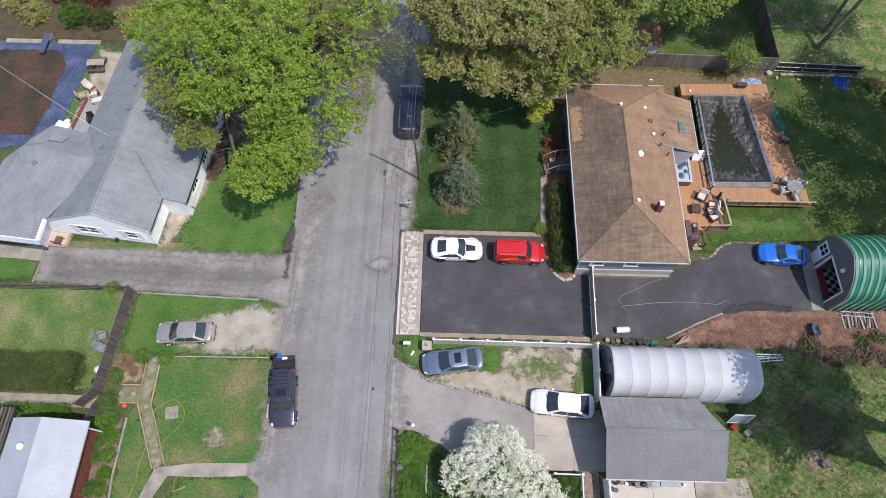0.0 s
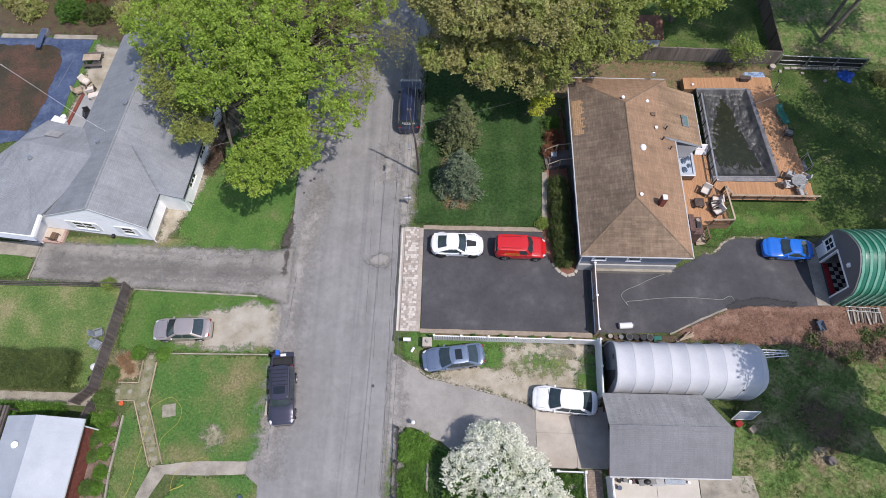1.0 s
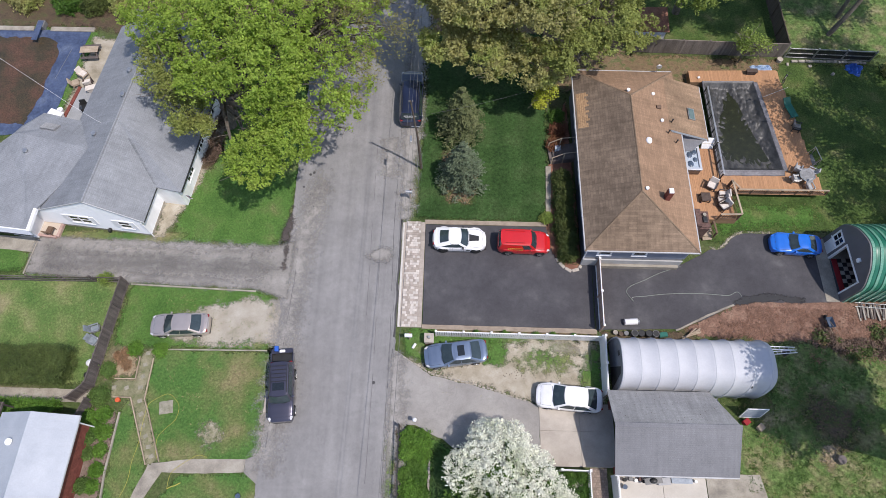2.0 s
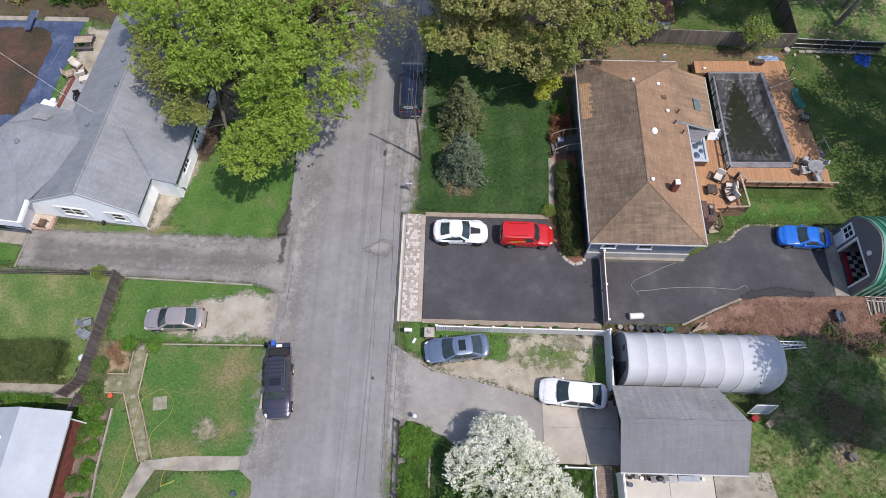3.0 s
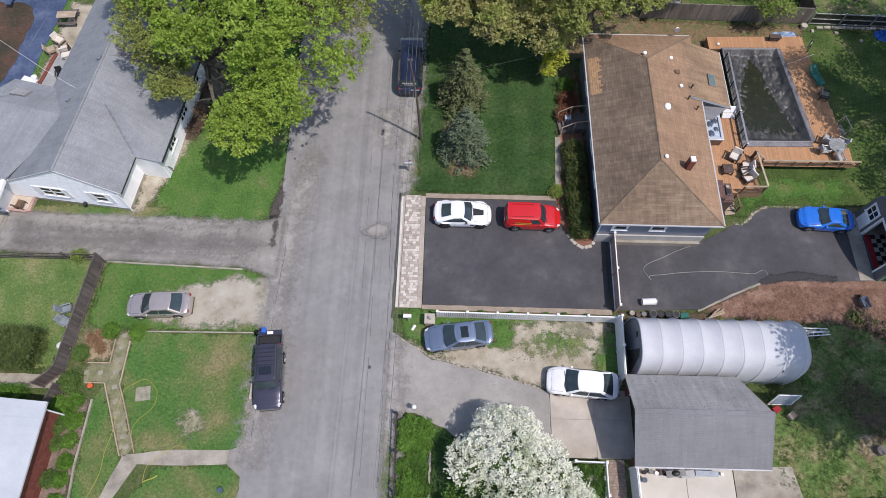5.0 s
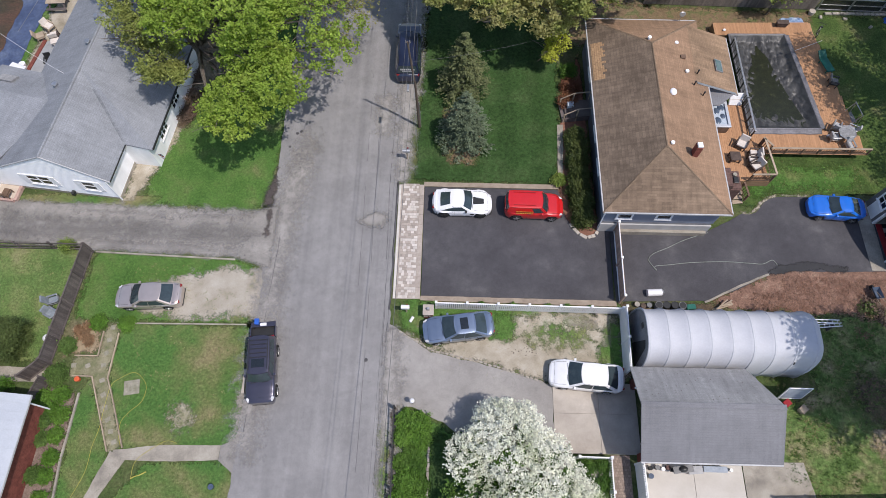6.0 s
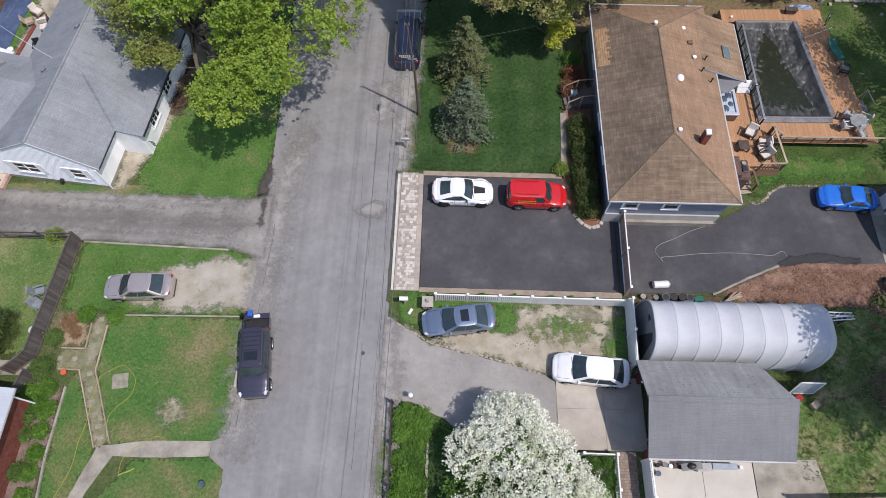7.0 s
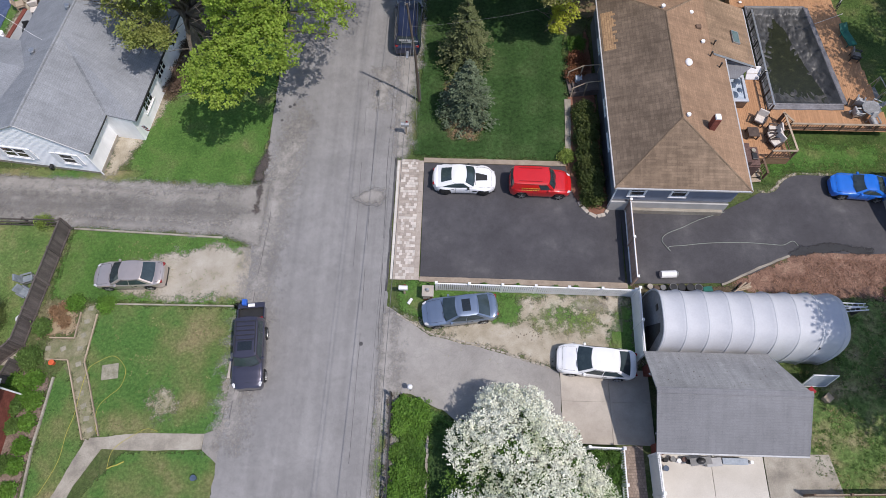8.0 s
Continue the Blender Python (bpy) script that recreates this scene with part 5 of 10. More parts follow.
    gutter("gutter", h, (0.4, -0.08, ZE - 0.01), (0.4, 3.0, ZE - 0.01), BLACK_TRIM)
    gutter("gutter", h, (2.37, 2.95, 2.45), (2.37, 18.3, 2.45), BLACK_TRIM)
    gutter("gutter", h, (-16.0, -1.82, 2.44), (-8.1, -1.8, 2.44), WHITE)
    part("downspout", tube(bmesh.new(), (0.12, -0.1, 0.1), (0.12, -0.1, 2.5), 0.05), WHITE, h)
    window_unit("window", h, pose(-5.1, -0.05, 1.15), 1.7, 1.05, 2, WHITE, True)
    window_unit("window", h, pose(-1.5, -0.05, 1.15), 0.95, 1.05, 1, WHITE, True)
    for y in (5.2, 8.0, 11.0):
        window_unit("window", h, pose(1.96, y, 1.1, 0, 0, 90), 1.3, 0.85, 3)
    fl = part("flag_pole", tube(bmesh.new(), (1.98, 3.25, 1.3), (2.75, 2.95, 2.0), 0.02), WHITE, h)
    for k in range(7):
        part("flag_stripe", turned(boxed(0.02 + 0.02 * (k % 2), 0.62, -0.01, 0.01, -0.07 * (k + 1), -0.07 * k), pose(2.25, 3.14, 1.55, 0, -40, -20)), RED_PANEL if k % 2 == 0 else WHITE, fl)
    part("flag_canton", turned(boxed(0.36, 0.63, -0.014, 0.014, -0.28, 0.0), pose(2.25, 3.14, 1.552, 0, -40, -20)), POOL_SEAT, fl, "dark blue flag corner")
    part("wall_lamp", boxed(-3.4, -3.2, -0.35, 0.0, 0.35, 0.6, 0.04), METAL_DARK, h)
    # vents and a hatch
    for x, y, z in ((-5.0, 6.2, 4.05), (-10.0, 4.2, 3.65), (-3.5, 9.6, 4.82), (-4.0, 12.2, 4.55)):
        roof_vent("roof_vent", h, x, y, z, 0.14, 0.25)
    part("roof_hatch", slab(bmesh.new(), [(-9.9, 6.5, 3.75), (-8.7, 6.4, 3.75), (-8.6, 7.1, 3.45), (-9.8, 7.2, 3.45)], 0.2), ROOF_SHED_N, h, "flat roof hatch")
    part("roof_hatch", slab(bmesh.new(), [(-3.6, 12.7, 5.1), (-2.8, 12.7, 5.0), (-2.8, 13.4, 5.0), (-3.6, 13.4, 5.1)], 0.2), METAL_GREY, h)
    part("skylight", slab(bmesh.new(), [(-13.4, 0.0, 2.95), (-12.6, 0.0, 2.95), (-12.5, 1.5, 3.15), (-13.3, 1.5, 3.15)], 0.15), GLASS_PALE, h, "small skylight")
    return h


def brick_house():
    h = thing("brick_house", pose(-23.28, 7.8, 0, 0, 0, -1.0), "red brick house with pale metal gable roof", "house")
    bm = bmesh.new()
    sec = [(-4.85, 0), (-0.55, 0), (-0.55, 2.68), (-2.62, 3.75), (-4.85, 2.75)]
    lo = [bm.verts.new((x, -0.3, z)) for x, z in sec]
    hi = [bm.verts.new((x, -22.0, z)) for x, z in sec]
    bm.faces.new(lo)
    bm.faces.new(hi)
    for i in range(5):
        bm.faces.new((lo[i], lo[(i + 1) % 5], hi[(i + 1) % 5], hi[i]))
    bmesh.ops.recalc_face_normals(bm, faces=bm.faces)
    part("brick_wall", bm, BRICK_RED, h)
    part("roof_slope", slab(bmesh.new(), [(-2.62, 0, 3.95), (-2.62, -22, 3.95), (0, -22, 2.85), (0, 0, 2.85)], 0.08), METAL_WHITE, h, "pale metal roof slope")
    part("roof_slope", slab(bmesh.new(), [(-2.62, 0, 3.95), (-5.2, 0, 2.85), (-5.2, -22, 2.85), (-2.62, -22, 3.95)], 0.08), METAL_WHITE, h)
    bm = bmesh.new()
    for i in range(1, 44):
        y = -i * 0.5
        tube(bm, (0, y, 2.86), (-2.62, y, 3.955), 0.01, 0.01, 4)
        tube(bm, (-5.2, y, 2.855), (-2.62, y, 3.955), 0.01, 0.01, 4)
    part("roof_seam", bm, METAL_WHITE, h)
    gutter("gutter", h, (0.0, 0, 2.82), (0.0, -22, 2.82), GUTTER_GREY)
    roof_vent("roof_vent", h, -3.6, -1.9, 3.5, 0.16, 0.2, WHITE)
    part("downspout", tube(bmesh.new(), (-0.25, -0.4, 0.1), (-0.25, -0.4, 2.75), 0.05), WHITE, h)
    # small slatted awning on the west
    aw = thing("slatted_pergola", pose(-31.4, 8.5, 0, 0, 0, -1), "weathered slatted wooden pergola beside the brick house", "pergola")
    for i in range(9):
        part("slat", boxed(-0.2 + i * 0.28, -0.06 + i * 0.28, -3.2, 0.2, 2.2, 2.3), WOOD_FENCE, aw)
    for x in (-0.2, 2.2):
        part("beam", boxed(x, x + 0.1, -3.2, 0.2, 2.05, 2.2), WOOD_FENCE, aw)
        for y in (-3.1, 0.1):
            part("post", boxed(x, x + 0.1, y - 0.1, y, 0, 2.05), WOOD_FENCE, aw)


def grey_garage():
    h = thing("shingled_garage", pose(0, 0, 0), "detached garage with grey shingled roof and brick piers", "garage")
    X0, X1 = 11.75, 19.6
    yr, zr = 7.9, 4.2
    ys, zs, yn, zn = 4.93, 2.85, 10.45, 2.25
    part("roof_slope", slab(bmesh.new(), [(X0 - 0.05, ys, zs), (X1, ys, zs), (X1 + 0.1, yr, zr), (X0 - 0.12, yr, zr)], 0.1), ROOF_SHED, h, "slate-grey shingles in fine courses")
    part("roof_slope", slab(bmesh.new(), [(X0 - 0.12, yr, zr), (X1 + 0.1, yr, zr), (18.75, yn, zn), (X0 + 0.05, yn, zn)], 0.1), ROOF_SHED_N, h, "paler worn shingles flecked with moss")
    part("ridge_cap", slab(bmesh.new(), [(X0 - 0.12, yr - 0.16, zr - 0.02), (X1 + 0.1, yr - 0.16, zr - 0.02), (X1 + 0.1, yr + 0.14, zr + 0.02), (X0 - 0.12, yr + 0.14, zr + 0.02)], 0.05), ROOF_SHED, h)
    bm = bmesh.new()
    for i in range(50):
        x, f = random.uniform(12.2, 18.6), random.random() ** 0.8
        y = yr + 0.3 + f * 2.1
        z = zr + (zn - zr) * (y - yr) / (yn - yr)
        bmesh.ops.create_icosphere(bm, subdivisions=1, radius=random.uniform(0.012, 0.032), matrix=pose(x, y, z))
    part("moss_tuft", bm, SOIL, h, "dark moss tufts")["kind"] = "stuff"
    gutter("gutter", h, (X0 - 0.05, ys, zs), (X1, ys, zs), GUTTER_GREY)
    # walls
    part("wall", boxed(13.0, X1 - 0.35, 5.3, 5.45, 0, 2.75), SIDING_GREY, h)
    part("wall", boxed(13.0, X1 - 0.6, 10.05, 10.2, 0, 2.2), SIDING_GREY, h)
    part("wall", boxed(X1 - 0.5, X1 - 0.35, 5.45, 10.05, 0, 2.2), SIDING_GREY, h)
    bm = bmesh.new()
    slab(bm, [(X1 - 0.36, 5.3, 2.75), (X1 - 0.35, yr, 4.0), (X1 - 0.45, 10.05, 2.35), (X1 - 0.5, 7.5, 2.15)], 0.05)
    part("gable_board", bm, WHITE, h)
    # added wall behind the opening; its dark colour stands for the shaded inside
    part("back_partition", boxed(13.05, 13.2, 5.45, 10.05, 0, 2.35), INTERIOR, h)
    for y in (5.35, 9.75):
        part("brick_pier", boxed(12.35, 12.85, y - 0.25, y + 0.3, 0, 2.15), BRICK_RED, h, "red brick door pier")
    part("door_header", boxed(12.4, 12.75, 5.6, 9.5, 2.3, 2.75), BRICK_RED, h, "dark red board over the opening")
    for y in (6.0, 9.2):
        part("brace", turned(boxed(-0.04, 0.04, -0.04, 0.04, 0, 0.6), pose(12.4, y, 1.7, 0, -40, 0)), WHITE, h)
    return h


SKIRT_GREY = surf("slate_grey_fabric", [(0.3, (0.17, 0.175, 0.19)), (0.7, (0.25, 0.255, 0.275))], scale=1.0, fine=8, fine_amount=0.15, rough=0.7, bump=0.3, dist=0.04)


def fabric_shelter():
    h = thing("tunnel_shelter", pose(0, 0, 0), "white fabric tunnel shelter on arched ribs", "shelter")
    x0, x1, yc, hw, top = 12.75, 22.75, 12.45, 1.95, 3.45
    n, ribs = 28, 8
    def sec(a, s=1.0):
        c, q = math.cos(a), math.sin(a)
        return yc + hw * s * math.copysign(abs(c) ** 0.62, c), top * s * abs(q) ** 0.72
    bm = bmesh.new()
    rows = []
    steps = 64
    for i in range(steps + 1):
        f = i / steps
        x = x0 + (x1 - x0) * f
        u = (f * ribs) % 1.0
        sag = 1 - 0.034 * math.sin(math.pi * u) ** 0.8 * (1.15 - 0.3 * u)
        rows.append([bm.verts.new((x, *sec(math.pi * k / n, sag))) for k in range(n + 1)])
    # rounded, tucked end
    for j in range(1, 5):
        s = math.cos(j * 0.24)
        rows.append([bm.verts.new((x1 + 0.95 * math.sin(j * 0.3), *sec(math.pi * k / n, s))) for k in range(n + 1)])
    for a, b in zip(rows, rows[1:]):
        for k in range(n):
            bm.faces.new((a[k], b[k], b[k + 1], a[k + 1]))
    bm.faces.new(rows[-1])
    bmesh.ops.recalc_face_normals(bm, faces=bm.faces)
    cover = part("cover", bm, TARP, h, "taut white fabric cover", True)
    solid = cover.modifiers.new("thickness", "SOLIDIFY")
    solid.thickness, solid.offset = 0.02, -1
    for i in range(ribs + 1):
        x = x0 + (x1 - x0) * i / ribs
        part("rib", pipe(bmesh.new(), [(x, *[v * 1.0 for v in sec(math.pi * k / 18, 0.972)]) for k in range(19)], 0.03), METAL_GREY, h)
        part("seam", pipe(bmesh.new(), [(x, *sec(math.pi * k / 24, 0.988)) for k in range(25)], 0.055, 8), TARP, h, "", True)
    # front: closed flap, with a dark sheet before it for the shaded gap
    bm = bmesh.new()
    lip = [bm.verts.new((x0 + 0.05, *sec(math.pi * k / n, 0.985))) for k in range(n + 1)]
    bm.faces.new(lip)
    part("front_flap", bm, SKIRT_GREY, h, "grey front flap").modifiers.new("thickness", "SOLIDIFY").thickness = 0.02
    bm = bmesh.new()
    bm.faces.new([bm.verts.new((x0 + 0.02, yc + y, z)) for y, z in ((-1.5, 0.05), (0.1, 0.05), (-0.45, 2.7), (-0.9, 2.5))])
    part("front_opening", bm, INTERIOR, h, "dark sheet on the front flap standing for a shaded gap").modifiers.new("thickness", "SOLIDIFY").thickness = 0.01
    part("flap_window", boxed(x0 + 0.0, x0 + 0.045, yc + 0.35, yc + 0.7, 2.3, 2.65), BLACK_TRIM, h)
    # cloth inside the closed cover, in the painted interior shade
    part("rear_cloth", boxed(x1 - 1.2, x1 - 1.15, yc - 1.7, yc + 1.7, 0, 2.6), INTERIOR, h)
    return h


def green_garage():
    h = thing("arched_garage", pose(30.75, 18.0, 0, 0, 0, 1.5), "arched metal garage with green ribbed roof", "garage")
    sec = [(0.0, 0.0), (0.05, 2.5), (0.75, 3.65), (1.5, 4.3), (2.7, 4.75), (3.9, 4.3), (4.65, 3.65), (5.3, 2.5), (5.35, 0.0)]
    arch = []
    for i in range(1, len(sec) - 2):
        p0, p1, p2, p3 = (Vector(sec[k]) for k in (i - 1, i, i + 1, i + 2))
        for k in range(5):
            t = k / 5
            arch.append(tuple(0.5 * (2 * p1 + (p2 - p0) * t + (2 * p0 - 5 * p1 + 4 * p2 - p3) * t * t + (3 * p1 - p0 - 3 * p2 + p3) * t ** 3)))
    arch = [sec[0], (0.03, 1.3)] + arch + [sec[-2], (5.33, 1.3), sec[-1]]
    # wall with a door opening: piers, header and arch
    bm = bmesh.new()
    def wall_piece(pts):
        a = [bm.verts.new((0.0, y, z)) for y, z in pts]
        b = [bm.verts.new((0.16, y, z)) for y, z in pts]
        k = len(pts)
        bm.faces.new(a[::-1])
        bm.faces.new(b)
        for i in range(k):
            bm.faces.new((a[i], a[(i + 1) % k], b[(i + 1) % k], b[i]))
    wall_piece([(0.0, 0.0), (0.7, 0.0), (0.7, 2.5), (0.05, 2.5)])
    wall_piece([(3.6, 0.0), (5.35, 0.0), (5.3, 2.5), (3.6, 2.5)])
    wall_piece([p for p in arch[::-1] if p[1] >= 2.49])
    bmesh.ops.recalc_face_normals(bm, faces=bm.faces)
    part("gable_wall", bm, SIDING_DARK, h, "dark grey end wall with a wide door opening")
    bm = bmesh.new()
    n = 40
    for i in range(n):
        xa, xb = 0.1 + i * 0.42, 0.1 + i * 0.42 + 0.42
        for (ya, za), (yb, zb) in zip(arch[:-1], arch[1:]):
            bm.faces.new([bm.verts.new(p) for p in ((xa, ya, za), (xb, ya, za), (xb, yb, zb), (xa, yb, zb))])
    bmesh.ops.remove_doubles(bm, verts=bm.verts, dist=0.001)
    bmesh.ops.recalc_face_normals(bm, faces=bm.faces)
    part("roof_shell", bm, GREEN_METAL, h, "", True).modifiers.new("thickness", "SOLIDIFY").thickness = 0.03
    # ribs, with the sun on their facets painted as paler green
    for i in range(29):
        x = 0.12 + i * 0.57
        bm = bmesh.new()
        mid = [Vector((x, y, z)) for y, z in arch]
        for a, b in zip(mid[:-1], mid[1:]):
            d = Vector((0, b.z - a.z, -(b.y - a.y))).normalized() * -0.05
            v = [bm.verts.new(p) for p in (a + d, a + d + Vector((0.17, 0, 0)), b + d + Vector((0.17, 0, 0)), b + d)]
            w = [bm.verts.new(p) for p in (a, a + Vector((0.24, 0, 0)), b + Vector((0.24, 0, 0)), b)]
            bm.faces.new(v)
            bm.faces.new((w[0], v[0], v[3], w[3]))
            bm.faces.new((v[1], w[1], w[2], v[2]))
        bmesh.ops.recalc_face_normals(bm, faces=bm.faces)
        bmesh.ops.remove_doubles(bm, verts=bm.verts, dist=0.0005)
        part("roof_rib", bm, GREEN_PALE, h, "", True)
    part("floor", boxed(0.2, 16.5, 0.1, 5.2, 0.0, 0.07), CONCRETE_OLD, h)
    part("red_wall_panel", boxed(2.4, 2.5, 0.3, 5.0, 0.07, 2.4), RED_PANEL, h)
    bm, bw = bmesh.new(), bmesh.new()
    for i in range(8):
        for j in range(4):
            box(bm if (i + j) % 2 else bw, 0.6 + j * 0.36, 0.96 + j * 0.36, 0.85 + i * 0.34, 1.19 + i * 0.34, 0.071, 0.085)
    part("floor_tile", bm, BLACK_TRIM, h, "black floor tiles")
    part("floor_tile", bw, CONCRETE, h, "white floor tiles")
    part("floor_mat", boxed(0.18, 0.62, 0.72, 3.56, 0.071, 0.085), RED_PANEL, h, "red floor mat")
    for y0, y1 in ((0.6, 0.72), (3.58, 3.7)):
        part("door_jamb", boxed(-0.04, 0.18, y0, y1, 0, 2.5), WHITE, h)
    part("door_lintel", boxed(-0.04, 0.18, 0.6, 3.7, 2.45, 2.6), WHITE, h)
    part("rolled_door", tube(bmesh.new(), (0.4, 0.6, 2.75), (0.4, 3.7, 2.75), 0.22, 0.22, 12), PLASTIC_GREY, h)
    window_unit("window", h, pose(0.0, 4.45, 1.35, 0, 0, -90), 0.9, 1.0, 2)
    part("entry_door", boxed(-0.03, 0.02, 3.95, 4.9, 0.05, 1.2), WHITE, h)
    part("wall_lamp", boxed(-0.2, 0.0, 1.9, 2.2, 3.2, 3.5, 0.04), WHITE, h)
    tagged(part("garage_threshold", boxed(29.7, 30.72, 18.0, 23.3, -0.02, 0.085, 0.02), CONCRETE_OLD), "concrete threshold strip before the arched garage", "slab", kind="structure")


brown_house()
white_house()
brick_house()
grey_garage()
fabric_shelter()
green_garage()


# ---- vehicles ----
def interp(x, table):
    xs, ys = zip(*table)
    return float(np.interp(x, xs, ys))


def smooth_interp(x, table):
    xs, ys = zip(*table)
    i = int(np.clip(np.searchsorted(xs, x) - 1, 0, len(xs) - 2))
    f = np.clip((x - xs[i]) / (xs[i + 1] - xs[i]), 0, 1)
    f = f * f * (3 - 2 * f)
    return float(ys[i] + (ys[i + 1] - ys[i]) * f)


def sheet(bm, grid):
    vs = [[bm.verts.new(p) for p in row] for row in grid]
    for a, b in zip(vs, vs[1:]):
        for k in range(len(a) - 1):
            bm.faces.new((a[k], a[k + 1], b[k + 1], b[k]))
    return vs


def car(name, m, label, body_mat, L=4.6, W=1.8, H=1.45, belt=0.92, hood=0.85, trunk=0.95, ws=(0.95, 0.25), rw=(-1.75, -1.1), nose=0.62, tail=0.72,
        clear=0.2, roof_w=0.58, wheel_r=0.32, axles=(1.4, -1.3), rim=RIM, rounding=0.35, roof_mat=None, side_split=(0.0,), sunroof=False, rails=False, category="car",
        hood_vent=False, panel_van=False, hatch_glass=GLASS, mirror_mat=None, rear=(0.06, 0.9), rear_inset=0.86, flare=0.015, lamps=None):
    """A car on the x axis, nose at +x, wheels on z = 0. ws, rw: base and top of windscreen and rear window along x."""
    root = thing(name, m, label, category, group="parked cars")
    half = L / 2
    zt = [(-half, tail), (-half + 0.12, trunk - 0.04), (-half + 0.35, trunk), (rw[0], belt), (ws[0], belt), (ws[0] + 0.25, hood + 0.03), (half - 0.5, hood - 0.05), (half - 0.15, nose + 0.06), (half, nose)]
    def width(x):
        a = abs(x) / half
        w = W / 2 * (1 - 0.05 * a ** 2)
        e = half - abs(x)
        if e < rounding:
            w -= (1 - math.sqrt(max(0.0, 1 - (1 - e / rounding) ** 2))) * rounding * 0.75
        w += flare * sum(math.exp(-((x - ax) / 0.42) ** 2) for ax in axles)
        return max(w, 0.15)
    # body
    bm = bmesh.new()
    xs = sorted(set(np.round(np.concatenate([np.linspace(-half, half, 34), -half + np.array([0.02, 0.05, 0.1, 0.2]), half - np.array([0.02, 0.05, 0.1, 0.2])]), 3)))
    grid = []
    for x in xs:
        w, z = width(x), smooth_interp(x, zt)
        arch = 0.0
        for ax in axles:
            d = abs(x - ax)
            if d < wheel_r + 0.07:
                arch = max(arch, math.sqrt((wheel_r + 0.07) ** 2 - d * d) + wheel_r - clear)
        zl = clear + arch
        zl = min(zl, z - 0.16)
        row = []
        for s in (-1, 1):
            side = [(w * 0.93, zl), (w * 0.99, zl + (z - zl) * 0.25), (w, zl + (z - zl) * 0.55), (w * 0.985, z - 0.09), (w * 0.955, z - 0.035), (w * 0.88, z - 0.005), (w * 0.6, z + 0.02), (w * 0.25, z + 0.032)]
            pts = [(x, s * y, zz) for y, zz in side]
            row += pts if s < 0 else pts[::-1]
        grid.append(row)
    vs = sheet(bm, grid)
    bm.faces.new(vs[0])
    bm.faces.new(vs[-1][::-1])
    bmesh.ops.recalc_face_normals(bm, faces=bm.faces)
    body = part("body", bm, body_mat, root, "", True)
    # shut lines of bonnet, boot and doors
    def groove(nm, pts):
        part(nm, pipe(bmesh.new(), pts, 0.009, 4), BLACK_TRIM, root)
    def on_top(x, f):
        return (x, width(x) * f, smooth_interp(x, zt) + 0.002 + 0.03 * (1 - abs(f)))
    span = np.linspace(ws[0] + 0.2, half - 0.3, 7)
    groove("bonnet_seam", [on_top(x, 0.8) for x in span] + [on_top(half - 0.3, f) for f in (0.5, 0.0, -0.5)] + [on_top(x, -0.8) for x in span[::-1]])
    if rw[0] + half > 0.5:
        span = np.linspace(rw[0] - 0.1, -half + 0.16, 5)
        groove("boot_seam", [on_top(x, 0.78) for x in span] + [on_top(-half + 0.16, f) for f in (0.4, 0.0, -0.4)] + [on_top(x, -0.78) for x in span[::-1]])
    doors = [ws[0] - 0.25, (ws[0] + rw[0]) / 2 + 0.05] + ([] if panel_van or len(side_split) == 1 and side_split[0] == 0.0 else [rw[0] + 0.65])
    for s in (-1, 1):
        for x in doors:
            w, z = width(x) + 0.001, smooth_interp(x, zt)
            groove("door_seam", [(x, s * w * 0.985, clear + 0.12), (x, s * w, clear + (z - clear) * 0.55), (x, s * w * 0.99, z - 0.09), (x, s * w * 0.955, z - 0.02)])
        groove("sill_seam", [(x, s * (width(x) + 0.002), clear + 0.13) for x in np.linspace(axles[1] + wheel_r + 0.12, axles[0] - wheel_r - 0.12, 5)])
    part("underbody", boxed(-half + 0.3, half - 0.3, -W / 2 + 0.12, W / 2 - 0.12, clear - 0.02, clear + 0.35), BLACK_TRIM, root)
    # cabin
    wb, wr = W / 2 * 0.92, W / 2 * roof_w / 0.62 * 0.76
    def ring(f):
        """Outline of the cabin at height fraction f: front, side, rear."""
        z = belt + (H - belt) * f
        xf, xr = ws[0] + (ws[1] - ws[0]) * f, rw[0] + (rw[1] - rw[0]) * f
        w = wb + (wr - wb) * max(f, 0.0) ** 1.15
        return xf, xr, w, z
    def section(f, n=7, k=12):
        xf, xr, w, z = ring(f)
        pts = []
        for i in range(n + 1):
            t = -1 + 2 * i / n
            pts.append((xf + 0.1 * (1 - t * t) - 0.02 * abs(t) ** 5, w * t * 0.985, z + 0.02 * (1 - t * t)))
        for i in range(1, k):
            t = i / k
            pts.append((xf - 0.02 + (xr - xf + 0.04) * t, w + 0.03 * math.sin(math.pi * t), z))
        for i in range(n + 1):
            t = 1 - 2 * i / n
            pts.append((xr - 0.06 * (1 - t * t) + 0.02 * abs(t) ** 5, w * t * 0.985, z + 0.02 * (1 - t * t)))
        for i in range(1, k):
            t = 1 - i / k
            pts.append((xf - 0.02 + (xr - xf + 0.04) * t, -w - 0.03 * math.sin(math.pi * t), z))
        return pts
    bm = bmesh.new()
    rows = [section(f) for f in (-0.06, 0.0, 0.3, 0.6, 0.85, 0.95)]
    vs = [[bm.verts.new(p) for p in row] for row in rows]
    for a, b in zip(vs, vs[1:]):
        for i in range(len(a)):
            bm.faces.new((a[i], a[(i + 1) % len(a)], b[(i + 1) % len(a)], b[i]))
    # roof cap in three rings towards the middle
    xf, xr, w, z = ring(1.0)
    cx = (xf + xr) / 2
    last = vs[-1]
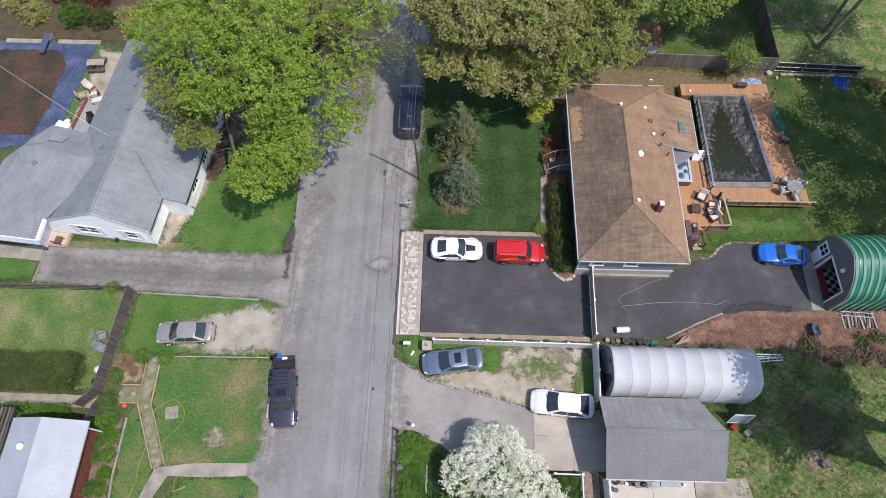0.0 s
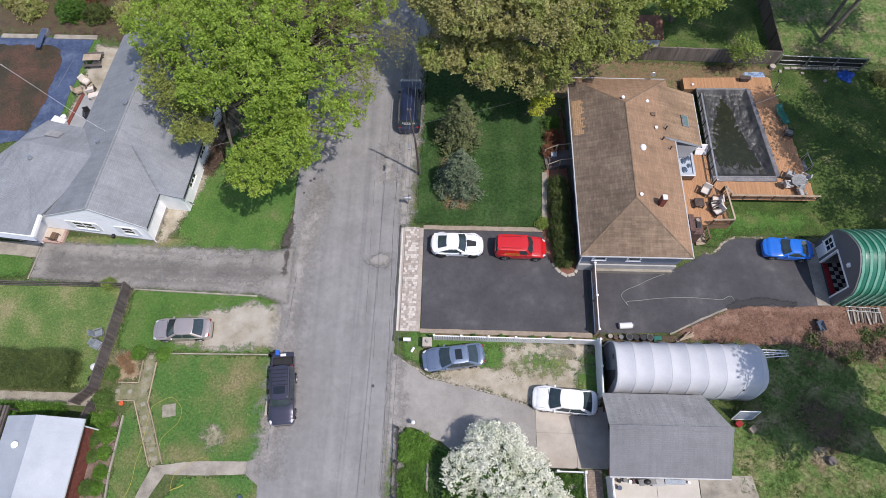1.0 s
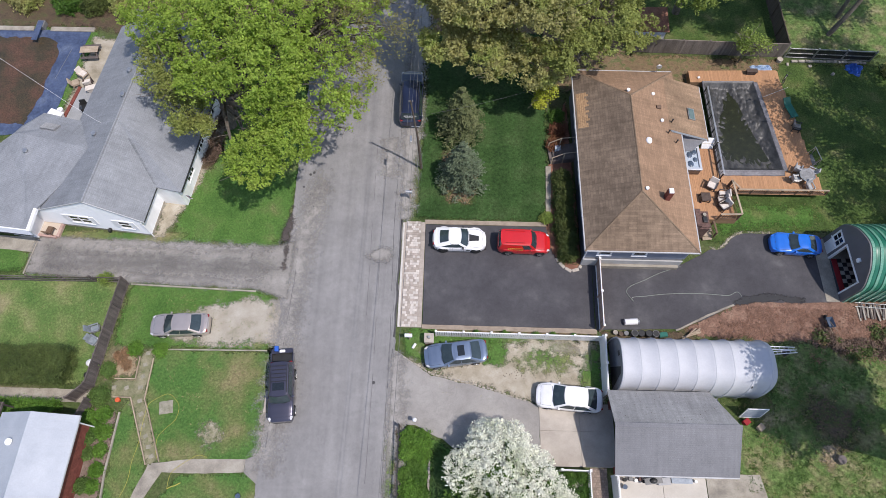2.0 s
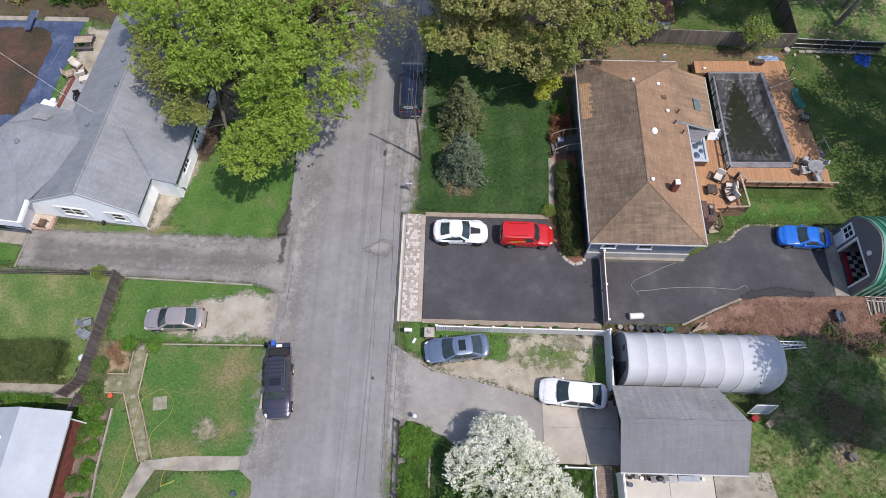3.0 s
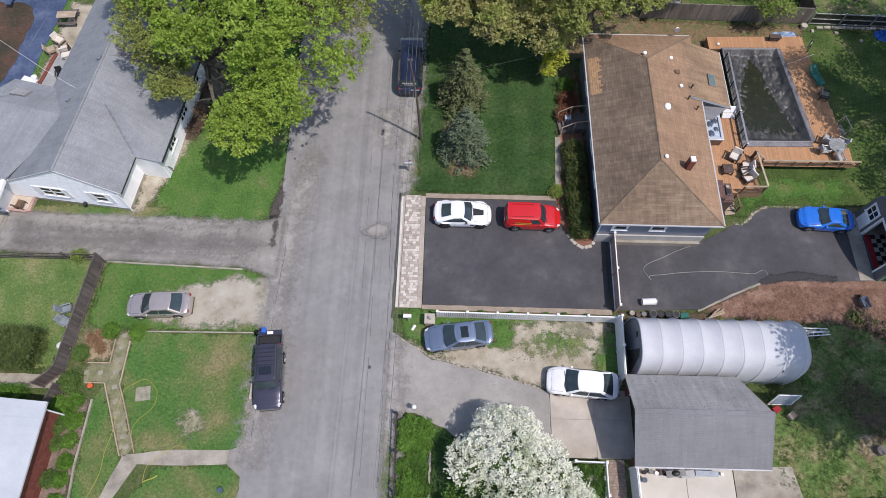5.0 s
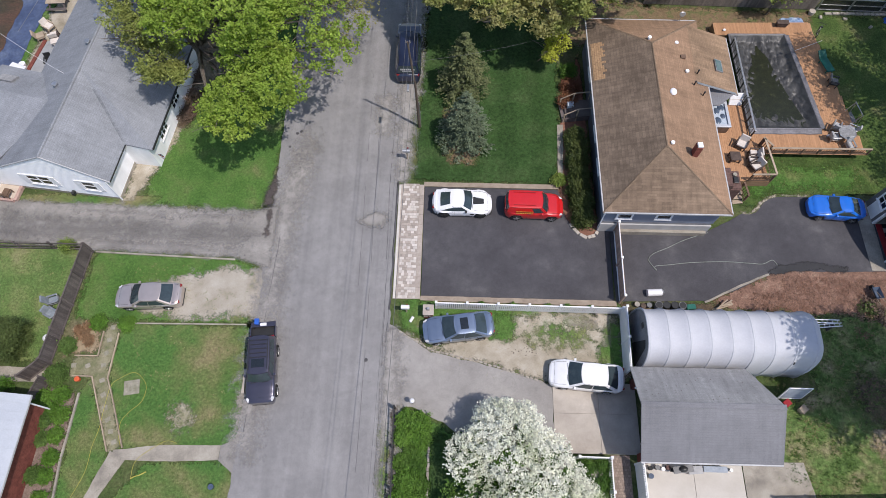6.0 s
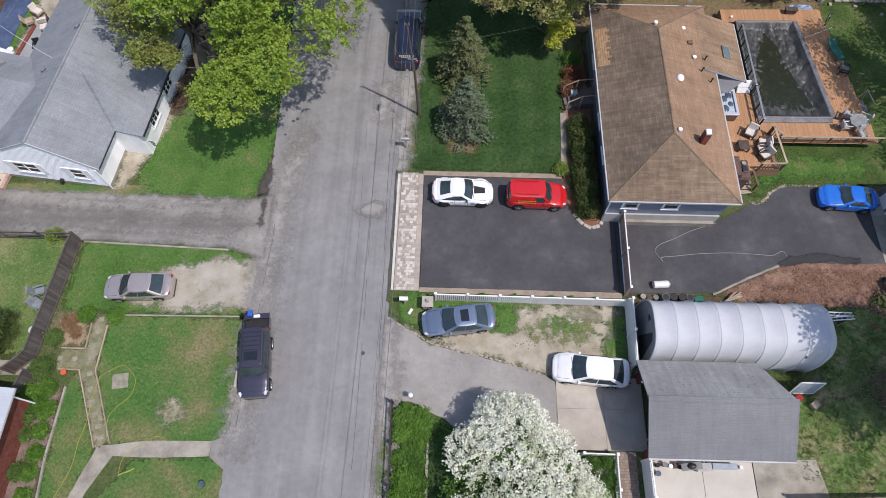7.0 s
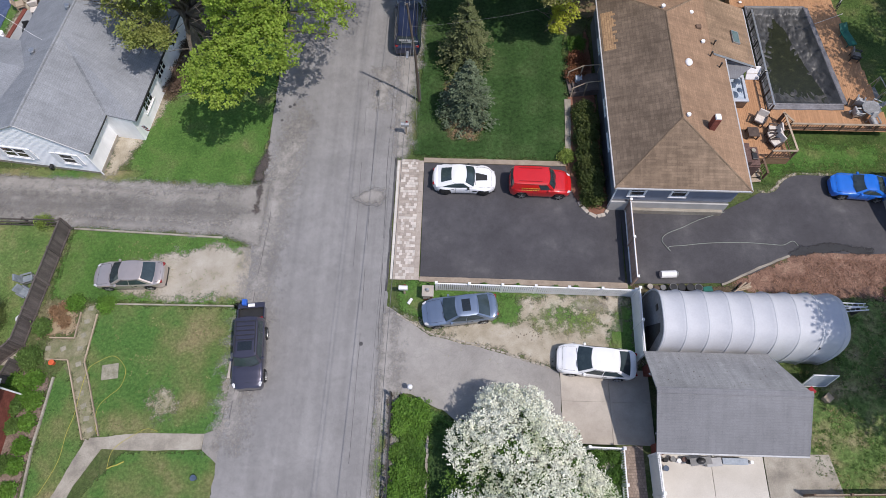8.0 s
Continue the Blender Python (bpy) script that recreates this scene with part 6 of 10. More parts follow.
    for s, dz in ((0.96, 0.018), (0.86, 0.034), (0.55, 0.05), (0.2, 0.056)):
        cur = [bm.verts.new((cx + (v.co.x - cx) * s / 1.0 if last is vs[-1] else cx + (p[0] - cx) * s, (p[1]) * s, H - 0.035 + dz)) for v, p in zip(vs[-1], rows[-1])]
        for i in range(len(cur)):
            bm.faces.new((last[i], last[(i + 1) % len(cur)], cur[(i + 1) % len(cur)], cur[i]))
        last = cur
    bm.faces.new(last)
    bmesh.ops.recalc_face_normals(bm, faces=bm.faces)
    part("cabin", bm, roof_mat or body_mat, root, "", True)
    for s in (-1, 1):
        pts = []
        for t in np.linspace(0.06, 0.94, 7):
            xf, xr, w, z = ring(0.9)
            pts.append((xf - 0.05 + (xr - xf + 0.1) * t, s * (w + 0.03 * math.sin(math.pi * t) - 0.004), z + 0.012))
        part("drip_rail", pipe(bmesh.new(), pts, 0.013, 4), BLACK_TRIM, root)
    # glass: panes just proud of the cabin
    def pane(nm, fa, fb, front, inset, mat=CAR_GLASS):
        bm = bmesh.new()
        grid = []
        for i in range(6):
            f = fa + (fb - fa) * i / 5
            xf, xr, w, z = ring(f)
            row = []
            for k in range(9):
                t = (-1 + 2 * k / 8) * inset
                if front:
                    row.append((xf + 0.1 * (1 - t * t) - 0.02 * abs(t) ** 5 + 0.012, w * t, z + 0.02 * (1 - t * t) + 0.012))
                else:
                    row.append((xr - 0.06 * (1 - t * t) + 0.02 * abs(t) ** 5 - 0.012, w * t, z + 0.02 * (1 - t * t) + 0.012))
            grid.append(row)
        sheet(bm, grid)
        bmesh.ops.recalc_face_normals(bm, faces=bm.faces)
        part(nm, bm, mat, root, "", True)
    pane("windscreen", 0.02, 0.92, True, 0.9)
    pane("rear_window", *rear, False, rear_inset, CAR_GLASS)
    def side_pane(s, ta, tb):
        bm = bmesh.new()
        grid = []
        for i in range(4):
            f = 0.1 + 0.74 * i / 3
            xf, xr, w, z = ring(f)
            a, b = xf - 0.14, xr + 0.2
            grid.append([(a + (b - a) * (ta + (tb - ta) * k / 6), s * (w + 0.03 * math.sin(math.pi * (ta + (tb - ta) * k / 6)) + 0.012), z) for k in range(7)])
        sheet(bm, grid)
        bmesh.ops.recalc_face_normals(bm, faces=bm.faces)
        part("side_window", bm, CAR_GLASS, root, "", True)
    cuts = [0.0, *side_split, 1.0] if 0.0 not in side_split else [0.0, 1.0]
    if panel_van:
        cuts = [0.0, 0.3]
    for s in (-1, 1):
        for a, b in zip(cuts, cuts[1:]):
            side_pane(s, a + 0.012, b - 0.012)
    # wheels
    for ax in axles:
        for s in (-1, 1):
            y = s * (width(ax) - 0.12)
            tyre = bmesh.new()
            tube(tyre, (ax, y - 0.1, wheel_r), (ax, y + 0.1, wheel_r), wheel_r, wheel_r, 20)
            bmesh.ops.bevel(tyre, geom=[e for e in tyre.edges if len(e.link_faces) == 2 and any(len(f.verts) > 6 for f in e.link_faces)], offset=0.03, segments=2, affect="EDGES")
            tyre = part("wheel", tyre, RUBBER, root, "", True)
            hub = bmesh.new()
            tube(hub, (ax, y + s * 0.08, wheel_r), (ax, y + s * 0.115, wheel_r), wheel_r * 0.66, wheel_r * 0.6, 16)
            hub = part("rim", hub, RIM_DARK, tyre, "alloy rim" if rim is RIM else "dark alloy rim")
            spokes = bmesh.new()
            for k in range(5):
                a = 2 * math.pi * k / 5 + 0.3
                box(spokes, 0.03, wheel_r * 0.66, -0.035, 0.035, 0, 0.03)
                new_verts = list(spokes.verts)[-8:]
                bmesh.ops.transform(spokes, matrix=Matrix.Rotation(a, 4, "Z"), verts=new_verts)
            tube(spokes, (0, 0, 0), (0, 0, 0.04), 0.06, 0.05, 8)
            part("spokes", turned(spokes, pose(ax, y + s * 0.105, wheel_r, 90 if s < 0 else -90, 0, 0)), rim, tyre)
    # lamps, mirrors, bumpers, handles
    for s in (-1, 1):
        x, w = half - 0.2, width(half - 0.2)
        part("headlight", turned(boxed(-0.16, 0.12, -0.14, 0.14, -0.05, 0.05, 0.03), pose(x - 0.02, s * (w - 0.16), smooth_interp(x, zt) - 0.04, 0, 16, s * -28)), lamps or LAMP_CLEAR, root, "" if lamps else "clear headlight")
        x, w = -half + 0.1, width(-half + 0.12)
        part("tail_light", turned(boxed(-0.06, 0.12, -0.15, 0.12, -0.07, 0.07, 0.03), pose(x, s * (w - 0.16), smooth_interp(x, zt) - 0.07, 0, 0, s * 20)), LAMP_RED, root, "red tail light")
        part("side_mirror", turned(boxed(-0.08, 0.06, -0.12, 0.08, -0.06, 0.06, 0.025), pose(ws[0] - 0.32, s * (W / 2 + 0.0), belt + 0.02, 0, 0, 0) @ Matrix.Diagonal((1, s, 1, 1))), mirror_mat or body_mat, root)
        for x in ((ws[1] - 0.75, ws[1] - 1.5) if not panel_van else (ws[1] - 0.75,)):
            part("door_handle", boxed(x - 0.09, x + 0.09, s * (W / 2 - 0.005) - 0.015, s * (W / 2 - 0.005) + 0.015, belt - 0.16, belt - 0.12, 0.006), BLACK_TRIM, root)
    part("grille", boxed(half - 0.1, half - 0.005, -W * 0.24, W * 0.24, clear + 0.12, nose - 0.1, 0.02), BLACK_TRIM, root)
    part("front_bumper", boxed(half - 0.14, half + 0.01, -W * 0.36, W * 0.36, clear - 0.02, clear + 0.1, 0.03), BLACK_TRIM, root)
    part("rear_bumper", boxed(-half - 0.01, -half + 0.14, -W * 0.36, W * 0.36, clear, clear + 0.16, 0.03), BLACK_TRIM, root)
    bm = bmesh.new()
    for t in (0.25, -0.15):
        pipe(bm, [(ws[0] + 0.14, t * W - 0.35, belt + 0.02), (ws[0] + 0.1, t * W, belt + 0.06), (ws[0] - 0.05, t * W + 0.25, belt + 0.14)], 0.012, 5)
    part("wiper", bm, BLACK_TRIM, root)
    if sunroof:
        part("sunroof", boxed(ws[1] - 0.75, ws[1] - 0.25, -0.38, 0.38, H + 0.012, H + 0.032, 0.008), GLASS, root, "dark glass sunroof")
    if rails:
        for s in (-1, 1):
            part("roof_rail", pipe(bmesh.new(), [(rw[1] + 0.15, s * wr * 0.93, H - 0.02), (rw[1] + 0.25, s * wr * 0.93, H + 0.07), (ws[1] - 0.25, s * wr * 0.93, H + 0.07), (ws[1] - 0.15, s * wr * 0.93, H - 0.02)], 0.022), BLACK_TRIM, root)
    if hood_vent:
        bm = bmesh.new()
        sheet(bm, [[(x, y * (0.3 - 0.1 * k / 6), smooth_interp(x, zt) + 0.045) for y in (-1, -0.5, 0, 0.5, 1)] for k, x in enumerate(np.linspace(ws[0] + 0.16, half - 0.58, 7))])
        bmesh.ops.recalc_face_normals(bm, faces=bm.faces)
        part("hood_vent", bm, BLACK_TRIM, root, "black bonnet vent").modifiers.new("thickness", "SOLIDIFY").thickness = 0.02
    return root


P_WHITE = paint("white_car_paint", (0.78, 0.78, 0.79))
P_RED = paint("red_car_paint", (0.55, 0.012, 0.014))
P_BLUE = paint("bright_blue_car_paint", (0.012, 0.15, 0.62))
P_STEEL = paint("steel_blue_car_paint", (0.25, 0.31, 0.41), metal=0.7, rough=0.28)
P_CHAMP = paint("champagne_car_paint", (0.55, 0.475, 0.435), metal=0.6, rough=0.3)
P_CHAR = paint("charcoal_car_paint", (0.075, 0.072, 0.1), metal=0.6, rough=0.28)
P_NAVY = paint("navy_car_paint", (0.012, 0.018, 0.05), metal=0.1)

coupe = car("sports_coupe", pose(1.62, 22.28, 0.062, 0, 0, 0), "white two-seat sports coupe with black bonnet vent", P_WHITE, L=4.2, W=1.86, H=1.23, belt=0.86, hood=0.8, trunk=0.94,
               ws=(0.6, 0.0), rw=(-1.8, -0.7), nose=0.5, tail=0.7, clear=0.14, roof_w=0.6, wheel_r=0.34, axles=(1.3, -1.25), rim=RIM_DARK, rounding=0.75, flare=0.07, hood_vent=True, mirror_mat=BLACK_TRIM, rear=(0.3, 0.92), rear_inset=0.68)
for s in (-1, 1):
    part("side_gill", boxed(0.55, 0.85, s * 0.93 - 0.02, s * 0.93 + 0.02, 0.5, 0.62, 0.01), BLACK_TRIM, coupe)

van = car("panel_wagon", pose(6.65, 22.08, 0.062, 0, 0, -1), "red retro panel wagon with yellow lettering", P_RED, L=4.08, W=1.72, H=1.62, belt=1.06, hood=1.0, trunk=1.02,
          ws=(0.85, 0.4), rw=(-1.94, -1.8), nose=0.72, tail=0.85, clear=0.2, roof_w=0.62, wheel_r=0.33, axles=(1.27, -1.2), panel_van=True, rounding=0.55, flare=0.06)
for row, (x0, x1, h) in enumerate(((-1.3, -0.1, 0.2), (-1.3, -0.2, 0.07))):
    z = 1.2 - row * 0.16
    x, k = x0, 0
    while x < x1:
        w = (0.12, 0.09, 0.15, 0.1)[k % 4]
        part("lettering_bar", turned(boxed(x, x + w, -0.008, 0.008, 0, h), pose(0, -0.858 + (0.0 if z < 1.1 else 0.02), z, 14 if z > 1.1 else 3, 0, 0)), GOLD, van, "yellow lettering bar")
        x += w + 0.035
        k += 1
for y in (-0.5, 0.5):
    part("roof_groove", pipe(bmesh.new(), [(-1.5, y, 1.66), (0.0, y, 1.675)], 0.025), RED_PANEL, van)

car("blue_coupe", pose(27.98, 22.5, 0.06, 0, 0, 176), "bright blue two-door coupe on the black yard", P_BLUE, L=3.85, W=1.66, H=1.22, belt=0.88, hood=0.84, trunk=0.92,
    ws=(0.55, -0.05), rw=(-1.4, -0.7), nose=0.58, tail=0.72, clear=0.15, wheel_r=0.31, axles=(1.2, -1.12), rounding=0.6, flare=0.04, lamps=P_BLUE)
car("blue_sedan", pose(1.48, 13.1, 0.04, 0, 0, 188.2), "steel-blue sedan with sunroof, parked askew by the fence", P_STEEL, L=4.58, W=1.76, H=1.43, belt=0.94, hood=0.88, trunk=0.98,
    ws=(0.95, 0.15), rw=(-1.75, -0.95), nose=0.64, tail=0.78, axles=(1.45, -1.35), side_split=(0.45,), sunroof=True, rounding=0.55)
car("white_sedan", pose(9.5, 10.15, 0.06, 0, 0, 175.5), "white compact sedan parked half on the slab", P_WHITE, L=4.62, W=1.8, H=1.42, belt=0.92, hood=0.86, trunk=0.96,
    ws=(1.1, 0.3), rw=(-1.85, -1.05), nose=0.62, tail=0.78, axles=(1.4, -1.3), side_split=(0.46,), rounding=0.55)
car("silver_sedan", pose(-18.9, 14.78, 0.04, 0, 0, 183.0), "champagne-silver sedan on the gravel bay", P_CHAMP, L=4.32, W=1.68, H=1.4, belt=0.92, hood=0.86, trunk=0.96,
    ws=(0.95, 0.2), rw=(-1.62, -0.92), nose=0.62, tail=0.78, axles=(1.3, -1.25), side_split=(0.46,), rounding=0.45)
suv = car("off_road_wagon", pose(-10.72, 10.06, 0.055, 0, 0, 276), "charcoal boxy off-road wagon parked at the kerb", P_CHAR, L=4.2, W=1.76, H=1.82, belt=1.2, hood=1.16, trunk=1.18,
          ws=(0.8, 0.42), rw=(-1.97, -1.82), nose=0.95, tail=1.0, clear=0.3, roof_w=0.58, wheel_r=0.39, flare=0.035, axles=(1.32, -1.22), side_split=(0.33, 0.68), rails=True, rounding=0.3)
part("sunroof", boxed(-0.4, 0.12, -0.4, 0.4, 1.83, 1.86, 0.008), GLASS, suv, "dark glass sunroof")
for k in range(5):
    part("rack_bar", tube(bmesh.new(), (-1.58 + 0.27 * k, -0.52, 1.9), (-1.58 + 0.27 * k, 0.52, 1.9), 0.018), BLACK_TRIM, suv)
part("load_tray", boxed(-2.78, -2.06, -0.76, 0.76, 0.55, 0.7, 0.03), BLACK_TRIM, suv, "black open load tray")
for y in (-0.8, 0.74):
    part("tray_side", boxed(-2.78, -2.05, y, y + 0.06, 0.5, 0.98, 0.02), P_CHAR, suv)
part("tailgate", boxed(-3.05, -2.72, -0.78, 0.78, 0.82, 0.92, 0.03), P_CHAR, suv, "lowered charcoal tailgate")
for s in (-0.6, 0.6):
    part("tailgate_hinge", boxed(-2.8, -2.7, s - 0.05, s + 0.05, 0.6, 0.88), METAL_DARK, suv)
tagged(part("blue_tub", turned(boxed(-0.14, 0.14, -0.15, 0.22, 0, 0.3, 0.04), pose(-11.4, 13.0, 0.978, 0, 0, 5)), PLASTIC_BLUE), "blue plastic tub on the hitch tray", "tub")
tagged(part("cool_box", turned(boxed(-0.2, 0.2, -0.1, 0.1, 0, 0.12, 0.03), pose(-11.0, 12.9, 0.978, 0, 0, 5)), PLASTIC_WHITE), "white cool box on the hitch tray", "box")

navy = car("navy_van", pose(-2.75, 35.75, 0.055, 0, 0, 90.5), "dark navy full-size van with rear-window lettering", P_NAVY, L=5.5, W=2.0, H=1.92, belt=1.2, hood=1.1, trunk=1.15,
           ws=(1.35, 0.8), rw=(-2.62, -2.45), nose=0.85, tail=0.95, clear=0.25, wheel_r=0.38, axles=(1.75, -1.6), side_split=(0.35, 0.7), rails=True, rounding=0.35, category="van")
for k in range(8):
    part("lettering_bar", turned(boxed(0, 0.008, -0.55 + k * 0.14, -0.45 + k * 0.14, 0, 0.14), pose(-2.635, 0, 1.52, 0, 12, 0)), SILVER_TEXT, navy, "pale lettering bar")
part("lettering_bar", turned(boxed(0, 0.008, -0.4, 0.4, 0, 0.05), pose(-2.66, 0, 1.42, 0, 12, 0)), SILVER_TEXT, navy, "pale lettering bar")


# ---- plants ----
def leaf_mesh(centres, size, spread, per, flat=0.6, aspect=1.0, seed=1):
    """Small folded leaves in tufts round the centres: arrays of vertices and triangles."""
    r = np.random.default_rng(seed)
    centres = np.asarray(centres, dtype=float)
    c = np.repeat(centres, per, axis=0)
    n = len(c)
    off = r.normal(size=(n, 3)) * spread
    off[:, 2] *= flat
    c = c + off
    # axes for each leaf, mostly facing up
    up = r.normal(size=(n, 3)) * 0.55 + np.array([0, 0, 1.0])
    up /= np.linalg.norm(up, axis=1, keepdims=True)
    a = np.cross(up, r.normal(size=(n, 3)))
    a /= np.linalg.norm(a, axis=1, keepdims=True)
    b = np.cross(up, a)
    s = size * r.uniform(0.65, 1.3, size=(n, 1))
    v0 = c - a * s * aspect
    v1 = c + b * s * 0.62 - up * s * 0.12
    v2 = c + a * s * aspect
    v3 = c - b * s * 0.62 - up * s * 0.12
    verts = np.stack([v0, v1, v2, v3], axis=1).reshape(-1, 3)
    i = np.arange(n)[:, None] * 4
    faces = np.concatenate([i + [0, 1, 2], i + [0, 2, 3]], axis=0)
    return verts, faces


def branch_net(base, tips, trunk_top, r0, seed=0, wander=0.5, twig=1.4):
    """Trunk and limbs that lead to the tips: one bmesh, and the points along the limbs."""
    rr = random.Random(seed)
    bm = bmesh.new()
    base, trunk_top = Vector(base), Vector(trunk_top)
    pipe(bm, [base - Vector((0, 0, 0.1)), base.lerp(trunk_top, 0.35) + Vector((rr.uniform(-0.15, 0.15), rr.uniform(-0.15, 0.15), 0)), trunk_top], [r0 * 1.25, r0, r0 * 0.75], 10)
    pts = []
    for tip in tips:
        tip = Vector(tip)
        start = base.lerp(trunk_top, rr.uniform(0.65, 1.0))
        mid1 = start.lerp(tip, 0.35) + Vector((rr.uniform(-1, 1), rr.uniform(-1, 1), rr.uniform(0.2, 1))) * wander
        mid2 = start.lerp(tip, 0.7) + Vector((rr.uniform(-1, 1), rr.uniform(-1, 1), rr.uniform(-0.1, 0.8))) * wander
        k = min(1.0, (tip - start).length / 8)
        pipe(bm, [start, mid1, mid2, tip], [r0 * 0.42 * k + 0.03, r0 * 0.28 * k + 0.02, r0 * 0.15 * k + 0.015, 0.012], 5)
        pts += [(mid1, mid2, tip)]
        for _ in range(4):
            q = mid1.lerp(mid2, rr.random()) if rr.random() < 0.5 else mid2.lerp(tip, rr.random())
            e = q + Vector((rr.uniform(-1, 1), rr.uniform(-1, 1), rr.uniform(-0.2, 0.64))) * twig
            pipe(bm, [q, q.lerp(e, 0.5) + Vector((0, 0, 0.1)), e], [0.035, 0.02, 0.008], 4)
    return bm


def in_blobs(blobs, count, seed, shell=0.55, grain=0.62, least=0.02):
    """Tuft centres in a union of flattened balls, thicker towards their tops and outsides, broken up by noise."""
    r = np.random.default_rng(seed)
    vol = np.array([b[3] * b[3] * (b[5] if len(b) > 5 else 1.0) for b in blobs])
    out = []
    while len(out) < count:
        x, y, z, rad, *rest = blobs[r.choice(len(blobs), p=vol / vol.sum())]
        hgt = rest[0] if rest else 0.6
        d = r.normal(size=3)
        d /= np.linalg.norm(d)
        rho = (shell + (1 - shell) * r.random()) if r.random() < 0.75 else r.random() ** 0.5
        p = np.array([x, y, z]) + d * rad * rho * np.array([1, 1, hgt])
        if d[2] < -0.35 and r.random() < 0.75:
            continue
        if noise.noise(Vector(p) * grain + Vector((seed, 0, 0))) < least and r.random() < 0.9:
            continue
        out.append(p)
    return np.array(out)


def broadleaf(name, base, trunk_top, r0, blobs, tufts, per, size, spread, material, label, seed=1, limb_count=26, category="tree", bark=BARK, flat=0.55, grain=0.62, least=0.02, twig=1.4):
    root = thing(name, pose(*base), label, category)
    b = Vector(base)
    centres = in_blobs(blobs, tufts, seed, 0.55, grain, least)
    rr = np.random.default_rng(seed + 100)
    tips = centres[rr.choice(len(centres), min(limb_count, len(centres)), replace=False)]
    bm = branch_net((0, 0, 0), [Vector(t) - b for t in tips], Vector(trunk_top) - b, r0, seed, 0.5, twig)
    part("trunk", bm, bark, root, "", True)
    v, f = leaf_mesh(centres - np.array(base), size, spread, per, flat=flat, seed=seed)
    ob = raw("crown", v, f, material, root)
    return root


L_MAPLE = leafy("maple_leaf", [(0.3, (0.26, 0.37, 0.06)), (0.55, (0.33, 0.45, 0.08)), (0.75, (0.42, 0.52, 0.105))], translucent=0.54, vary=0.3)
L_OLIVE = leafy("olive_leaf", [(0.3, (0.32, 0.315, 0.125)), (0.5, (0.42, 0.405, 0.165)), (0.7, (0.35, 0.43, 0.115))], translucent=0.52)
L_GREEN = leafy("young_green_leaf", [(0.3, (0.18, 0.26, 0.055)), (0.7, (0.29, 0.36, 0.085))], translucent=0.4)
L_MIXED = leafy("olive_green_leaf", [(0.35, (0.23, 0.25, 0.07)), (0.65, (0.31, 0.36, 0.1))], translucent=0.4)
L_YELLOW = leafy("yellow_green_leaf", [(0.3, (0.36, 0.4, 0.04)), (0.7, (0.48, 0.5, 0.07))], translucent=0.35)
L_HEDGE = leafy("hedge_leaf", [(0.3, (0.045, 0.068, 0.017)), (0.7, (0.092, 0.114, 0.03))], translucent=0.2)
L_OLDHEDGE = leafy("olive_hedge_leaf", [(0.3, (0.06, 0.092, 0.025)), (0.7, (0.105, 0.138, 0.04))], translucent=0.2)
L_BRIGHT = leafy("bright_shrub_leaf", [(0.3, (0.075, 0.17, 0.02)), (0.7, (0.15, 0.28, 0.045))], translucent=0.3)
L_CLIP = leafy("clipped_shrub_leaf", [(0.3, (0.075, 0.14, 0.03)), (0.7, (0.125, 0.2, 0.05))], translucent=0.25)
L_FERN = leafy("dead_fern_leaf", [(0.3, (0.2, 0.115, 0.06)), (0.7, (0.32, 0.21, 0.12))], translucent=0.2)
L_SHRUB = leafy("shrub_leaf", [(0.3, (0.05, 0.12, 0.018)), (0.7, (0.1, 0.19, 0.03))], translucent=0.25)
L_SPRUCE = leafy("blue_spruce_needle", [(0.3, (0.07, 0.102, 0.056)), (0.7, (0.135, 0.168, 0.102))], translucent=0.1, vary=0.35)
L_PINE = leafy("dark_conifer_needle", [(0.3, (0.085, 0.108, 0.042)), (0.7, (0.155, 0.17, 0.075))], translucent=0.1, vary=0.25)
L_BLOSSOM = leafy("white_blossom", [(0.3, (0.44, 0.48, 0.31)), (0.45, (0.71, 0.72, 0.59)), (0.75, (0.83, 0.825, 0.73))], translucent=0.2, vary=0.22)
L_TWIG = leafy("bud_haze", [(0.3, (0.2, 0.2, 0.06)), (0.7, (0.26, 0.24, 0.08))], translucent=0.3)
L_DEAD = leafy("dead_vine_leaf", [(0.3, (0.12, 0.08, 0.06)), (0.7, (0.2, 0.14, 0.1))], translucent=0.1)
L_RUST = leafy("rusty_shrub_leaf", [(0.3, (0.14, 0.05, 0.03)), (0.7, (0.22, 0.1, 0.05))], translucent=0.2)

broadleaf("big_maple", (-18.3, 33.0, 0), (-17.4, 32.2, 5.0), 0.38,
          [(-13.0, 25.5, 6.8, 2.5), (-10.6, 27.0, 7.8, 2.5), (-11.9, 28.2, 8.6, 2.2), (-8.0, 30.5, 9.4, 3.4, 0.6, 0.3), (-7.5, 35.0, 9.8, 3.6, 0.6, 0.38), (-12.5, 30.7, 10.6, 3.7), (-17.0, 30.8, 9.2, 2.4), (-13.5, 35.0, 11.0, 4.2, 0.6, 0.7), (-18.3, 34.5, 10.0, 3.4, 0.6, 0.6),
           (-21.5, 37.0, 9.0, 3.2, 0.6, 0.6), (-16.5, 39.5, 10.5, 3.6, 0.6, 0.8), (-9.5, 40.0, 10.0, 3.6, 0.6, 0.6), (-6.0, 38.5, 9.6, 2.6, 0.6, 0.5), (-7.0, 28.6, 8.8, 1.9, 0.6, 0.5)],
          5900, 15, 0.098, 0.125, L_MAPLE, "tall maple in fresh yellow-green spring leaf", seed=3, limb_count=95, grain=0.85)
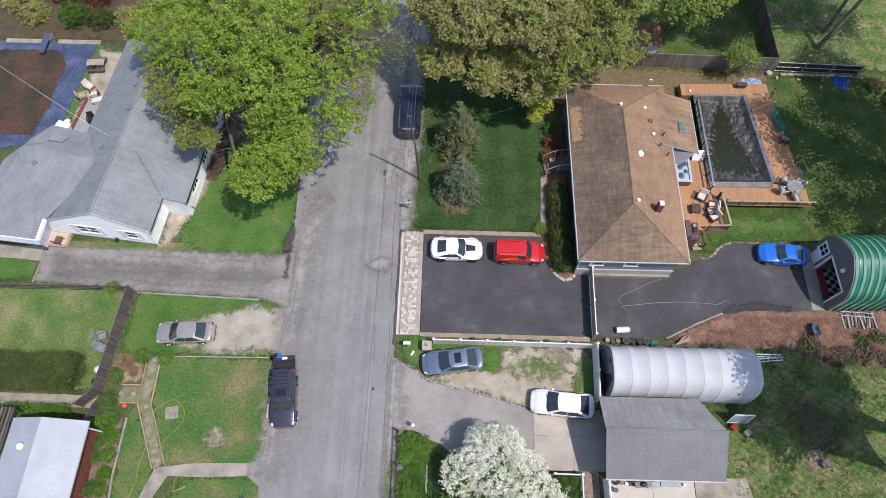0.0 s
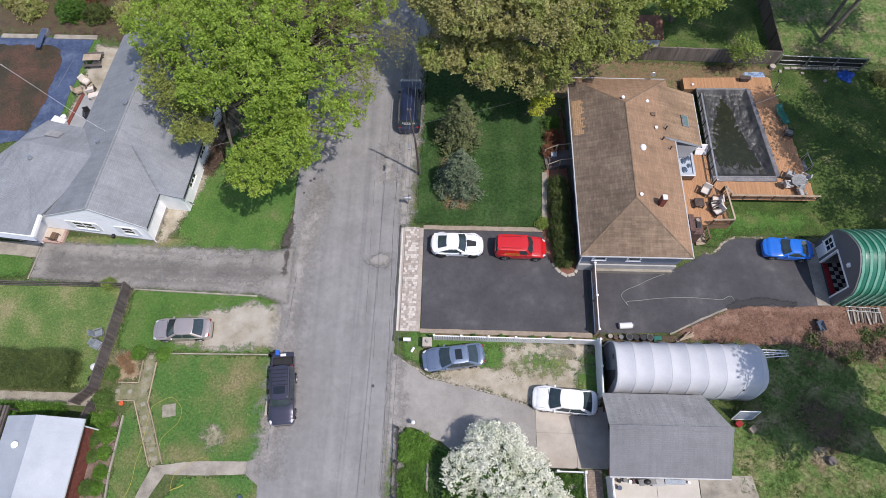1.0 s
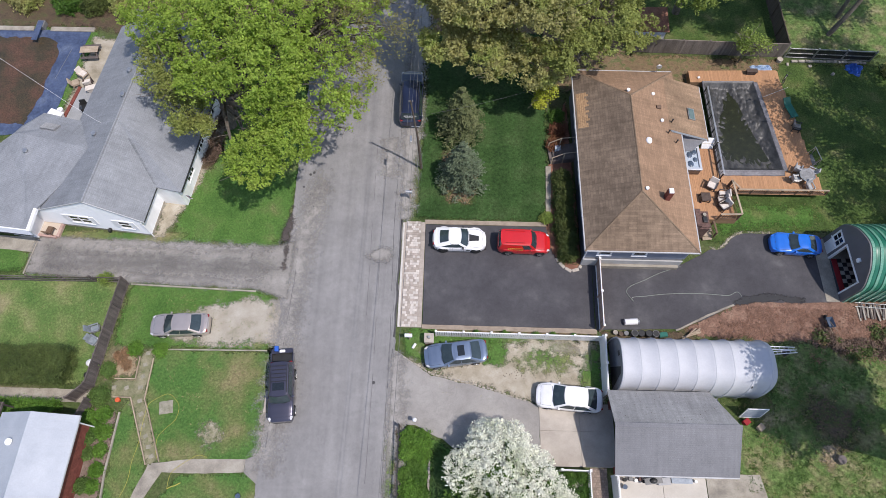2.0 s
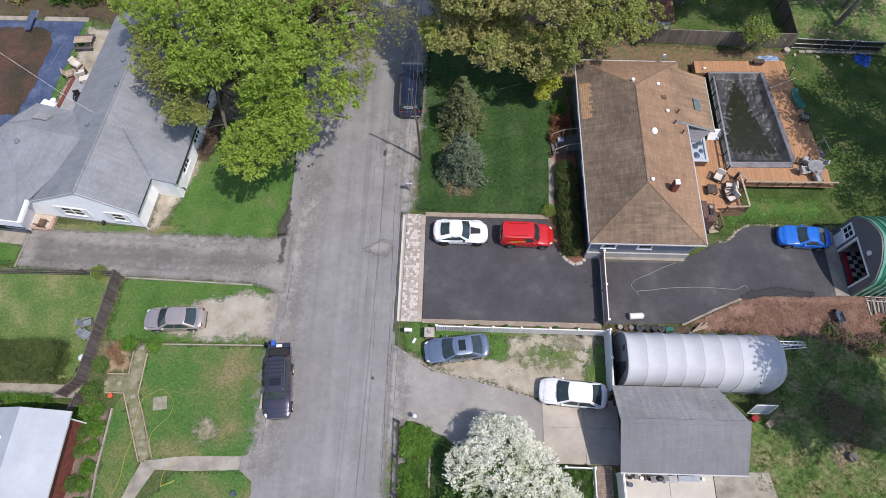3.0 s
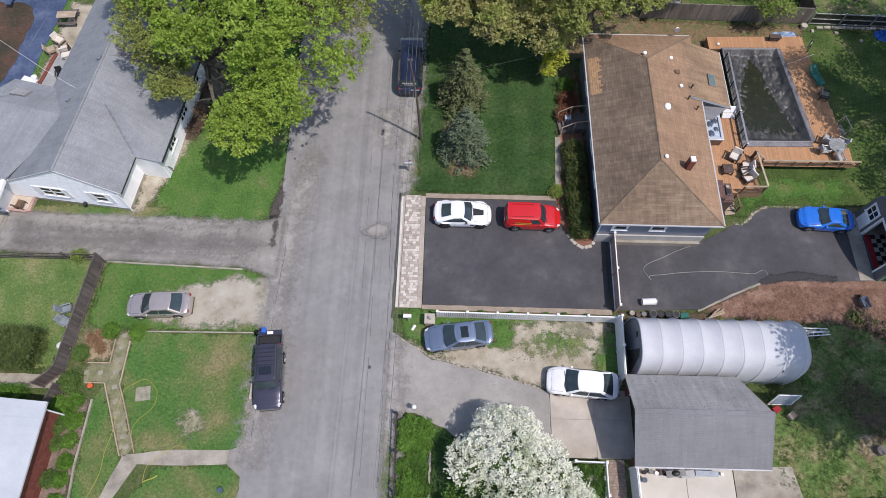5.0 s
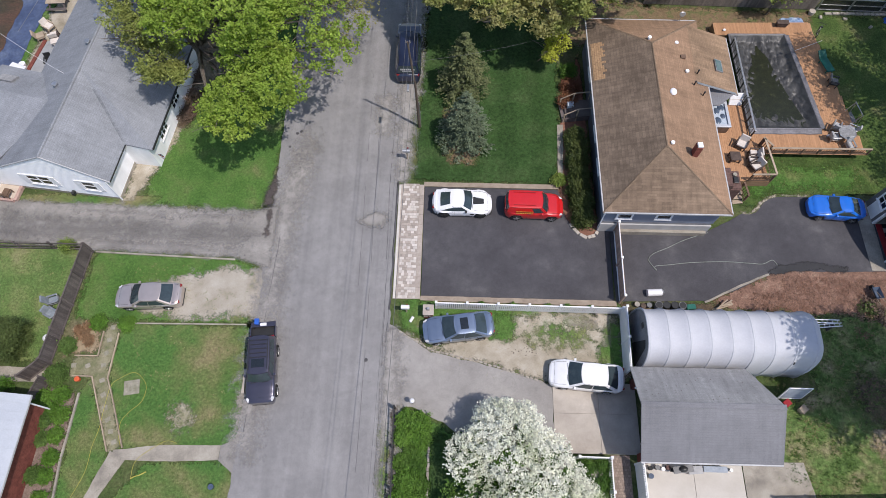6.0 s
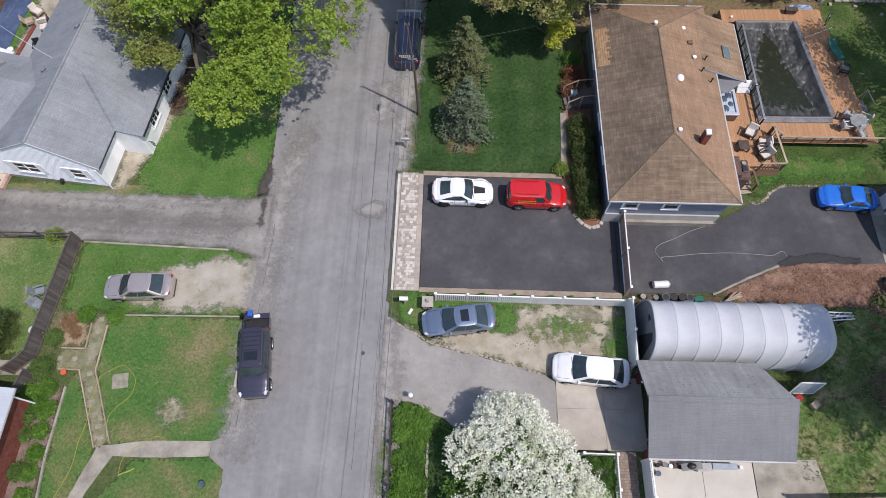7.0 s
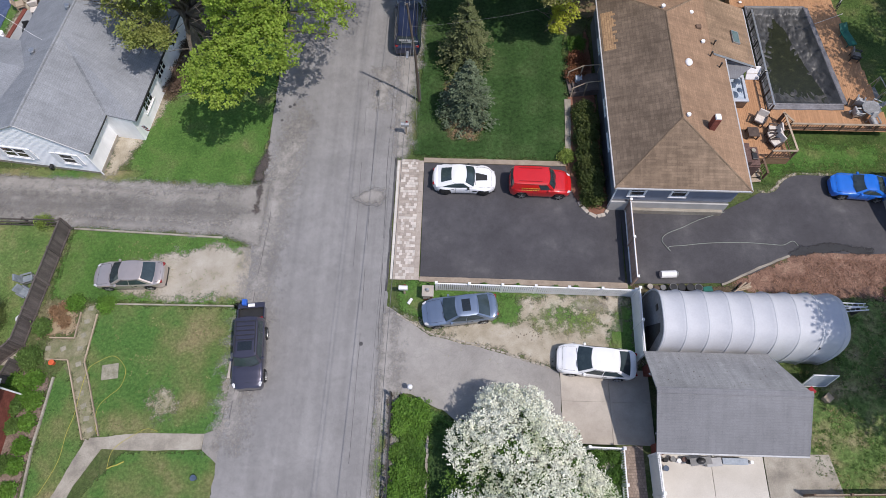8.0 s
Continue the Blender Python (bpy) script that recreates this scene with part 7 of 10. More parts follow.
broadleaf("leaning_maple", (-20.3, 31.6, 0), (-20.0, 31.0, 3.2), 0.2,
          [(-19.2, 29.6, 6.4, 1.9), (-20.8, 31.6, 7.6, 2.0), (-21.2, 33.6, 8.0, 2.0), (-18.2, 28.6, 6.2, 1.3)], 800, 14, 0.09, 0.14, L_MIXED, "smaller tree with thin olive spring leaf", seed=4, limb_count=22)
broadleaf("olive_oak", (3.5, 40.0, 0), (3.6, 39.6, 5.5), 0.4,
          [(0.6, 36.9, 6.7, 2.6), (4.0, 36.2, 6.0, 3.0), (7.4, 35.7, 5.6, 2.5), (2.2, 38.8, 10.2, 4.0), (7.2, 38.0, 10.0, 3.6), (-0.2, 39.6, 9.6, 2.6), (4.2, 43.5, 10.4, 4.2), (-0.6, 43.6, 9.5, 3.0)],
          6600, 15, 0.105, 0.135, L_OLIVE, "broad oak in brownish-olive young leaf", seed=5, limb_count=50)
broadleaf("green_oak", (11.8, 40.2, 0), (11.6, 39.8, 5.0), 0.33,
          [(10.0, 35.6, 7.4, 2.4), (12.6, 37.4, 7.8, 2.8), (9.4, 39.4, 9.0, 3.0), (13.6, 41.6, 9.0, 3.2), (15.6, 38.6, 6.6, 2.0), (10.6, 44.0, 9.2, 3.4)],
          3200, 15, 0.105, 0.135, L_MIXED, "oak in light green young leaf behind the house", seed=6, limb_count=36)
broadleaf("yellow_sapling", (9.1, 36.2, 0), (9.0, 36.0, 1.2), 0.06, [(8.9, 35.6, 2.4, 1.0, 0.8), (8.4, 34.9, 1.8, 0.7, 0.8)], 190, 14, 0.09, 0.14, L_YELLOW, "small yellow-green sapling at the house corner", seed=7, limb_count=10)
broadleaf("corner_tree", (22.0, 47.0, 0), (21.8, 46.6, 5), 0.3, [(17.4, 42.6, 7.6, 2.2), (20.4, 41.8, 8.0, 2.6), (22.8, 44.0, 8.4, 3.0), (18.6, 46.2, 8.6, 3.2), (25.2, 44.8, 8.2, 2.0)],
          1700, 15, 0.11, 0.15, L_GREEN, "tree in light green leaf beyond the fence", seed=8, limb_count=30)
broadleaf("fence_sapling", (26.9, 41.1, 0), (26.9, 41.0, 1.6), 0.06, [(27.0, 40.9, 2.6, 1.0, 0.8), (28.4, 41.2, 2.2, 0.6, 0.8)], 60, 26, 0.1, 0.28, L_GREEN, "young tree against the board fence", seed=9, limb_count=12)
broadleaf("flowering_dogwood", (5.0, 3.0, 0), (5.0, 3.0, 1.3), 0.16,
          [(4.4, 5.9, 3.0, 2.4, 0.62), (2.5, 5.0, 2.3, 1.8, 0.7), (6.5, 5.2, 2.2, 1.6, 0.7), (5.2, 2.4, 2.9, 2.5, 0.6), (2.2, 1.2, 2.1, 1.9, 0.7), (7.9, 2.4, 1.8, 1.6, 0.7), (8.9, 3.0, 1.3, 1.1, 0.7), (7.7, 4.0, 1.7, 1.3, 0.7), (8.5, 1.2, 1.6, 1.4, 0.7), (6.6, 0.2, 2.3, 2.0, 0.7), (3.5, 7.2, 2.2, 1.2, 0.7), (5.2, 7.1, 2.3, 1.2, 0.7), (4.0, -0.8, 2.3, 2.0, 0.7)],
          12800, 5, 0.06, 0.07, L_BLOSSOM, "round flowering tree covered in white blossom", seed=10, limb_count=70, grain=2.4, least=0.0, twig=0.4)


# green leaf under the blossom
for ob in [o for o in bpy.data.objects if o.name.startswith("flowering_dogwood")]:
    inner = in_blobs([(4.5, 4.8, 2.2, 2.2, 0.6), (5.2, 1.8, 2.4, 2.3, 0.6), (2.4, 3.0, 1.7, 1.7, 0.6), (7.2, 3.0, 1.6, 1.5, 0.6), (4.4, -0.6, 1.9, 1.8, 0.6), (4.4, 5.6, 2.5, 2.1, 0.6), (6.4, 4.8, 1.9, 1.4, 0.6), (2.4, 4.8, 1.9, 1.5, 0.6)], 1500, 31, 0.3)
    v, f = leaf_mesh(inner - np.array((5.0, 3.0, 0.0)), 0.08, 0.2, 14, seed=31)
    raw("leaves", v, f, L_SHRUB, ob, "young green leaves")


def bare_tree(name, base, top, r0, blobs, seed, leaf, tufts=260, label="tall tree with sparse early-spring leaf"):
    return broadleaf(name, base, top, r0, blobs, tufts, 16, 0.12, 0.45, leaf, label, seed=seed, limb_count=46)


bare_tree("sparse_tree", (36.6, 7.4, 0), (35.6, 7.8, 6), 0.28, [(27.6, 9.4, 13.2, 1.9), (28.6, 8.4, 14.2, 1.8)], 21, L_TWIG, 260)
broadleaf("shade_tree", (34.5, 5.0, 0), (34.2, 5.2, 7), 0.34, [(31.5, 6.0, 13, 2.8, 0.6, 1.5), (32.6, 9.0, 13, 2.6, 0.6, 1.3), (30.4, 8.4, 12, 2.0, 0.6, 1.6), (34.2, 8.2, 13, 2.6, 0.6, 1.5), (33.0, 6.6, 12.5, 2.0, 0.6, 1.2), (29.8, 6.9, 13, 1.9, 0.6, 1.4), (35.5, 7, 14, 3, 0.6, 0.12)], 3300, 16, 0.14, 0.32, L_GREEN, "tall leafy tree shading the rough lawn", seed=22, limb_count=50)
bare_tree("sparse_tree", (39.6, 31.2, 0), (38.6, 31.2, 7), 0.3, [(35.2, 30.4, 12.2, 1.9), (34.8, 33.0, 12.6, 1.7), (37.6, 31.5, 13.5, 2.2), (36.5, 28.0, 12.5, 1.8)], 28, L_GREEN, 400)
bare_tree("sparse_tree", (43.0, 27.0, 0), (42.8, 27.2, 7), 0.34, [(41.2, 26.0, 12.0, 3.2), (44.5, 27.4, 14.0, 3.4), (43.5, 31.0, 13, 3.4, 0.6, 0.6), (40.6, 29.6, 11.5, 2.4, 0.6, 0.6), (40.0, 22.6, 12.5, 2.6), (43.0, 22.4, 12.5, 2.4)], 24, L_GREEN, 640)
bare_tree("sparse_tree", (42.0, 35.0, 0), (42.0, 35.0, 7), 0.34, [(40.6, 33.6, 12.0, 3.0), (43.5, 35.4, 14.0, 3.4), (42.0, 38.4, 13, 3.2), (45.6, 32.6, 11.5, 3.0)], 25, L_GREEN, 820)
bare_tree("leaning_trunk_tree", (37.3, 46.8, 0), (38.6, 49.4, 8), 0.16, [(39.5, 49.0, 12.0, 2.2), (38.0, 50.5, 13.0, 2.4)], 29, L_GREEN, 160, "slender leaning tree with a bare trunk")
bare_tree("leaning_trunk_tree", (36.0, 44.6, 0), (38.2, 46.4, 8), 0.2, [(40.5, 46.0, 13.0, 3.0), (42.0, 49.0, 14.0, 3.4), (38.5, 50.0, 13, 3.2), (43.6, 45.0, 12, 2.6), (34.4, 45.4, 12, 2.4, 0.6, 1.6), (31.4, 43.6, 12, 2.4, 0.6, 1.8), (33.2, 48.2, 12, 2.6, 0.6, 1.6), (29.0, 45.6, 12, 2.6, 0.6, 1.8), (29.6, 49.0, 12, 2.6, 0.6, 1.6)], 26, L_GREEN, 2600, "leaning tree with a pale bare trunk")
broadleaf("budding_tree", (-13.6, 38.5, 0), (-12.4, 37.6, 6.0), 0.22, [(-6.4, 31.0, 9.6, 2.8), (-5.0, 34.6, 9.6, 3.0), (-7.5, 37.5, 10.0, 3.0), (-5.6, 39.8, 9.6, 2.6)], 420, 16, 0.07, 0.42, L_TWIG, "slender tree in bud with bare grey twigs over the street", seed=33, limb_count=110)
bare_tree("woodland_tree", (-30.0, 50.5, 0), (-30.0, 50.5, 6), 0.3, [(-31.5, 48.5, 9.0, 3.0), (-28.5, 50.5, 10.0, 3.2), (-34.0, 51.4, 9.4, 3.0)], 27, L_OLIVE, 420, "woodland tree with sparse olive leaf")


def conifer(name, base, height, radius, material, label, tiers, seed):
    root = thing(name, pose(*base), label, "conifer")
    rr = random.Random(seed)
    part("trunk", tube(bmesh.new(), (0, 0, -0.05), (0, 0, height * 0.96), 0.14, 0.02, 8), BARK, root)
    verts, faces = [], []
    r = np.random.default_rng(seed)
    total = 0
    for t in range(tiers):
        f = t / (tiers - 1)
        z = 0.3 + (height - 0.35) * f
        rad = radius * (1 - f) ** 0.85 + 0.06
        n = max(4, int(4 + 8 * (1 - f)))
        for k in range(n):
            a = 2 * math.pi * (k + rr.random() * 0.8) / n + t * 1.3
            ln = rad * rr.uniform(0.72, 1.12)
            d = np.array([math.cos(a), math.sin(a), 0.0])
            side = np.array([-d[1], d[0], 0.0])
            # needle pads along the branch, the outer ones largest
            for u, w in ((0.38, 0.16), (0.66, 0.2), (0.93, 0.24)):
                if u * ln < 0.15 and u < 0.9:
                    continue
                m = 30
                w = w * min(1.0, 0.45 + rad * 0.4)
                c = d * (u * ln) + d * (r.normal(size=m) * w * 0.75)[:, None] + side * (r.normal(size=m) * w * 0.85)[:, None]
                rel = np.linalg.norm(c[:, :2] - d[:2] * u * ln, axis=1)
                c[:, 2] = z - 0.22 * ln * u + 0.05 - rel ** 2 * 0.5 + r.normal(size=m) * 0.035 + rr.uniform(-0.08, 0.08) * 0
                ang = r.normal(size=m) * 0.8
                ax = d * np.cos(ang)[:, None] + side * np.sin(ang)[:, None]
                ax[:, 2] = r.normal(size=m) * 0.25 - 0.1
                sd = np.cross(ax, np.array([0, 0, 1.0]) + r.normal(size=(m, 3)) * 0.35)
                sd /= np.linalg.norm(sd, axis=1, keepdims=True)
                s = r.uniform(0.06, 0.13, size=(m, 1))
                verts.append(np.stack([c - ax * s, c + sd * s * 0.5, c + ax * s, c - sd * s * 0.5], axis=1).reshape(-1, 3))
                i = np.arange(m)[:, None] * 4 + total
                total += m * 4
                faces.append(np.concatenate([i + [0, 1, 2], i + [0, 2, 3]], axis=0))
    raw("foliage", np.concatenate(verts), np.concatenate(faces), material, root)
    return root


conifer("blue_spruce", (1.7, 27.95, 0.03), 5.4, 2.2, L_SPRUCE, "pale blue-green spruce on the front lawn", 13, 1)
conifer("dark_spruce", (1.6, 32.6, 0.03), 6.0, 2.35, L_PINE, "dark green conifer on the front lawn", 13, 2)


def shrub(name, x, y, z, rx, ry, rz, material, label, seed, tufts=90, per=22, size=0.07, category="shrub", turn=0.0, boxy=0.0):
    root = thing(name, pose(x, y, z, 0, 0, turn), label, category)
    r = np.random.default_rng(seed)
    d = r.normal(size=(tufts, 3))
    d /= np.linalg.norm(d, axis=1, keepdims=True)
    if boxy:
        d = r.uniform(-1, 1, size=(tufts, 3))
        d[np.arange(tufts), r.choice(3, tufts, p=(0.1, 0.25, 0.65))] = r.choice((-1.0, 1.0), tufts)
    d[:, 2] = np.abs(d[:, 2])
    rho = 0.55 + 0.45 * r.random((tufts, 1))
    c = d * rho * np.array([rx, ry, rz]) + np.array([0, 0, 0.1])
    bm = bmesh.new()
    for k in range(9):
        q = Vector(c[k]) * 0.8
        pipe(bm, [(q.x * 0.1, q.y * 0.1, -0.05), (q.x * 0.5, q.y * 0.5, q.z * 0.6), tuple(q)], [0.03, 0.02, 0.008], 4)
    part("stems", bm, BARK, root)
    v, f = leaf_mesh(c, size, min(0.13, 0.2 * rx), per, flat=0.8, seed=seed)
    raw("foliage", v, f, material, root)
    return root


# the hedge along the brown house, plant by plant, and rusty shrubs beyond the steps
for i in range(7):
    y = 21.3 + i * 1.12
    shrub("hedge_shrub", 9.98 + (0.12 if i < 1 else 0.06 * (i % 2)), y, 0.06, 0.76 + 0.05 * (i % 3), 0.72, 1.35 + 0.14 * (i * 2 % 3), L_HEDGE, "dense dark green clipped hedge shrub", 40 + i, 190, 26, 0.06)
for i, (x, y, r, mat, lab) in enumerate(((9.6, 31.4, 0.75, L_RUST, "rusty red-brown shrub in the house bed"), (9.9, 32.9, 0.7, L_RUST, "rusty red-brown shrub in the house bed"), (9.9, 34.4, 0.7, L_SHRUB, "dark green shrub in the house bed"),
                                         (8.6, 24.5, 0.5, L_GREEN, "pale green weed by the kerb"))):
    shrub("house_shrub", x, y, 0.05, r, r, r * 1.1, mat, lab, 60 + i, 80, 22, 0.06)
# south-west garden
for i, (x, y, r, mat) in enumerate(((-22.03, 13.0, 0.62, L_BRIGHT), (-20.2, 13.0, 0.6, L_BRIGHT), (-23.6, 11.45, 0.62, L_SHRUB), (-23.8, 9.5, 0.82, L_SHRUB), (-24.3, 8.0, 0.7, L_BRIGHT), (-23.2, 8.3, 0.62, L_BRIGHT), (-22.85, 7.1, 0.6, L_BRIGHT), (-23.95, 6.7, 0.75, L_SHRUB),
                                    (-22.85, 5.9, 0.55, L_BRIGHT), (-23.7, 5.6, 0.5, L_SHRUB), (-22.8, 4.6, 0.55, L_BRIGHT), (-22.85, 3.55, 0.55, L_BRIGHT), (-23.5, 3.6, 0.6, L_SHRUB), (-22.85, 2.3, 0.55, L_BRIGHT), (-23.0, 0.9, 0.5, L_BRIGHT), (-23.6, 7.4, 0.5, L_BRIGHT))):
    r *= 0.8
    shrub("garden_shrub", x, y, 0.03, r, r, r * (0.95 if mat is L_SHRUB else 0.6), L_CLIP if mat is L_SHRUB else mat, "round clipped mid-green garden shrub" if mat is L_SHRUB else "bright green leafy perennial clump", 80 + i, 110, 24, 0.055)
shrub("long_hedge", -30.2, 11.5, 0.03, 4.2, 1.25, 1.6, L_OLDHEDGE, "long clipped olive-green hedge", 101, 3200, 24, 0.055, "hedge", 0, 0.65)
shrub("low_hedge", -28.6, 8.55, 0.03, 2.4, 0.55, 0.9, L_BRIGHT, "low bright green hedge behind the brick house", 102, 420, 22, 0.055, "hedge", 0, 0.6)
for i, (x, y, r) in enumerate(((-22.9, 12.2, 0.4), (-22.4, 11.8, 0.35), (-22.7, 12.75, 0.35), (-23.2, 12.5, 0.3))):
    shrub("dead_fern", x, y, 0.03, r, r, r * 0.25, L_FERN, "low orange-brown dead fern clump", 240 + i, 34, 16, 0.055)
shrub("fence_weed", -25.5, 18.35, 0.03, 0.55, 0.5, 1.0, L_GREEN, "pale green climbing weed on the fence corner", 171, 60, 18, 0.05)
# dry vines and dead growth beside the white house
for i, (x, y, r) in enumerate(((-19.6, 29.6, 0.7), (-19.2, 31.2, 0.8), (-18.9, 33.2, 0.9), (-19.4, 35.0, 0.9), (-19.0, 30.3, 0.5))):
    shrub("dead_vine", x, y, 0.03, r, r, r * 0.7, L_DEAD, "tangle of dry brown vines by the wall", 180 + i, 50, 18, 0.05)
# street hedge by the flowering tree
for i, (x, y, r) in enumerate(((-1.6, 7.3, 0.6), (-0.85, 7.0, 0.75), (-0.75, 6.2, 0.55), (-1.7, 6.3, 0.55), (-1.2, 5.5, 0.5), (-1.75, 4.8, 0.5), (-0.9, 4.6, 0.5), (-1.5, 3.8, 0.65), (-0.75, 3.5, 0.55), (-1.7, 2.7, 0.6), (-0.9, 2.5, 0.65), (-1.4, 1.6, 0.6), (-0.8, 0.8, 0.6), (-1.7, 0.5, 0.6))):
    tall = i < 4 or i in (7, 9, 10)
    shrub("street_shrub", x, y, 0.03, r, r, r * (1.1 if tall else 0.35), L_BRIGHT if tall else L_SHRUB, "leafy green street-side shrub inside the fence" if tall else "low dark green ground cover inside the fence", 110 + i, 110, 22, 0.065)
for i, (x, y) in enumerate(((9.3, 4.8), (10.1, 4.9), (10.2, 4.0), (9.4, 3.8))):
    shrub("fence_shrub", x, y, 0.03, 0.5, 0.5, 0.6, L_SHRUB, "small green shrub inside the white fence", 120 + i, 60, 20, 0.05)
for i, (x, y) in enumerate(((5.1, 14.86), (7.4, 14.84), (8.7, 14.84), (10.2, 14.82), (3.0, 14.88))):
    shrub("border_weed", x, y, 0.04, 0.22, 0.16, 0.3, L_SHRUB, "small green weed behind the vinyl fence", 220 + i, 22, 16, 0.05)
# woodland edge northwest
for i, (x, y, r, mat) in enumerate(((-36, 46.4, 1.6, L_SHRUB), (-33.4, 46.0, 1.3, L_HEDGE), (-40, 46.5, 1.5, L_OLIVE), (-30.6, 46.2, 1.4, L_OLIVE), (-34.6, 49.0, 1.8, L_RUST), (-26.5, 46.0, 1.5, L_OLIVE), (-38.0, 49.6, 1.7, L_RUST), (-42, 48, 1.6, L_OLIVE),
                                    (40.6, 40.2, 0.8, L_OLIVE), (42.0, 38.4, 1.2, L_OLIVE))):
    shrub("woodland_shrub", x, y, 0.0, r, r, r * 0.9, mat, "loose leafy shrub at the woodland edge", 130 + i, 150, 22, 0.09)


# low scrub where the brush runs out into the lawn
for i in range(26):
    x, y = 28.6 + 0.34 * i + random.uniform(-0.3, 0.3), 14.6 + random.uniform(-1.0, 1.1) + 0.02 * i
    r = random.uniform(0.25, 0.6)
    shrub("scrub_clump", x, y, 0.0, r * 1.3, r, r * 0.45, L_OLDHEDGE if i % 3 == 1 else L_DEAD, "low ragged scrub and weeds beside the dry brush", 300 + i, 26, 14, 0.08)


# ---- tufts of grass over the lawns ----
def tufts(name, areas, material, label, seed, size=0.07, blades=5):
    """Small tufts of grass blades, thinned out by noise. areas: x0, x1, y0, y1, tufts to the square metre, noise level below which none grow."""
    r = np.random.default_rng(seed)
    out = []
    for x0, x1, y0, y1, dens, level in areas:
        n = int((x1 - x0) * (y1 - y0) * dens)
        p = np.column_stack([r.uniform(x0, x1, n), r.uniform(y0, y1, n)])
        keep = [noise.noise(Vector((x * 0.7, y * 0.7, seed))) + 0.5 * noise.noise(Vector((x * 2.6, y * 2.6, seed))) > level for x, y in p]
        out.append(p[np.array(keep, dtype=bool)])
    p = np.concatenate(out)
    c = np.repeat(np.column_stack([p, np.full(len(p), 0.02)]), blades, axis=0)
    n = len(c)
    c[:, :2] += r.normal(size=(n, 2)) * size * 0.6
    ang = r.uniform(0, 2 * math.pi, n)
    lean = np.column_stack([np.cos(ang), np.sin(ang), np.zeros(n)])
    side = np.column_stack([-np.sin(ang), np.cos(ang), np.zeros(n)])
    h = size * r.uniform(0.6, 1.5, (n, 1))
    tip = c + lean * h * 0.9 + np.array([0, 0, 1.0]) * h * 0.8
    verts = np.stack([c - side * size * 0.22, c + side * size * 0.22, tip], axis=1).reshape(-1, 3)
    faces = np.arange(n * 3).reshape(-1, 3)
    return tagged(raw(name, verts, faces, material), label, "grass", kind="stuff")


L_TUFT_G = leafy("green_grass_blade", [(0.3, (0.07, 0.14, 0.03)), (0.7, (0.13, 0.2, 0.05))], translucent=0.3)
L_TUFT_Y = leafy("dry_grass_blade", [(0.3, (0.2, 0.2, 0.08)), (0.7, (0.34, 0.3, 0.15))], translucent=0.3)
L_TUFT_D = leafy("dark_grass_blade", [(0.3, (0.035, 0.07, 0.022)), (0.7, (0.06, 0.1, 0.032))], translucent=0.3)
L_TUFT_B = leafy("dead_brush_blade", [(0.3, (0.26, 0.14, 0.095)), (0.7, (0.4, 0.26, 0.19))], translucent=0.2)
tufts("grass_tufts", [(-34, -24.6, 10.6, 18, 7, 0.0), (-20, -12.3, 5.6, 12.8, 8, -0.1), (-23.5, -12.2, 13.3, 17.6, 8, 0.0), (-21.5, -12.3, 22, 32, 6, -0.1), (-2.2, 12, 12.2, 14.9, 7, 0.12), (20.2, 34, 2, 14.2, 9, -0.05),
                      (23, 38, 24, 40, 7, -0.1), (19.5, 23, 23, 27, 8, -0.2), (-20, -12, 1, 4.3, 8, -0.1), (18, 40, 42.5, 50, 5, -0.1)], L_TUFT_G, "green grass tufts in the lawns", 1)
tufts("dry_tufts", [(-34, -24.6, 10.6, 18, 5, 0.1), (-20, -12.3, 5.6, 12.8, 4, 0.1), (-20.5, -12.2, 13.3, 17.4, 5, 0.0), (0, 12, 10, 14, 4, 0.15), (20.2, 34, 2, 14.2, 7, 0.0), (-31, -20, 21.6, 23.5, 5, 0.0), (23.6, 31, 24, 26.7, 6, 0.0), (12, 30, 37.5, 41.6, 5, 0.0)],
      L_TUFT_Y, "dry straw-coloured grass tufts", 2)
tufts("rough_tufts", [(21.5, 36, 1, 14.4, 14, 0.0)], L_TUFT_G, "coarse green tufts in the rough lawn", 6, size=0.13)
tufts("straw_tufts", [(21.5, 36, 1, 14.4, 7, 0.1)], L_TUFT_Y, "coarse straw tufts in the rough lawn", 7, size=0.12)
tufts("lawn_blades", [(-1.8, 8.6, 24.4, 40, 9, -0.2)], L_TUFT_D, "dark green blades of the mown lawn", 3)
tufts("dead_brush", [(21.2, 23.4, 15.0, 16.2, 60, -0.6), (23.4, 35, 14.9, 17.4, 60, -0.6), (27.5, 36, 13.2, 15.0, 30, -0.1)], L_TUFT_B, "dry reddish-brown brush stalks", 4, size=0.11)


# ---- fences and decks ----
def run_pose(x, y, tx, ty, z=0.0):
    """Local x along the run from (x, y) to (tx, ty), and its length."""
    d = Vector((tx - x, ty - y, 0))
    return pose(x, y, z, 0, 0, math.degrees(math.atan2(d.y, d.x))), d.length


def shared(name, parent, ob, m):
    """Another piece on the same mesh."""
    o = new(name, ob.data)
    o.parent = parent
    o.matrix_local = m
    return o


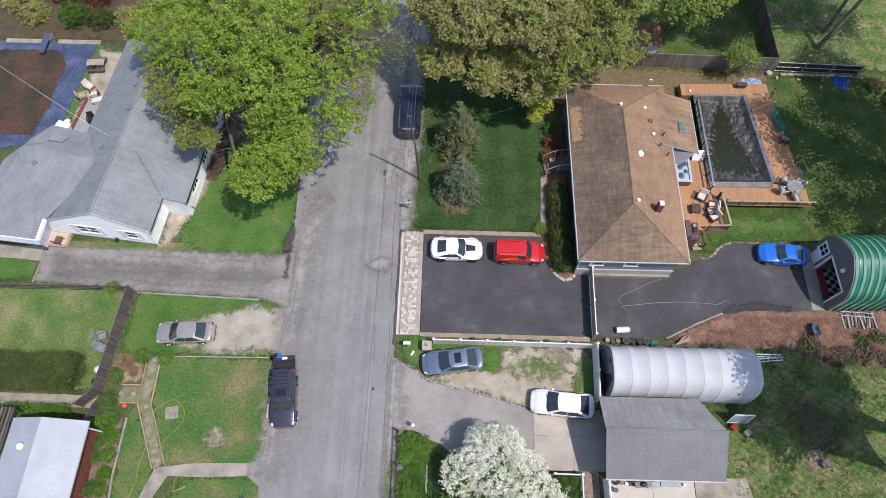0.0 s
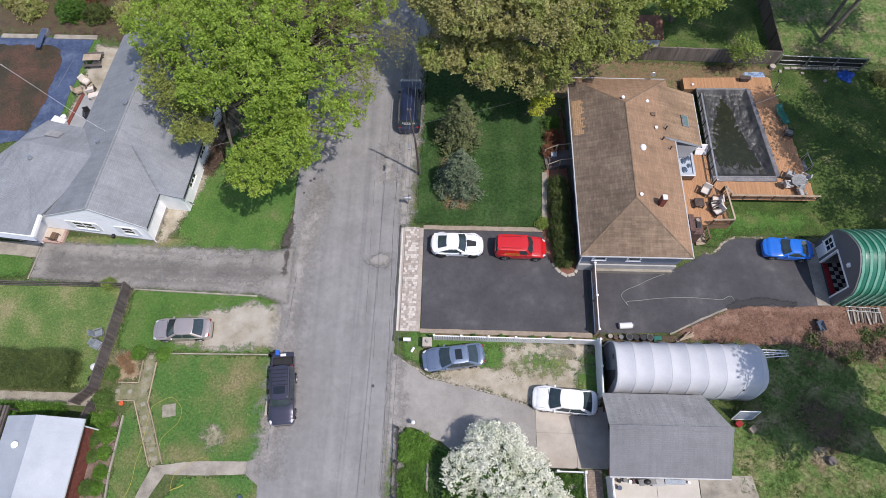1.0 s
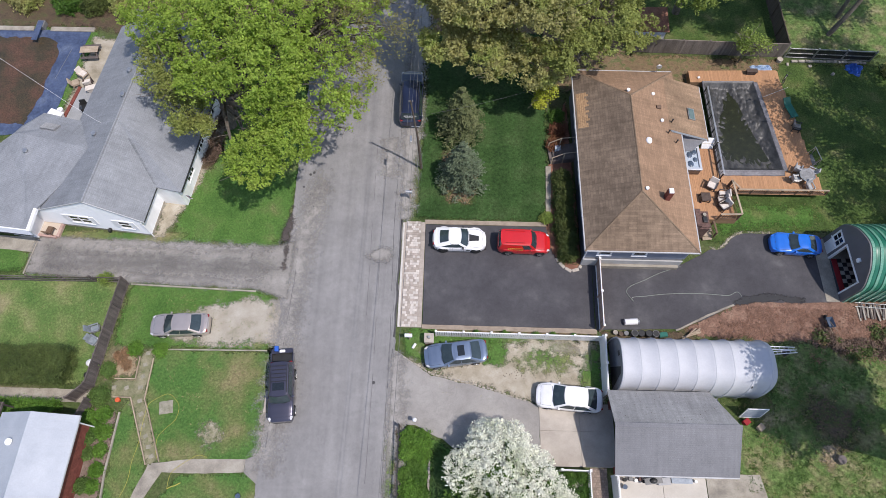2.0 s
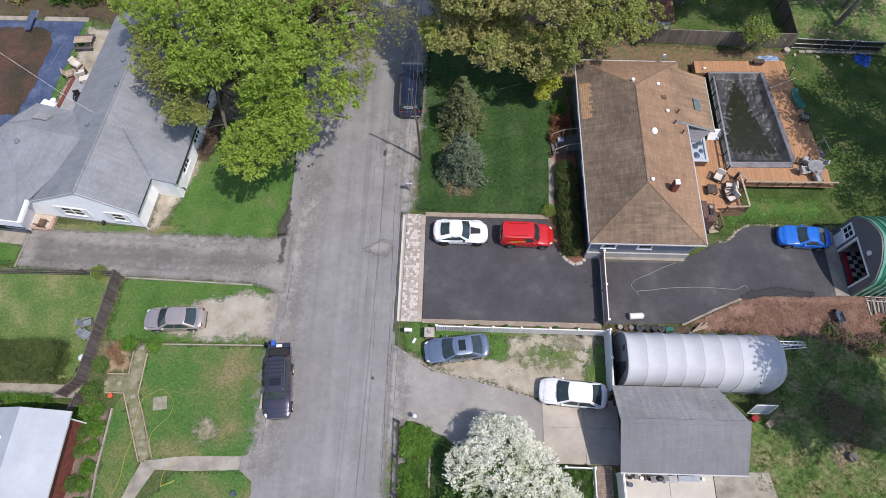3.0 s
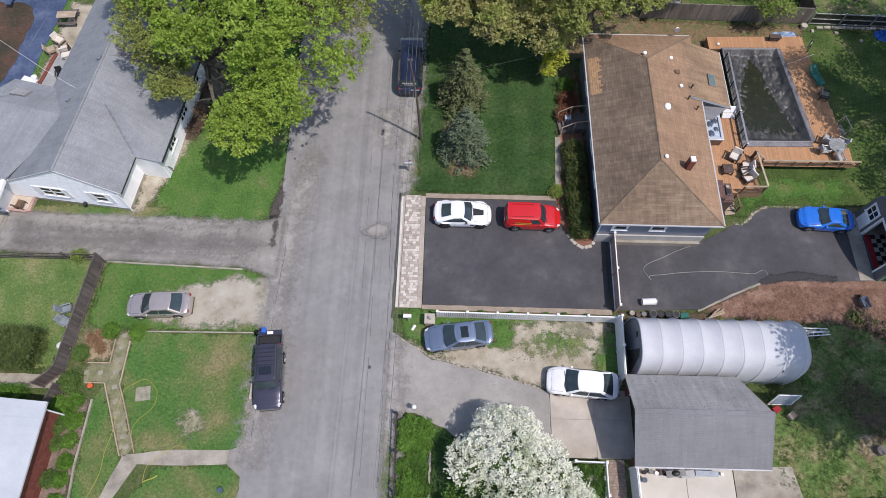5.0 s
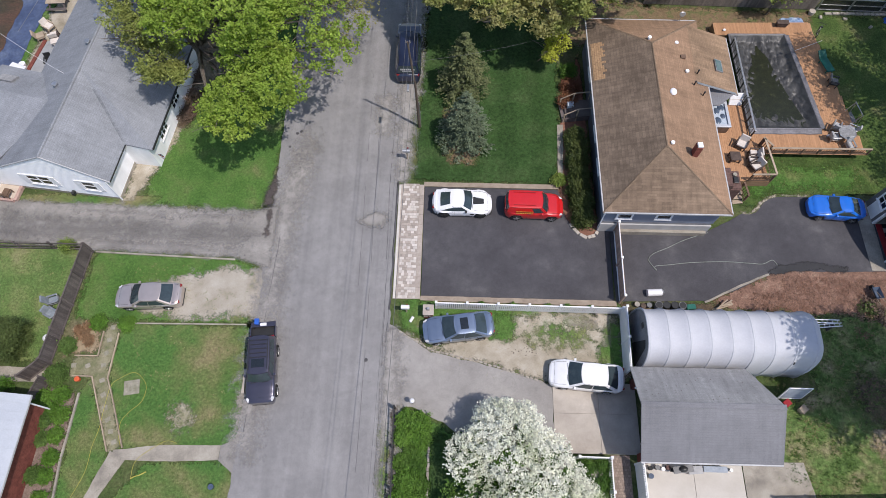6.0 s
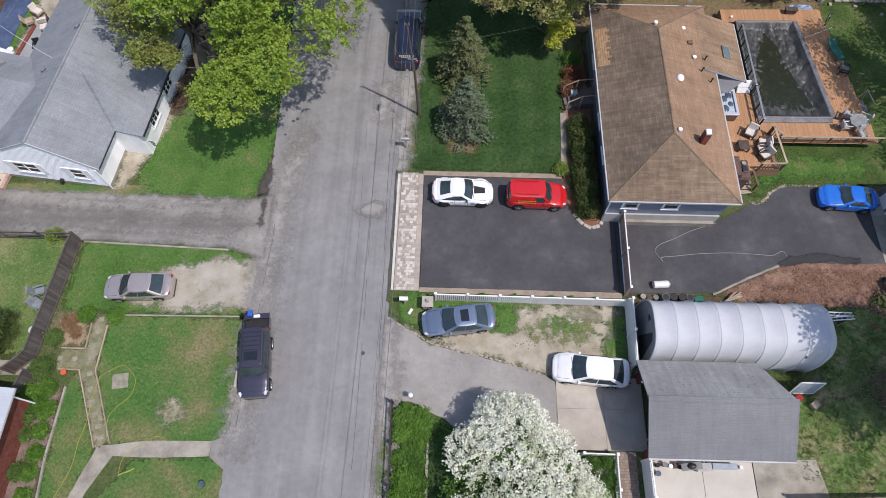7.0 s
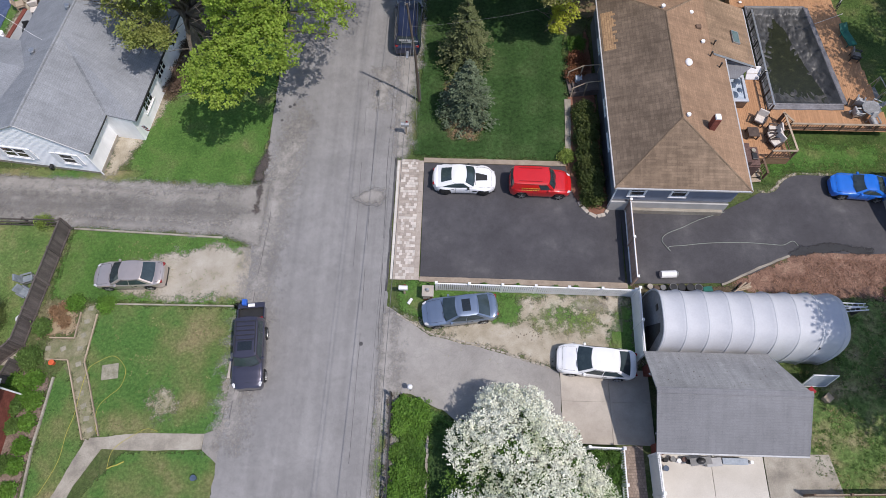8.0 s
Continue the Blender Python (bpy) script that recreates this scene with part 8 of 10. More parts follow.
def picket_fence(name, a, b, h, label, mat, post_mat=None, rail_mat=None, step=0.14, width=0.08, bay=1.95, thick=0.025, cap=True, group="", z=0.0, low=0.08):
    m, ln = run_pose(*a, *b, z)
    root = thing(name, m, label, "fence", group)
    post_mat, rail_mat = post_mat or mat, rail_mat or mat
    n = max(1, round(ln / bay))
    first = cap1 = None
    for i in range(n + 1):
        x = ln * i / n
        if not first:
            first = part("post", boxed(x - 0.06, x + 0.06, -0.06, 0.06, 0, h + 0.08, 0.01), post_mat, root)
            if cap:
                cap1 = part("post_cap", boxed(-0.085, 0.085, -0.085, 0.085, h + 0.08, h + 0.14, 0.02), post_mat if post_mat is not mat else rail_mat, root)
        else:
            shared("post", root, first, pose(x, 0, 0))
            if cap:
                shared("post_cap", root, cap1, pose(x, 0, 0))
    for zz in (h - 0.06, low + 0.05):
        part("rail", boxed(0, ln, -0.03, 0.03, zz - 0.045, zz + 0.045, 0.008), rail_mat, root)
    k = int(ln / step)
    one = None
    for i in range(k):
        x = (i + 0.5) * ln / k
        if not one:
            one = part("picket", boxed(-width / 2, width / 2, -thick - 0.03, -0.03, low, h - 0.02), mat, root)
            one.location.x = x
        else:
            shared("picket", root, one, pose(x, 0, random.uniform(-0.008, 0.008) if mat in (WOOD_FENCE, WOOD_BROWN) else 0))
    return root


picket_fence("vinyl_fence", (0.0, 14.6), (12.1, 14.52), 1.18, "white vinyl picket fence with square post caps", VINYL, step=0.125, width=0.1)
picket_fence("patio_railing", (20.45, 3.22), (28.5, 3.5), 1.05, "brown wooden railing at the end of the worn slab", WOOD_RAIL, rail_mat=WOOD_PALE, step=0.15, width=0.1, bay=1.8, cap=False)
picket_fence("garden_fence", (8.7, 5.35), (10.6, 5.32), 0.95, "white picket garden fence on the short side", VINYL, step=0.13, width=0.07)
picket_fence("garden_fence", (10.6, 5.3), (10.5, -4.0), 0.95, "white picket garden fence on the long side", VINYL, step=0.13, width=0.07)
picket_fence("yard_fence", (12.2, 15.25), (12.3, 20.55), 1.5, "brown board fence with white top rail and post caps", WOOD_RED, post_mat=WOOD_RED, rail_mat=WHITE, step=0.155, width=0.145, bay=2.6, low=0.1)
picket_fence("board_fence", (-23.8, 18.1), (-24.45, 10.3), 1.45, "weathered grey board fence with dark rails", WOOD_FENCE, step=0.155, width=0.148, bay=2.0, low=0.05, cap=False)
picket_fence("board_fence", (-24.5, 10.2), (-25.5, 9.2), 1.45, "short weathered grey board fence by the walk", WOOD_FENCE, step=0.155, width=0.148, bay=1.4, low=0.05, cap=False)
picket_fence("board_fence", (-24.2, 9.2), (-24.6, 8.0), 1.3, "short weathered grey board fence by the bed", WOOD_FENCE, step=0.155, width=0.148, bay=1.2, low=0.05, cap=False)
picket_fence("back_fence", (16.8, 42.1), (31.0, 41.8), 1.75, "weathered brown board fence behind the house", WOOD_BACK, step=0.16, width=0.152, bay=2.4, low=0.05, cap=False)
# Darker wood than the run above: the west face's shade is in the colour.
picket_fence("back_fence", (31.0, 42.0), (30.9, 56.0), 1.75, "weathered board fence between back lawns, darkened for its shaded face", WOOD_POLE, step=0.16, width=0.152, bay=2.4, low=0.05, cap=False)
mf = picket_fence("metal_fence", (39.0, 41.48), (31.2, 41.72), 1.3, "black metal fence with three grey rails at the back lawn", METAL_DARK, post_mat=METAL_GREY, rail_mat=METAL_GREY, step=0.075, width=0.05, bay=2.3, cap=False)
part("rail", boxed(0, 7.8, -0.03, 0.03, 0.62, 0.69, 0.008), METAL_GREY, mf)


def ranch_fence(name, a, b, h, label, mat, bay=2.3):
    """Posts with three wide level boards between them."""
    m, ln = run_pose(*a, *b)
    root = thing(name, m, label, "fence")
    n = max(1, round(ln / bay))
    for i in range(n + 1):
        part("post", boxed(ln * i / n - 0.055, ln * i / n + 0.055, -0.055, 0.055, 0, h + 0.05, 0.01), mat, root)
    one = None
    for i in range(n):
        for z in (0.2, 0.58, 0.96):
            tilt = random.uniform(-0.5, 0.5)
            if one:
                shared("board", root, one, pose(ln * i / n, 0, z * h, 0, tilt, 0))
            else:
                one = part("board", boxed(0.03, ln / n - 0.03, -0.09, -0.056, -0.11, 0.05, 0.006), mat, root)
                one.matrix_local = pose(0, 0, z * h)
    return root


ranch_fence("ranch_fence", (-48.0, 18.2), (-24.0, 18.3), 1.1, "weathered three-board ranch fence along the driveway", WOOD_FENCE)


def panel_fence(name, a, b, h, label, bay=2.0):
    m, ln = run_pose(*a, *b)
    root = thing(name, m, label, "fence")
    n = max(1, round(ln / bay))
    for i in range(n + 1):
        x = ln * i / n
        part("post", boxed(x - 0.065, x + 0.065, -0.065, 0.065, 0, h + 0.06, 0.01), VINYL, root)
        part("post_cap", boxed(x - 0.09, x + 0.09, -0.09, 0.09, h + 0.06, h + 0.12, 0.025), VINYL, root)
    for i in range(n):
        x0, x1 = ln * i / n + 0.065, ln * (i + 1) / n - 0.065
        k = int((x1 - x0) / 0.17)
        for j in range(k):
            w = (x1 - x0) / k
            part("panel_board", boxed(x0 + j * w + 0.004, x0 + (j + 1) * w - 0.004, -0.022, 0.022, 0.1, h - 0.3), VINYL, root)
        for z in (h - 0.3, h - 0.04, 0.08):
            part("rail", boxed(x0, x1, -0.035, 0.035, z - 0.04, z + 0.04), VINYL, root)
        for j in range(int((x1 - x0) / 0.13)):
            part("top_slat", boxed(x0 + 0.05 + j * 0.13, x0 + 0.09 + j * 0.13, -0.015, 0.015, h - 0.28, h - 0.06), VINYL, root)
    return root


panel_fence("privacy_fence", (12.16, 14.42), (12.05, 10.45), 1.8, "tall white vinyl privacy fence before the shelter")
panel_fence("privacy_fence", (12.2, 5.05), (12.35, -5.0), 1.8, "tall white vinyl privacy fence beside the patio")


WOOD_FASCIA = surf("cedar_fascia", [(0.3, (0.24, 0.145, 0.085)), (0.7, (0.34, 0.21, 0.125))], scale=1.2, fine=14, fine_amount=0.25, bump=0.2, stretch=(1, 1, 3))


def board_deck(name, outline, z, label, along_y=True, width=0.14, base=None):
    """Decking boards, cut to an outline of convex corners, on a frame."""
    root = tagged(part(name, prism(bmesh.new(), base or outline, 0.02, z - 0.05), WOOD_FASCIA), label, "deck", kind="structure")
    bm = bmesh.new()
    axis = 0 if along_y else 1
    lo, hi = min(p[axis] for p in outline), max(p[axis] for p in outline)
    s = lo
    n = len(outline)
    while s < hi:
        mid = min(s + width / 2, hi - 0.001)
        hits = []
        for i in range(n):
            p, q = outline[i], outline[(i + 1) % n]
            if (p[axis] - mid) * (q[axis] - mid) < 0:
                f = (mid - p[axis]) / (q[axis] - p[axis])
                hits.append(p[1 - axis] + f * (q[1 - axis] - p[1 - axis]))
        hits.sort()
        for a, b in zip(hits[::2], hits[1::2]):
            t = a
            while t < b - 0.05:
                e = min(b, t + random.uniform(2.4, 4.2))
                zz = z + random.uniform(-0.003, 0.003)
                if along_y:
                    box(bm, s + 0.006, min(s + width, hi) - 0.002, t + 0.003, e - 0.003, z - 0.035, zz)
                else:
                    box(bm, t + 0.003, e - 0.003, s + 0.006, min(s + width, hi) - 0.002, z - 0.035, zz)
                t = e
        s += width
    ob = part("decking_boards", bm, WOOD_DECK, root, "orange-brown cedar decking boards")
    ob["kind"] = "stuff"
    return root


DZ = 0.72
POOL = [(22.95, 28.95), (28.35, 29.05), (27.45, 38.2), (22.95, 38.1)]
board_deck("deck_north", [(21.9, 38.12), (29.95, 38.25), (29.8, 39.65), (21.9, 39.4)], DZ, "cedar deck strip north of the pool")
board_deck("deck_east", [(28.37, 29.06), (30.97, 29.06), (29.97, 38.23), (27.47, 38.2)], DZ, "cedar deck beside the pool")
board_deck("deck_south", [(23.9, 26.85), (31.25, 26.9), (31.0, 29.03), (23.0, 28.93), (23.0, 27.9)], DZ, "cedar deck south of the pool", base=[(24.2, 27.5), (30.9, 27.5), (30.9, 29.0), (23.2, 28.9), (23.2, 28.0)])
board_deck("deck_house", [(19.0, 24.45), (23.75, 24.5), (23.45, 27.6), (22.92, 27.95), (22.9, 31.18), (19.0, 31.18)], DZ, "cedar deck by the house with the hot tub")


SKIRT = surf("grey_cover_edge", [(0.3, (0.1, 0.098, 0.11)), (0.7, (0.19, 0.185, 0.2))], scale=1.0, fine=6, fine_amount=0.25, rough=0.5, bump=0.5, dist=0.04)


PUDDLE = np.array([(24.15, 30.75), (25.6, 30.45), (27.5, 30.1), (27.05, 31.4), (26.5, 33.0), (26.0, 35.0), (25.7, 36.7), (25.2, 37.0), (24.85, 36.4), (24.75, 35.1), (24.2, 34.3), (24.0, 32.6)])


def from_puddle(x, y):
    """Metres inside the puddle's outline, negative outside it."""
    q, best, inside = np.array((x, y)), 1e9, False
    for p, r in zip(PUDDLE, np.roll(PUDDLE, -1, axis=0)):
        d = r - p
        t = min(1.0, max(0.0, float((q - p) @ d / (d @ d))))
        best = min(best, float(np.linalg.norm(q - p - t * d)))
        if (p[1] > y) != (r[1] > y) and x < d[0] * (y - p[1]) / d[1] + p[0]:
            inside = not inside
    return best if inside else -best


def pool():
    root = thing("covered_pool", pose(0, 0, 0), "above-ground pool under a sagging black winter cover", "pool")
    cx = sum(p[0] for p in POOL) / 4
    cy = sum(p[1] for p in POOL) / 4
    bm = bmesh.new()
    n = 110
    rows = []
    for i in range(n + 1):
        v = i / n
        row = []
        for j in range(n + 1):
            u = j / n
            a = Vector(POOL[0]).lerp(Vector(POOL[1]), u)
            b = Vector(POOL[3]).lerp(Vector(POOL[2]), u)
            p = a.lerp(b, v)
            # the steep wall of the basin, then a shelf that sags into the puddle
            e = min(u * 4.9, (1 - u) * 4.9, v * 9.2, (1 - v) * 9.2)
            s = min(1.0, e / 0.55)
            s = s * s * (3 - 2 * s)
            d = from_puddle(p.x, p.y)
            w = Vector((p.x, p.y, 0))
            ang = math.atan2(p.y - 33.0, (p.x - 25.4) * 1.6)
            near = math.exp(-(d / 0.75) ** 2)
            fold = math.sin(ang * 23 + noise.noise(w * 1.1) * 6.5) * near
            crease = abs(noise.noise(Vector((p.x * 1.5, p.y * 0.8, 3)))) ** 0.7 - 0.45
            small = abs(noise.noise(Vector((p.x * 3.2 + p.y, p.y * 2.1, 8)))) - 0.2
            z = DZ + 0.1 - 0.5 * s - 0.16 * max(-1.2, min(1.0, d)) * s
            z += s * (0.034 * fold + (0.2 * crease + 0.12 * small) * (1.0 if d < 0 else 0.35))
            z += 0.05 if e < 0.12 else 0.02 * noise.noise(w * 2.4)
            row.append(bm.verts.new((p.x, p.y, z)))
        rows.append(row)
    for a, b in zip(rows, rows[1:]):
        for k in range(n):
            bm.faces.new((a[k], a[k + 1], b[k + 1], b[k]))
    part("cover", bm, TARP_BLACK, root, "wrinkled black plastic cover", True)
    # still water at one level: the folds of the cover rise out of it
    level = DZ - 0.405
    mid = PUDDLE.mean(axis=0)
    part("rain_water", prism(bmesh.new(), [tuple(mid + (p - mid) * 1.22) for p in PUDDLE], level - 0.02, level), SCUM, root, "puddle of leafy rain water")
    for i, w in ((0, 0.42), (1, 0.4), (2, 0.14)):
        p, q = Vector(POOL[i]), Vector(POOL[(i + 1) % 4])
        out = Vector((q.y - p.y, p.x - q.x)).normalized() * w
        bm = bmesh.new()
        m = 60
        strip = []
        for k in range(m + 1):
            c = p.lerp(q, k / m)
            row = []
            for t in (0.0, 0.2, 0.45, 0.7, 1.0):
                g2 = c + out * (t * (1 + 0.12 * noise.noise(Vector((c.x * 1.3, c.y * 1.3, i)))))
                lift = 0.1 * (1 - t) + 0.045 * abs(noise.noise(Vector((g2.x * 3, g2.y * 3, 2)))) + 0.012
                row.append(bm.verts.new((g2.x, g2.y, DZ + lift)))
            strip.append(row)
        for r0, r1 in zip(strip, strip[1:]):
            for k in range(4):
                bm.faces.new((r0[k], r1[k], r1[k + 1], r0[k + 1]))
        bmesh.ops.recalc_face_normals(bm, faces=bm.faces)
        sk = part("cover_skirt", bm, SKIRT, root, "grey cover edge lying on the deck", True)
        sk.modifiers.new("thickness", "SOLIDIFY").thickness = 0.012
    part("pool_wall", prism(bmesh.new(), [(cx + (x - cx) * 0.995, cy + (y - cy) * 0.995) for x, y in POOL], 0, DZ - 0.95), PLASTIC_GREY, root)
    for i in range(4):
        p, q = POOL[i], POOL[(i + 1) % 4]
        part("rim_tube", pipe(bmesh.new(), [(*p, DZ + 0.09), (*Vector(p).lerp(Vector(q), 0.5), DZ + 0.08), (*q, DZ + 0.09)], 0.08, 8), SKIRT, root, "", True)
    for x, y in ((28.75, 28.5), (22.7, 38.6)):
        part("cover_weight", turned(boxed(-0.12, 0.12, -0.1, 0.1, 0, 0.1, 0.04), pose(x, y, DZ + 0.02, 0, 0, 20)), PLASTIC_WHITE, root, "white cover weight")
    return root


pool()


def deck_rail(name, a, b, h, label, z=DZ, mat=WOOD_RAIL, top=None, step=0.19, bay=1.3):
    m, ln = run_pose(*a, *b, z)
    root = thing(name, m, label, "railing")
    n = max(1, round(ln / bay))
    for i in range(n + 1):
        x = ln * i / n
        part("post", boxed(x - 0.045, x + 0.045, -0.045, 0.045, 0, h, 0.008), mat, root)
    part("top_rail", boxed(-0.05, ln + 0.05, -0.07, 0.07, h, h + 0.04, 0.008), top or mat, root)
    part("bottom_rail", boxed(0, ln, -0.03, 0.03, 0.1, 0.16), mat, root)
    one = None
    k = int(ln / step)
    for i in range(k):
        x = (i + 0.5) * ln / k
        if not one:
            one = part("baluster", boxed(-0.015, 0.015, -0.015, 0.015, 0.14, h), mat, root)
            one.location.x = x
        else:
            shared("baluster", root, one, pose(x, 0, 0))
    return root


deck_rail("deck_railing", (23.95, 26.9), (31.2, 26.95), 0.66, "brown wooden deck railing along the lawn side", top=WOOD_PALE)
deck_rail("deck_railing", (23.5, 27.5), (23.75, 24.6), 0.9, "brown wooden deck railing round the seating corner", top=WOOD_PALE)
deck_rail("deck_railing", (23.7, 24.52), (22.1, 24.48), 0.9, "short brown deck railing beside the steps", top=WOOD_PALE)
deck_rail("deck_railing", (23.45, 27.6), (23.95, 26.95), 0.9, "short angled deck railing at the gate", top=WOOD_PALE)
deck_rail("pool_railing", (22.88, 28.2), (22.88, 31.0), 0.95, "dark pool safety railing beside the hot tub", mat=METAL_DARK, top=METAL_GREY, step=0.55, bay=1.4)
deck_rail("pool_railing", (22.88, 31.2), (22.88, 36.9), 0.95, "dark pool safety railing beside the wing", mat=METAL_DARK, top=METAL_GREY, step=0.55, bay=1.4)


def wooden_steps(name, x, y, turn, w, n, rise, run, label, mat=WOOD_DECK):
    root = thing(name, pose(x, y, 0, 0, 0, turn), label, "steps")
    for i in range(n):
        z = rise * (n - i)
        part("tread", boxed(-w / 2, w / 2, -run * (i + 1), -run * i + 0.02, z - 0.05, z, 0.006), mat, root)
    for s in (-1, 1):
        bm = bmesh.new()
        pts = [(0.0, rise * n), (-run * n, rise * 0.6), (-run * n, 0.0), (0.0, 0.0)]
        a = [bm.verts.new((s * (w / 2 - 0.03), p, q)) for p, q in pts]
        b = [bm.verts.new((s * (w / 2 + 0.02), p, q)) for p, q in pts]
        bm.faces.new(a)
        bm.faces.new(b[::-1])
        for i in range(4):
            bm.faces.new((a[i], b[i], b[(i + 1) % 4], a[(i + 1) % 4]))
        bmesh.ops.recalc_face_normals(bm, faces=bm.faces)
        part("stringer", bm, WOOD_RAIL, root)
    return root


wooden_steps("deck_steps", 21.2, 24.05, 8, 0.75, 4, 0.17, 0.28, "pale wooden steps from the deck to the yard", WOOD_PALE)
deck_rail("step_railing", (21.65, 24.1), (21.75, 23.1), 0.8, "short brown railing beside the steps", z=0.3)


def stoop():
    root = thing("front_stoop", pose(9.0, 30.4, 0, 0, 0, 8), "grey wooden front steps with rails", "steps")
    part("landing", boxed(1.0, 2.4, -0.75, 0.75, 0.55, 0.65), WOOD_FENCE, root)
    for i in range(3):
        part("tread", boxed(0.1 + 0.3 * i, 0.42 + 0.3 * i, -0.7, 0.7, 0.14 + 0.17 * i, 0.19 + 0.17 * i), WOOD_FENCE, root)
    for s in (-0.75, 0.72):
        for x, z in ((0.1, 0.0), (1.05, 0.0), (2.3, 0.0)):
            part("post", boxed(x, x + 0.08, s, s + 0.08, z, 1.55 if x > 1 else 1.0), WOOD_PALE, root)
        part("hand_rail", pipe(bmesh.new(), [(0.1, s + 0.04, 1.0), (1.1, s + 0.04, 1.55), (2.35, s + 0.04, 1.55)], 0.04), WOOD_PALE, root)
        part("stringer", boxed(0.1, 2.35, s + 0.02, s + 0.06, 0.05, 0.55), WOOD_FENCE, root)


stoop()


# ---- things along the street ----
STEPPER = surf("mossy_stepping_stone", [(0.3, (0.19, 0.185, 0.12)), (0.55, (0.28, 0.26, 0.2)), (0.75, (0.36, 0.33, 0.265))], scale=3, fine=16, fine_amount=0.25)
def utility_pole():
    root = thing("utility_pole", pose(-1.8, 29.05, 0), "tall dark wooden utility pole with wires", "utility pole")
    part("pole_shaft", pipe(bmesh.new(), [(0.12, 0, -0.1), (0.0, 0.02, 4.5), (-0.35, 0.03, 9.0)], [0.1, 0.08, 0.06], 10), WOOD_POLE, root, "", True)
    part("bracket", boxed(-0.42, 0.2, -0.03, 0.03, 5.93, 5.99), METAL_GREY, root)
    part("splice_box", boxed(-0.5, -0.34, -1.3, -0.75, 5.75, 5.9, 0.02), METAL_GREY, root)
    part("guy_wire", tube(bmesh.new(), (-0.1, 0.03, 6.4), (0.05, -2.2, 0.0), 0.014, 0.014, 5), METAL_GREY, root)
    for x in (-0.45, -0.2):
        part("insulator", tube(bmesh.new(), (x, 0, 8.95), (x, 0, 9.12), 0.05, 0.035), PLASTIC_GREY, root)
    part("riser_pipe", tube(bmesh.new(), (0.24, 0, 0), (0.16, 0.02, 3.0), 0.035), METAL_GREY, root)
    return root


utility_pole()


def wire(name, a, b, sag, r=0.009, label="sagging black overhead cable"):
    pts = []
    for i in range(25):
        t = i / 24
        p = Vector(a).lerp(Vector(b), t)
        p.z -= sag * 4 * t * (1 - t)
        pts.append(tuple(p))
    return tagged(part(name, pipe(bmesh.new(), pts, r, 5), WIRE), label, "cable")


for dx, z in ((-0.45, 9.1), (-0.2, 9.1)):
    wire("overhead_cable", (-1.8 + dx, 29.05, z), (-2.6 + dx, -14, z), 0.7)
    wire("overhead_cable", (-1.8 + dx, 29.05, z), (-1.6 + dx, 72, z), 0.7)
wire("telephone_cable", (-2.0, 28.95, 6.0), (-2.7, -14, 6.6), 0.5, 0.016, "thick sagging telephone cable")
wire("telephone_cable", (-2.0, 29.1, 6.0), (-1.5, 72, 6.8), 0.5, 0.016, "thick sagging telephone cable northwards")
wire("service_cable", (-1.95, 29.05, 7.2), (11.0, 36.2, 3.5), 0.5, 0.006, "thin service cable to the brown house")
tagged(part("white_cable", pipe(bmesh.new(), [(-26.1, 29.7, 4.02), (-27.4, 30.3, 4.3), (-29.2, 31.2, 4.9), (-33.1, 33.4, 6.0), (-47, 41.2, 9.9)], 0.01, 5), PLASTIC_WHITE), "taut white service cable over the pool yard", "cable")


def letter_box(name, x, y, turn, material, label, h=1.05, double=False):
    root = thing(name, pose(x, y, 0, 0, 0, turn), label, "mailbox")
    part("post", boxed(-0.05, 0.05, -0.05, 0.05, 0, h), WOOD_PALE, root)
    part("arm", boxed(-0.3, 0.25, -0.04, 0.04, h - 0.08, h), WOOD_PALE, root)
    for y0 in ((-0.14, 0.16) if double else (0.0,)):
        bm = bmesh.new()
        sec = [(-0.13, 0.0), (0.13, 0.0), (0.13, 0.14)] + [(0.13 * math.cos(a), 0.14 + 0.11 * math.sin(a)) for a in np.linspace(0.35, math.pi - 0.35, 6)] + [(-0.13, 0.14)]
        lo = [bm.verts.new((-0.32, y0 + p, h + q)) for p, q in sec]
        hi = [bm.verts.new((0.22, y0 + p, h + q)) for p, q in sec]
        bm.faces.new(lo)
        bm.faces.new(hi[::-1])
        for i in range(len(sec)):
            bm.faces.new((lo[i], hi[i], hi[(i + 1) % len(sec)], lo[(i + 1) % len(sec)]))
        bmesh.ops.recalc_face_normals(bm, faces=bm.faces)
        part("box", bm, material, root)
    part("flag", boxed(0.0, 0.12, 0.14, 0.15, h + 0.15, h + 0.3), RED_PANEL, root)
    return root


letter_box("mailbox", -2.45, 26.15, 0, METAL_GREY, "grey metal mailbox on a wooden post")
letter_box("mailbox", -1.95, 14.3, 0, PLASTIC_WHITE, "white mailbox on a short post by the verge", 0.9)
tagged(part("newspaper_tube", turned(tube(bmesh.new(), (-0.2, 0, 0), (0.2, 0, 0), 0.1, 0.1, 10), pose(-1.6, 13.75, 0.13, 0, 0, 60)), PLASTIC_WHITE), "white plastic newspaper tube on the grass", "tube")

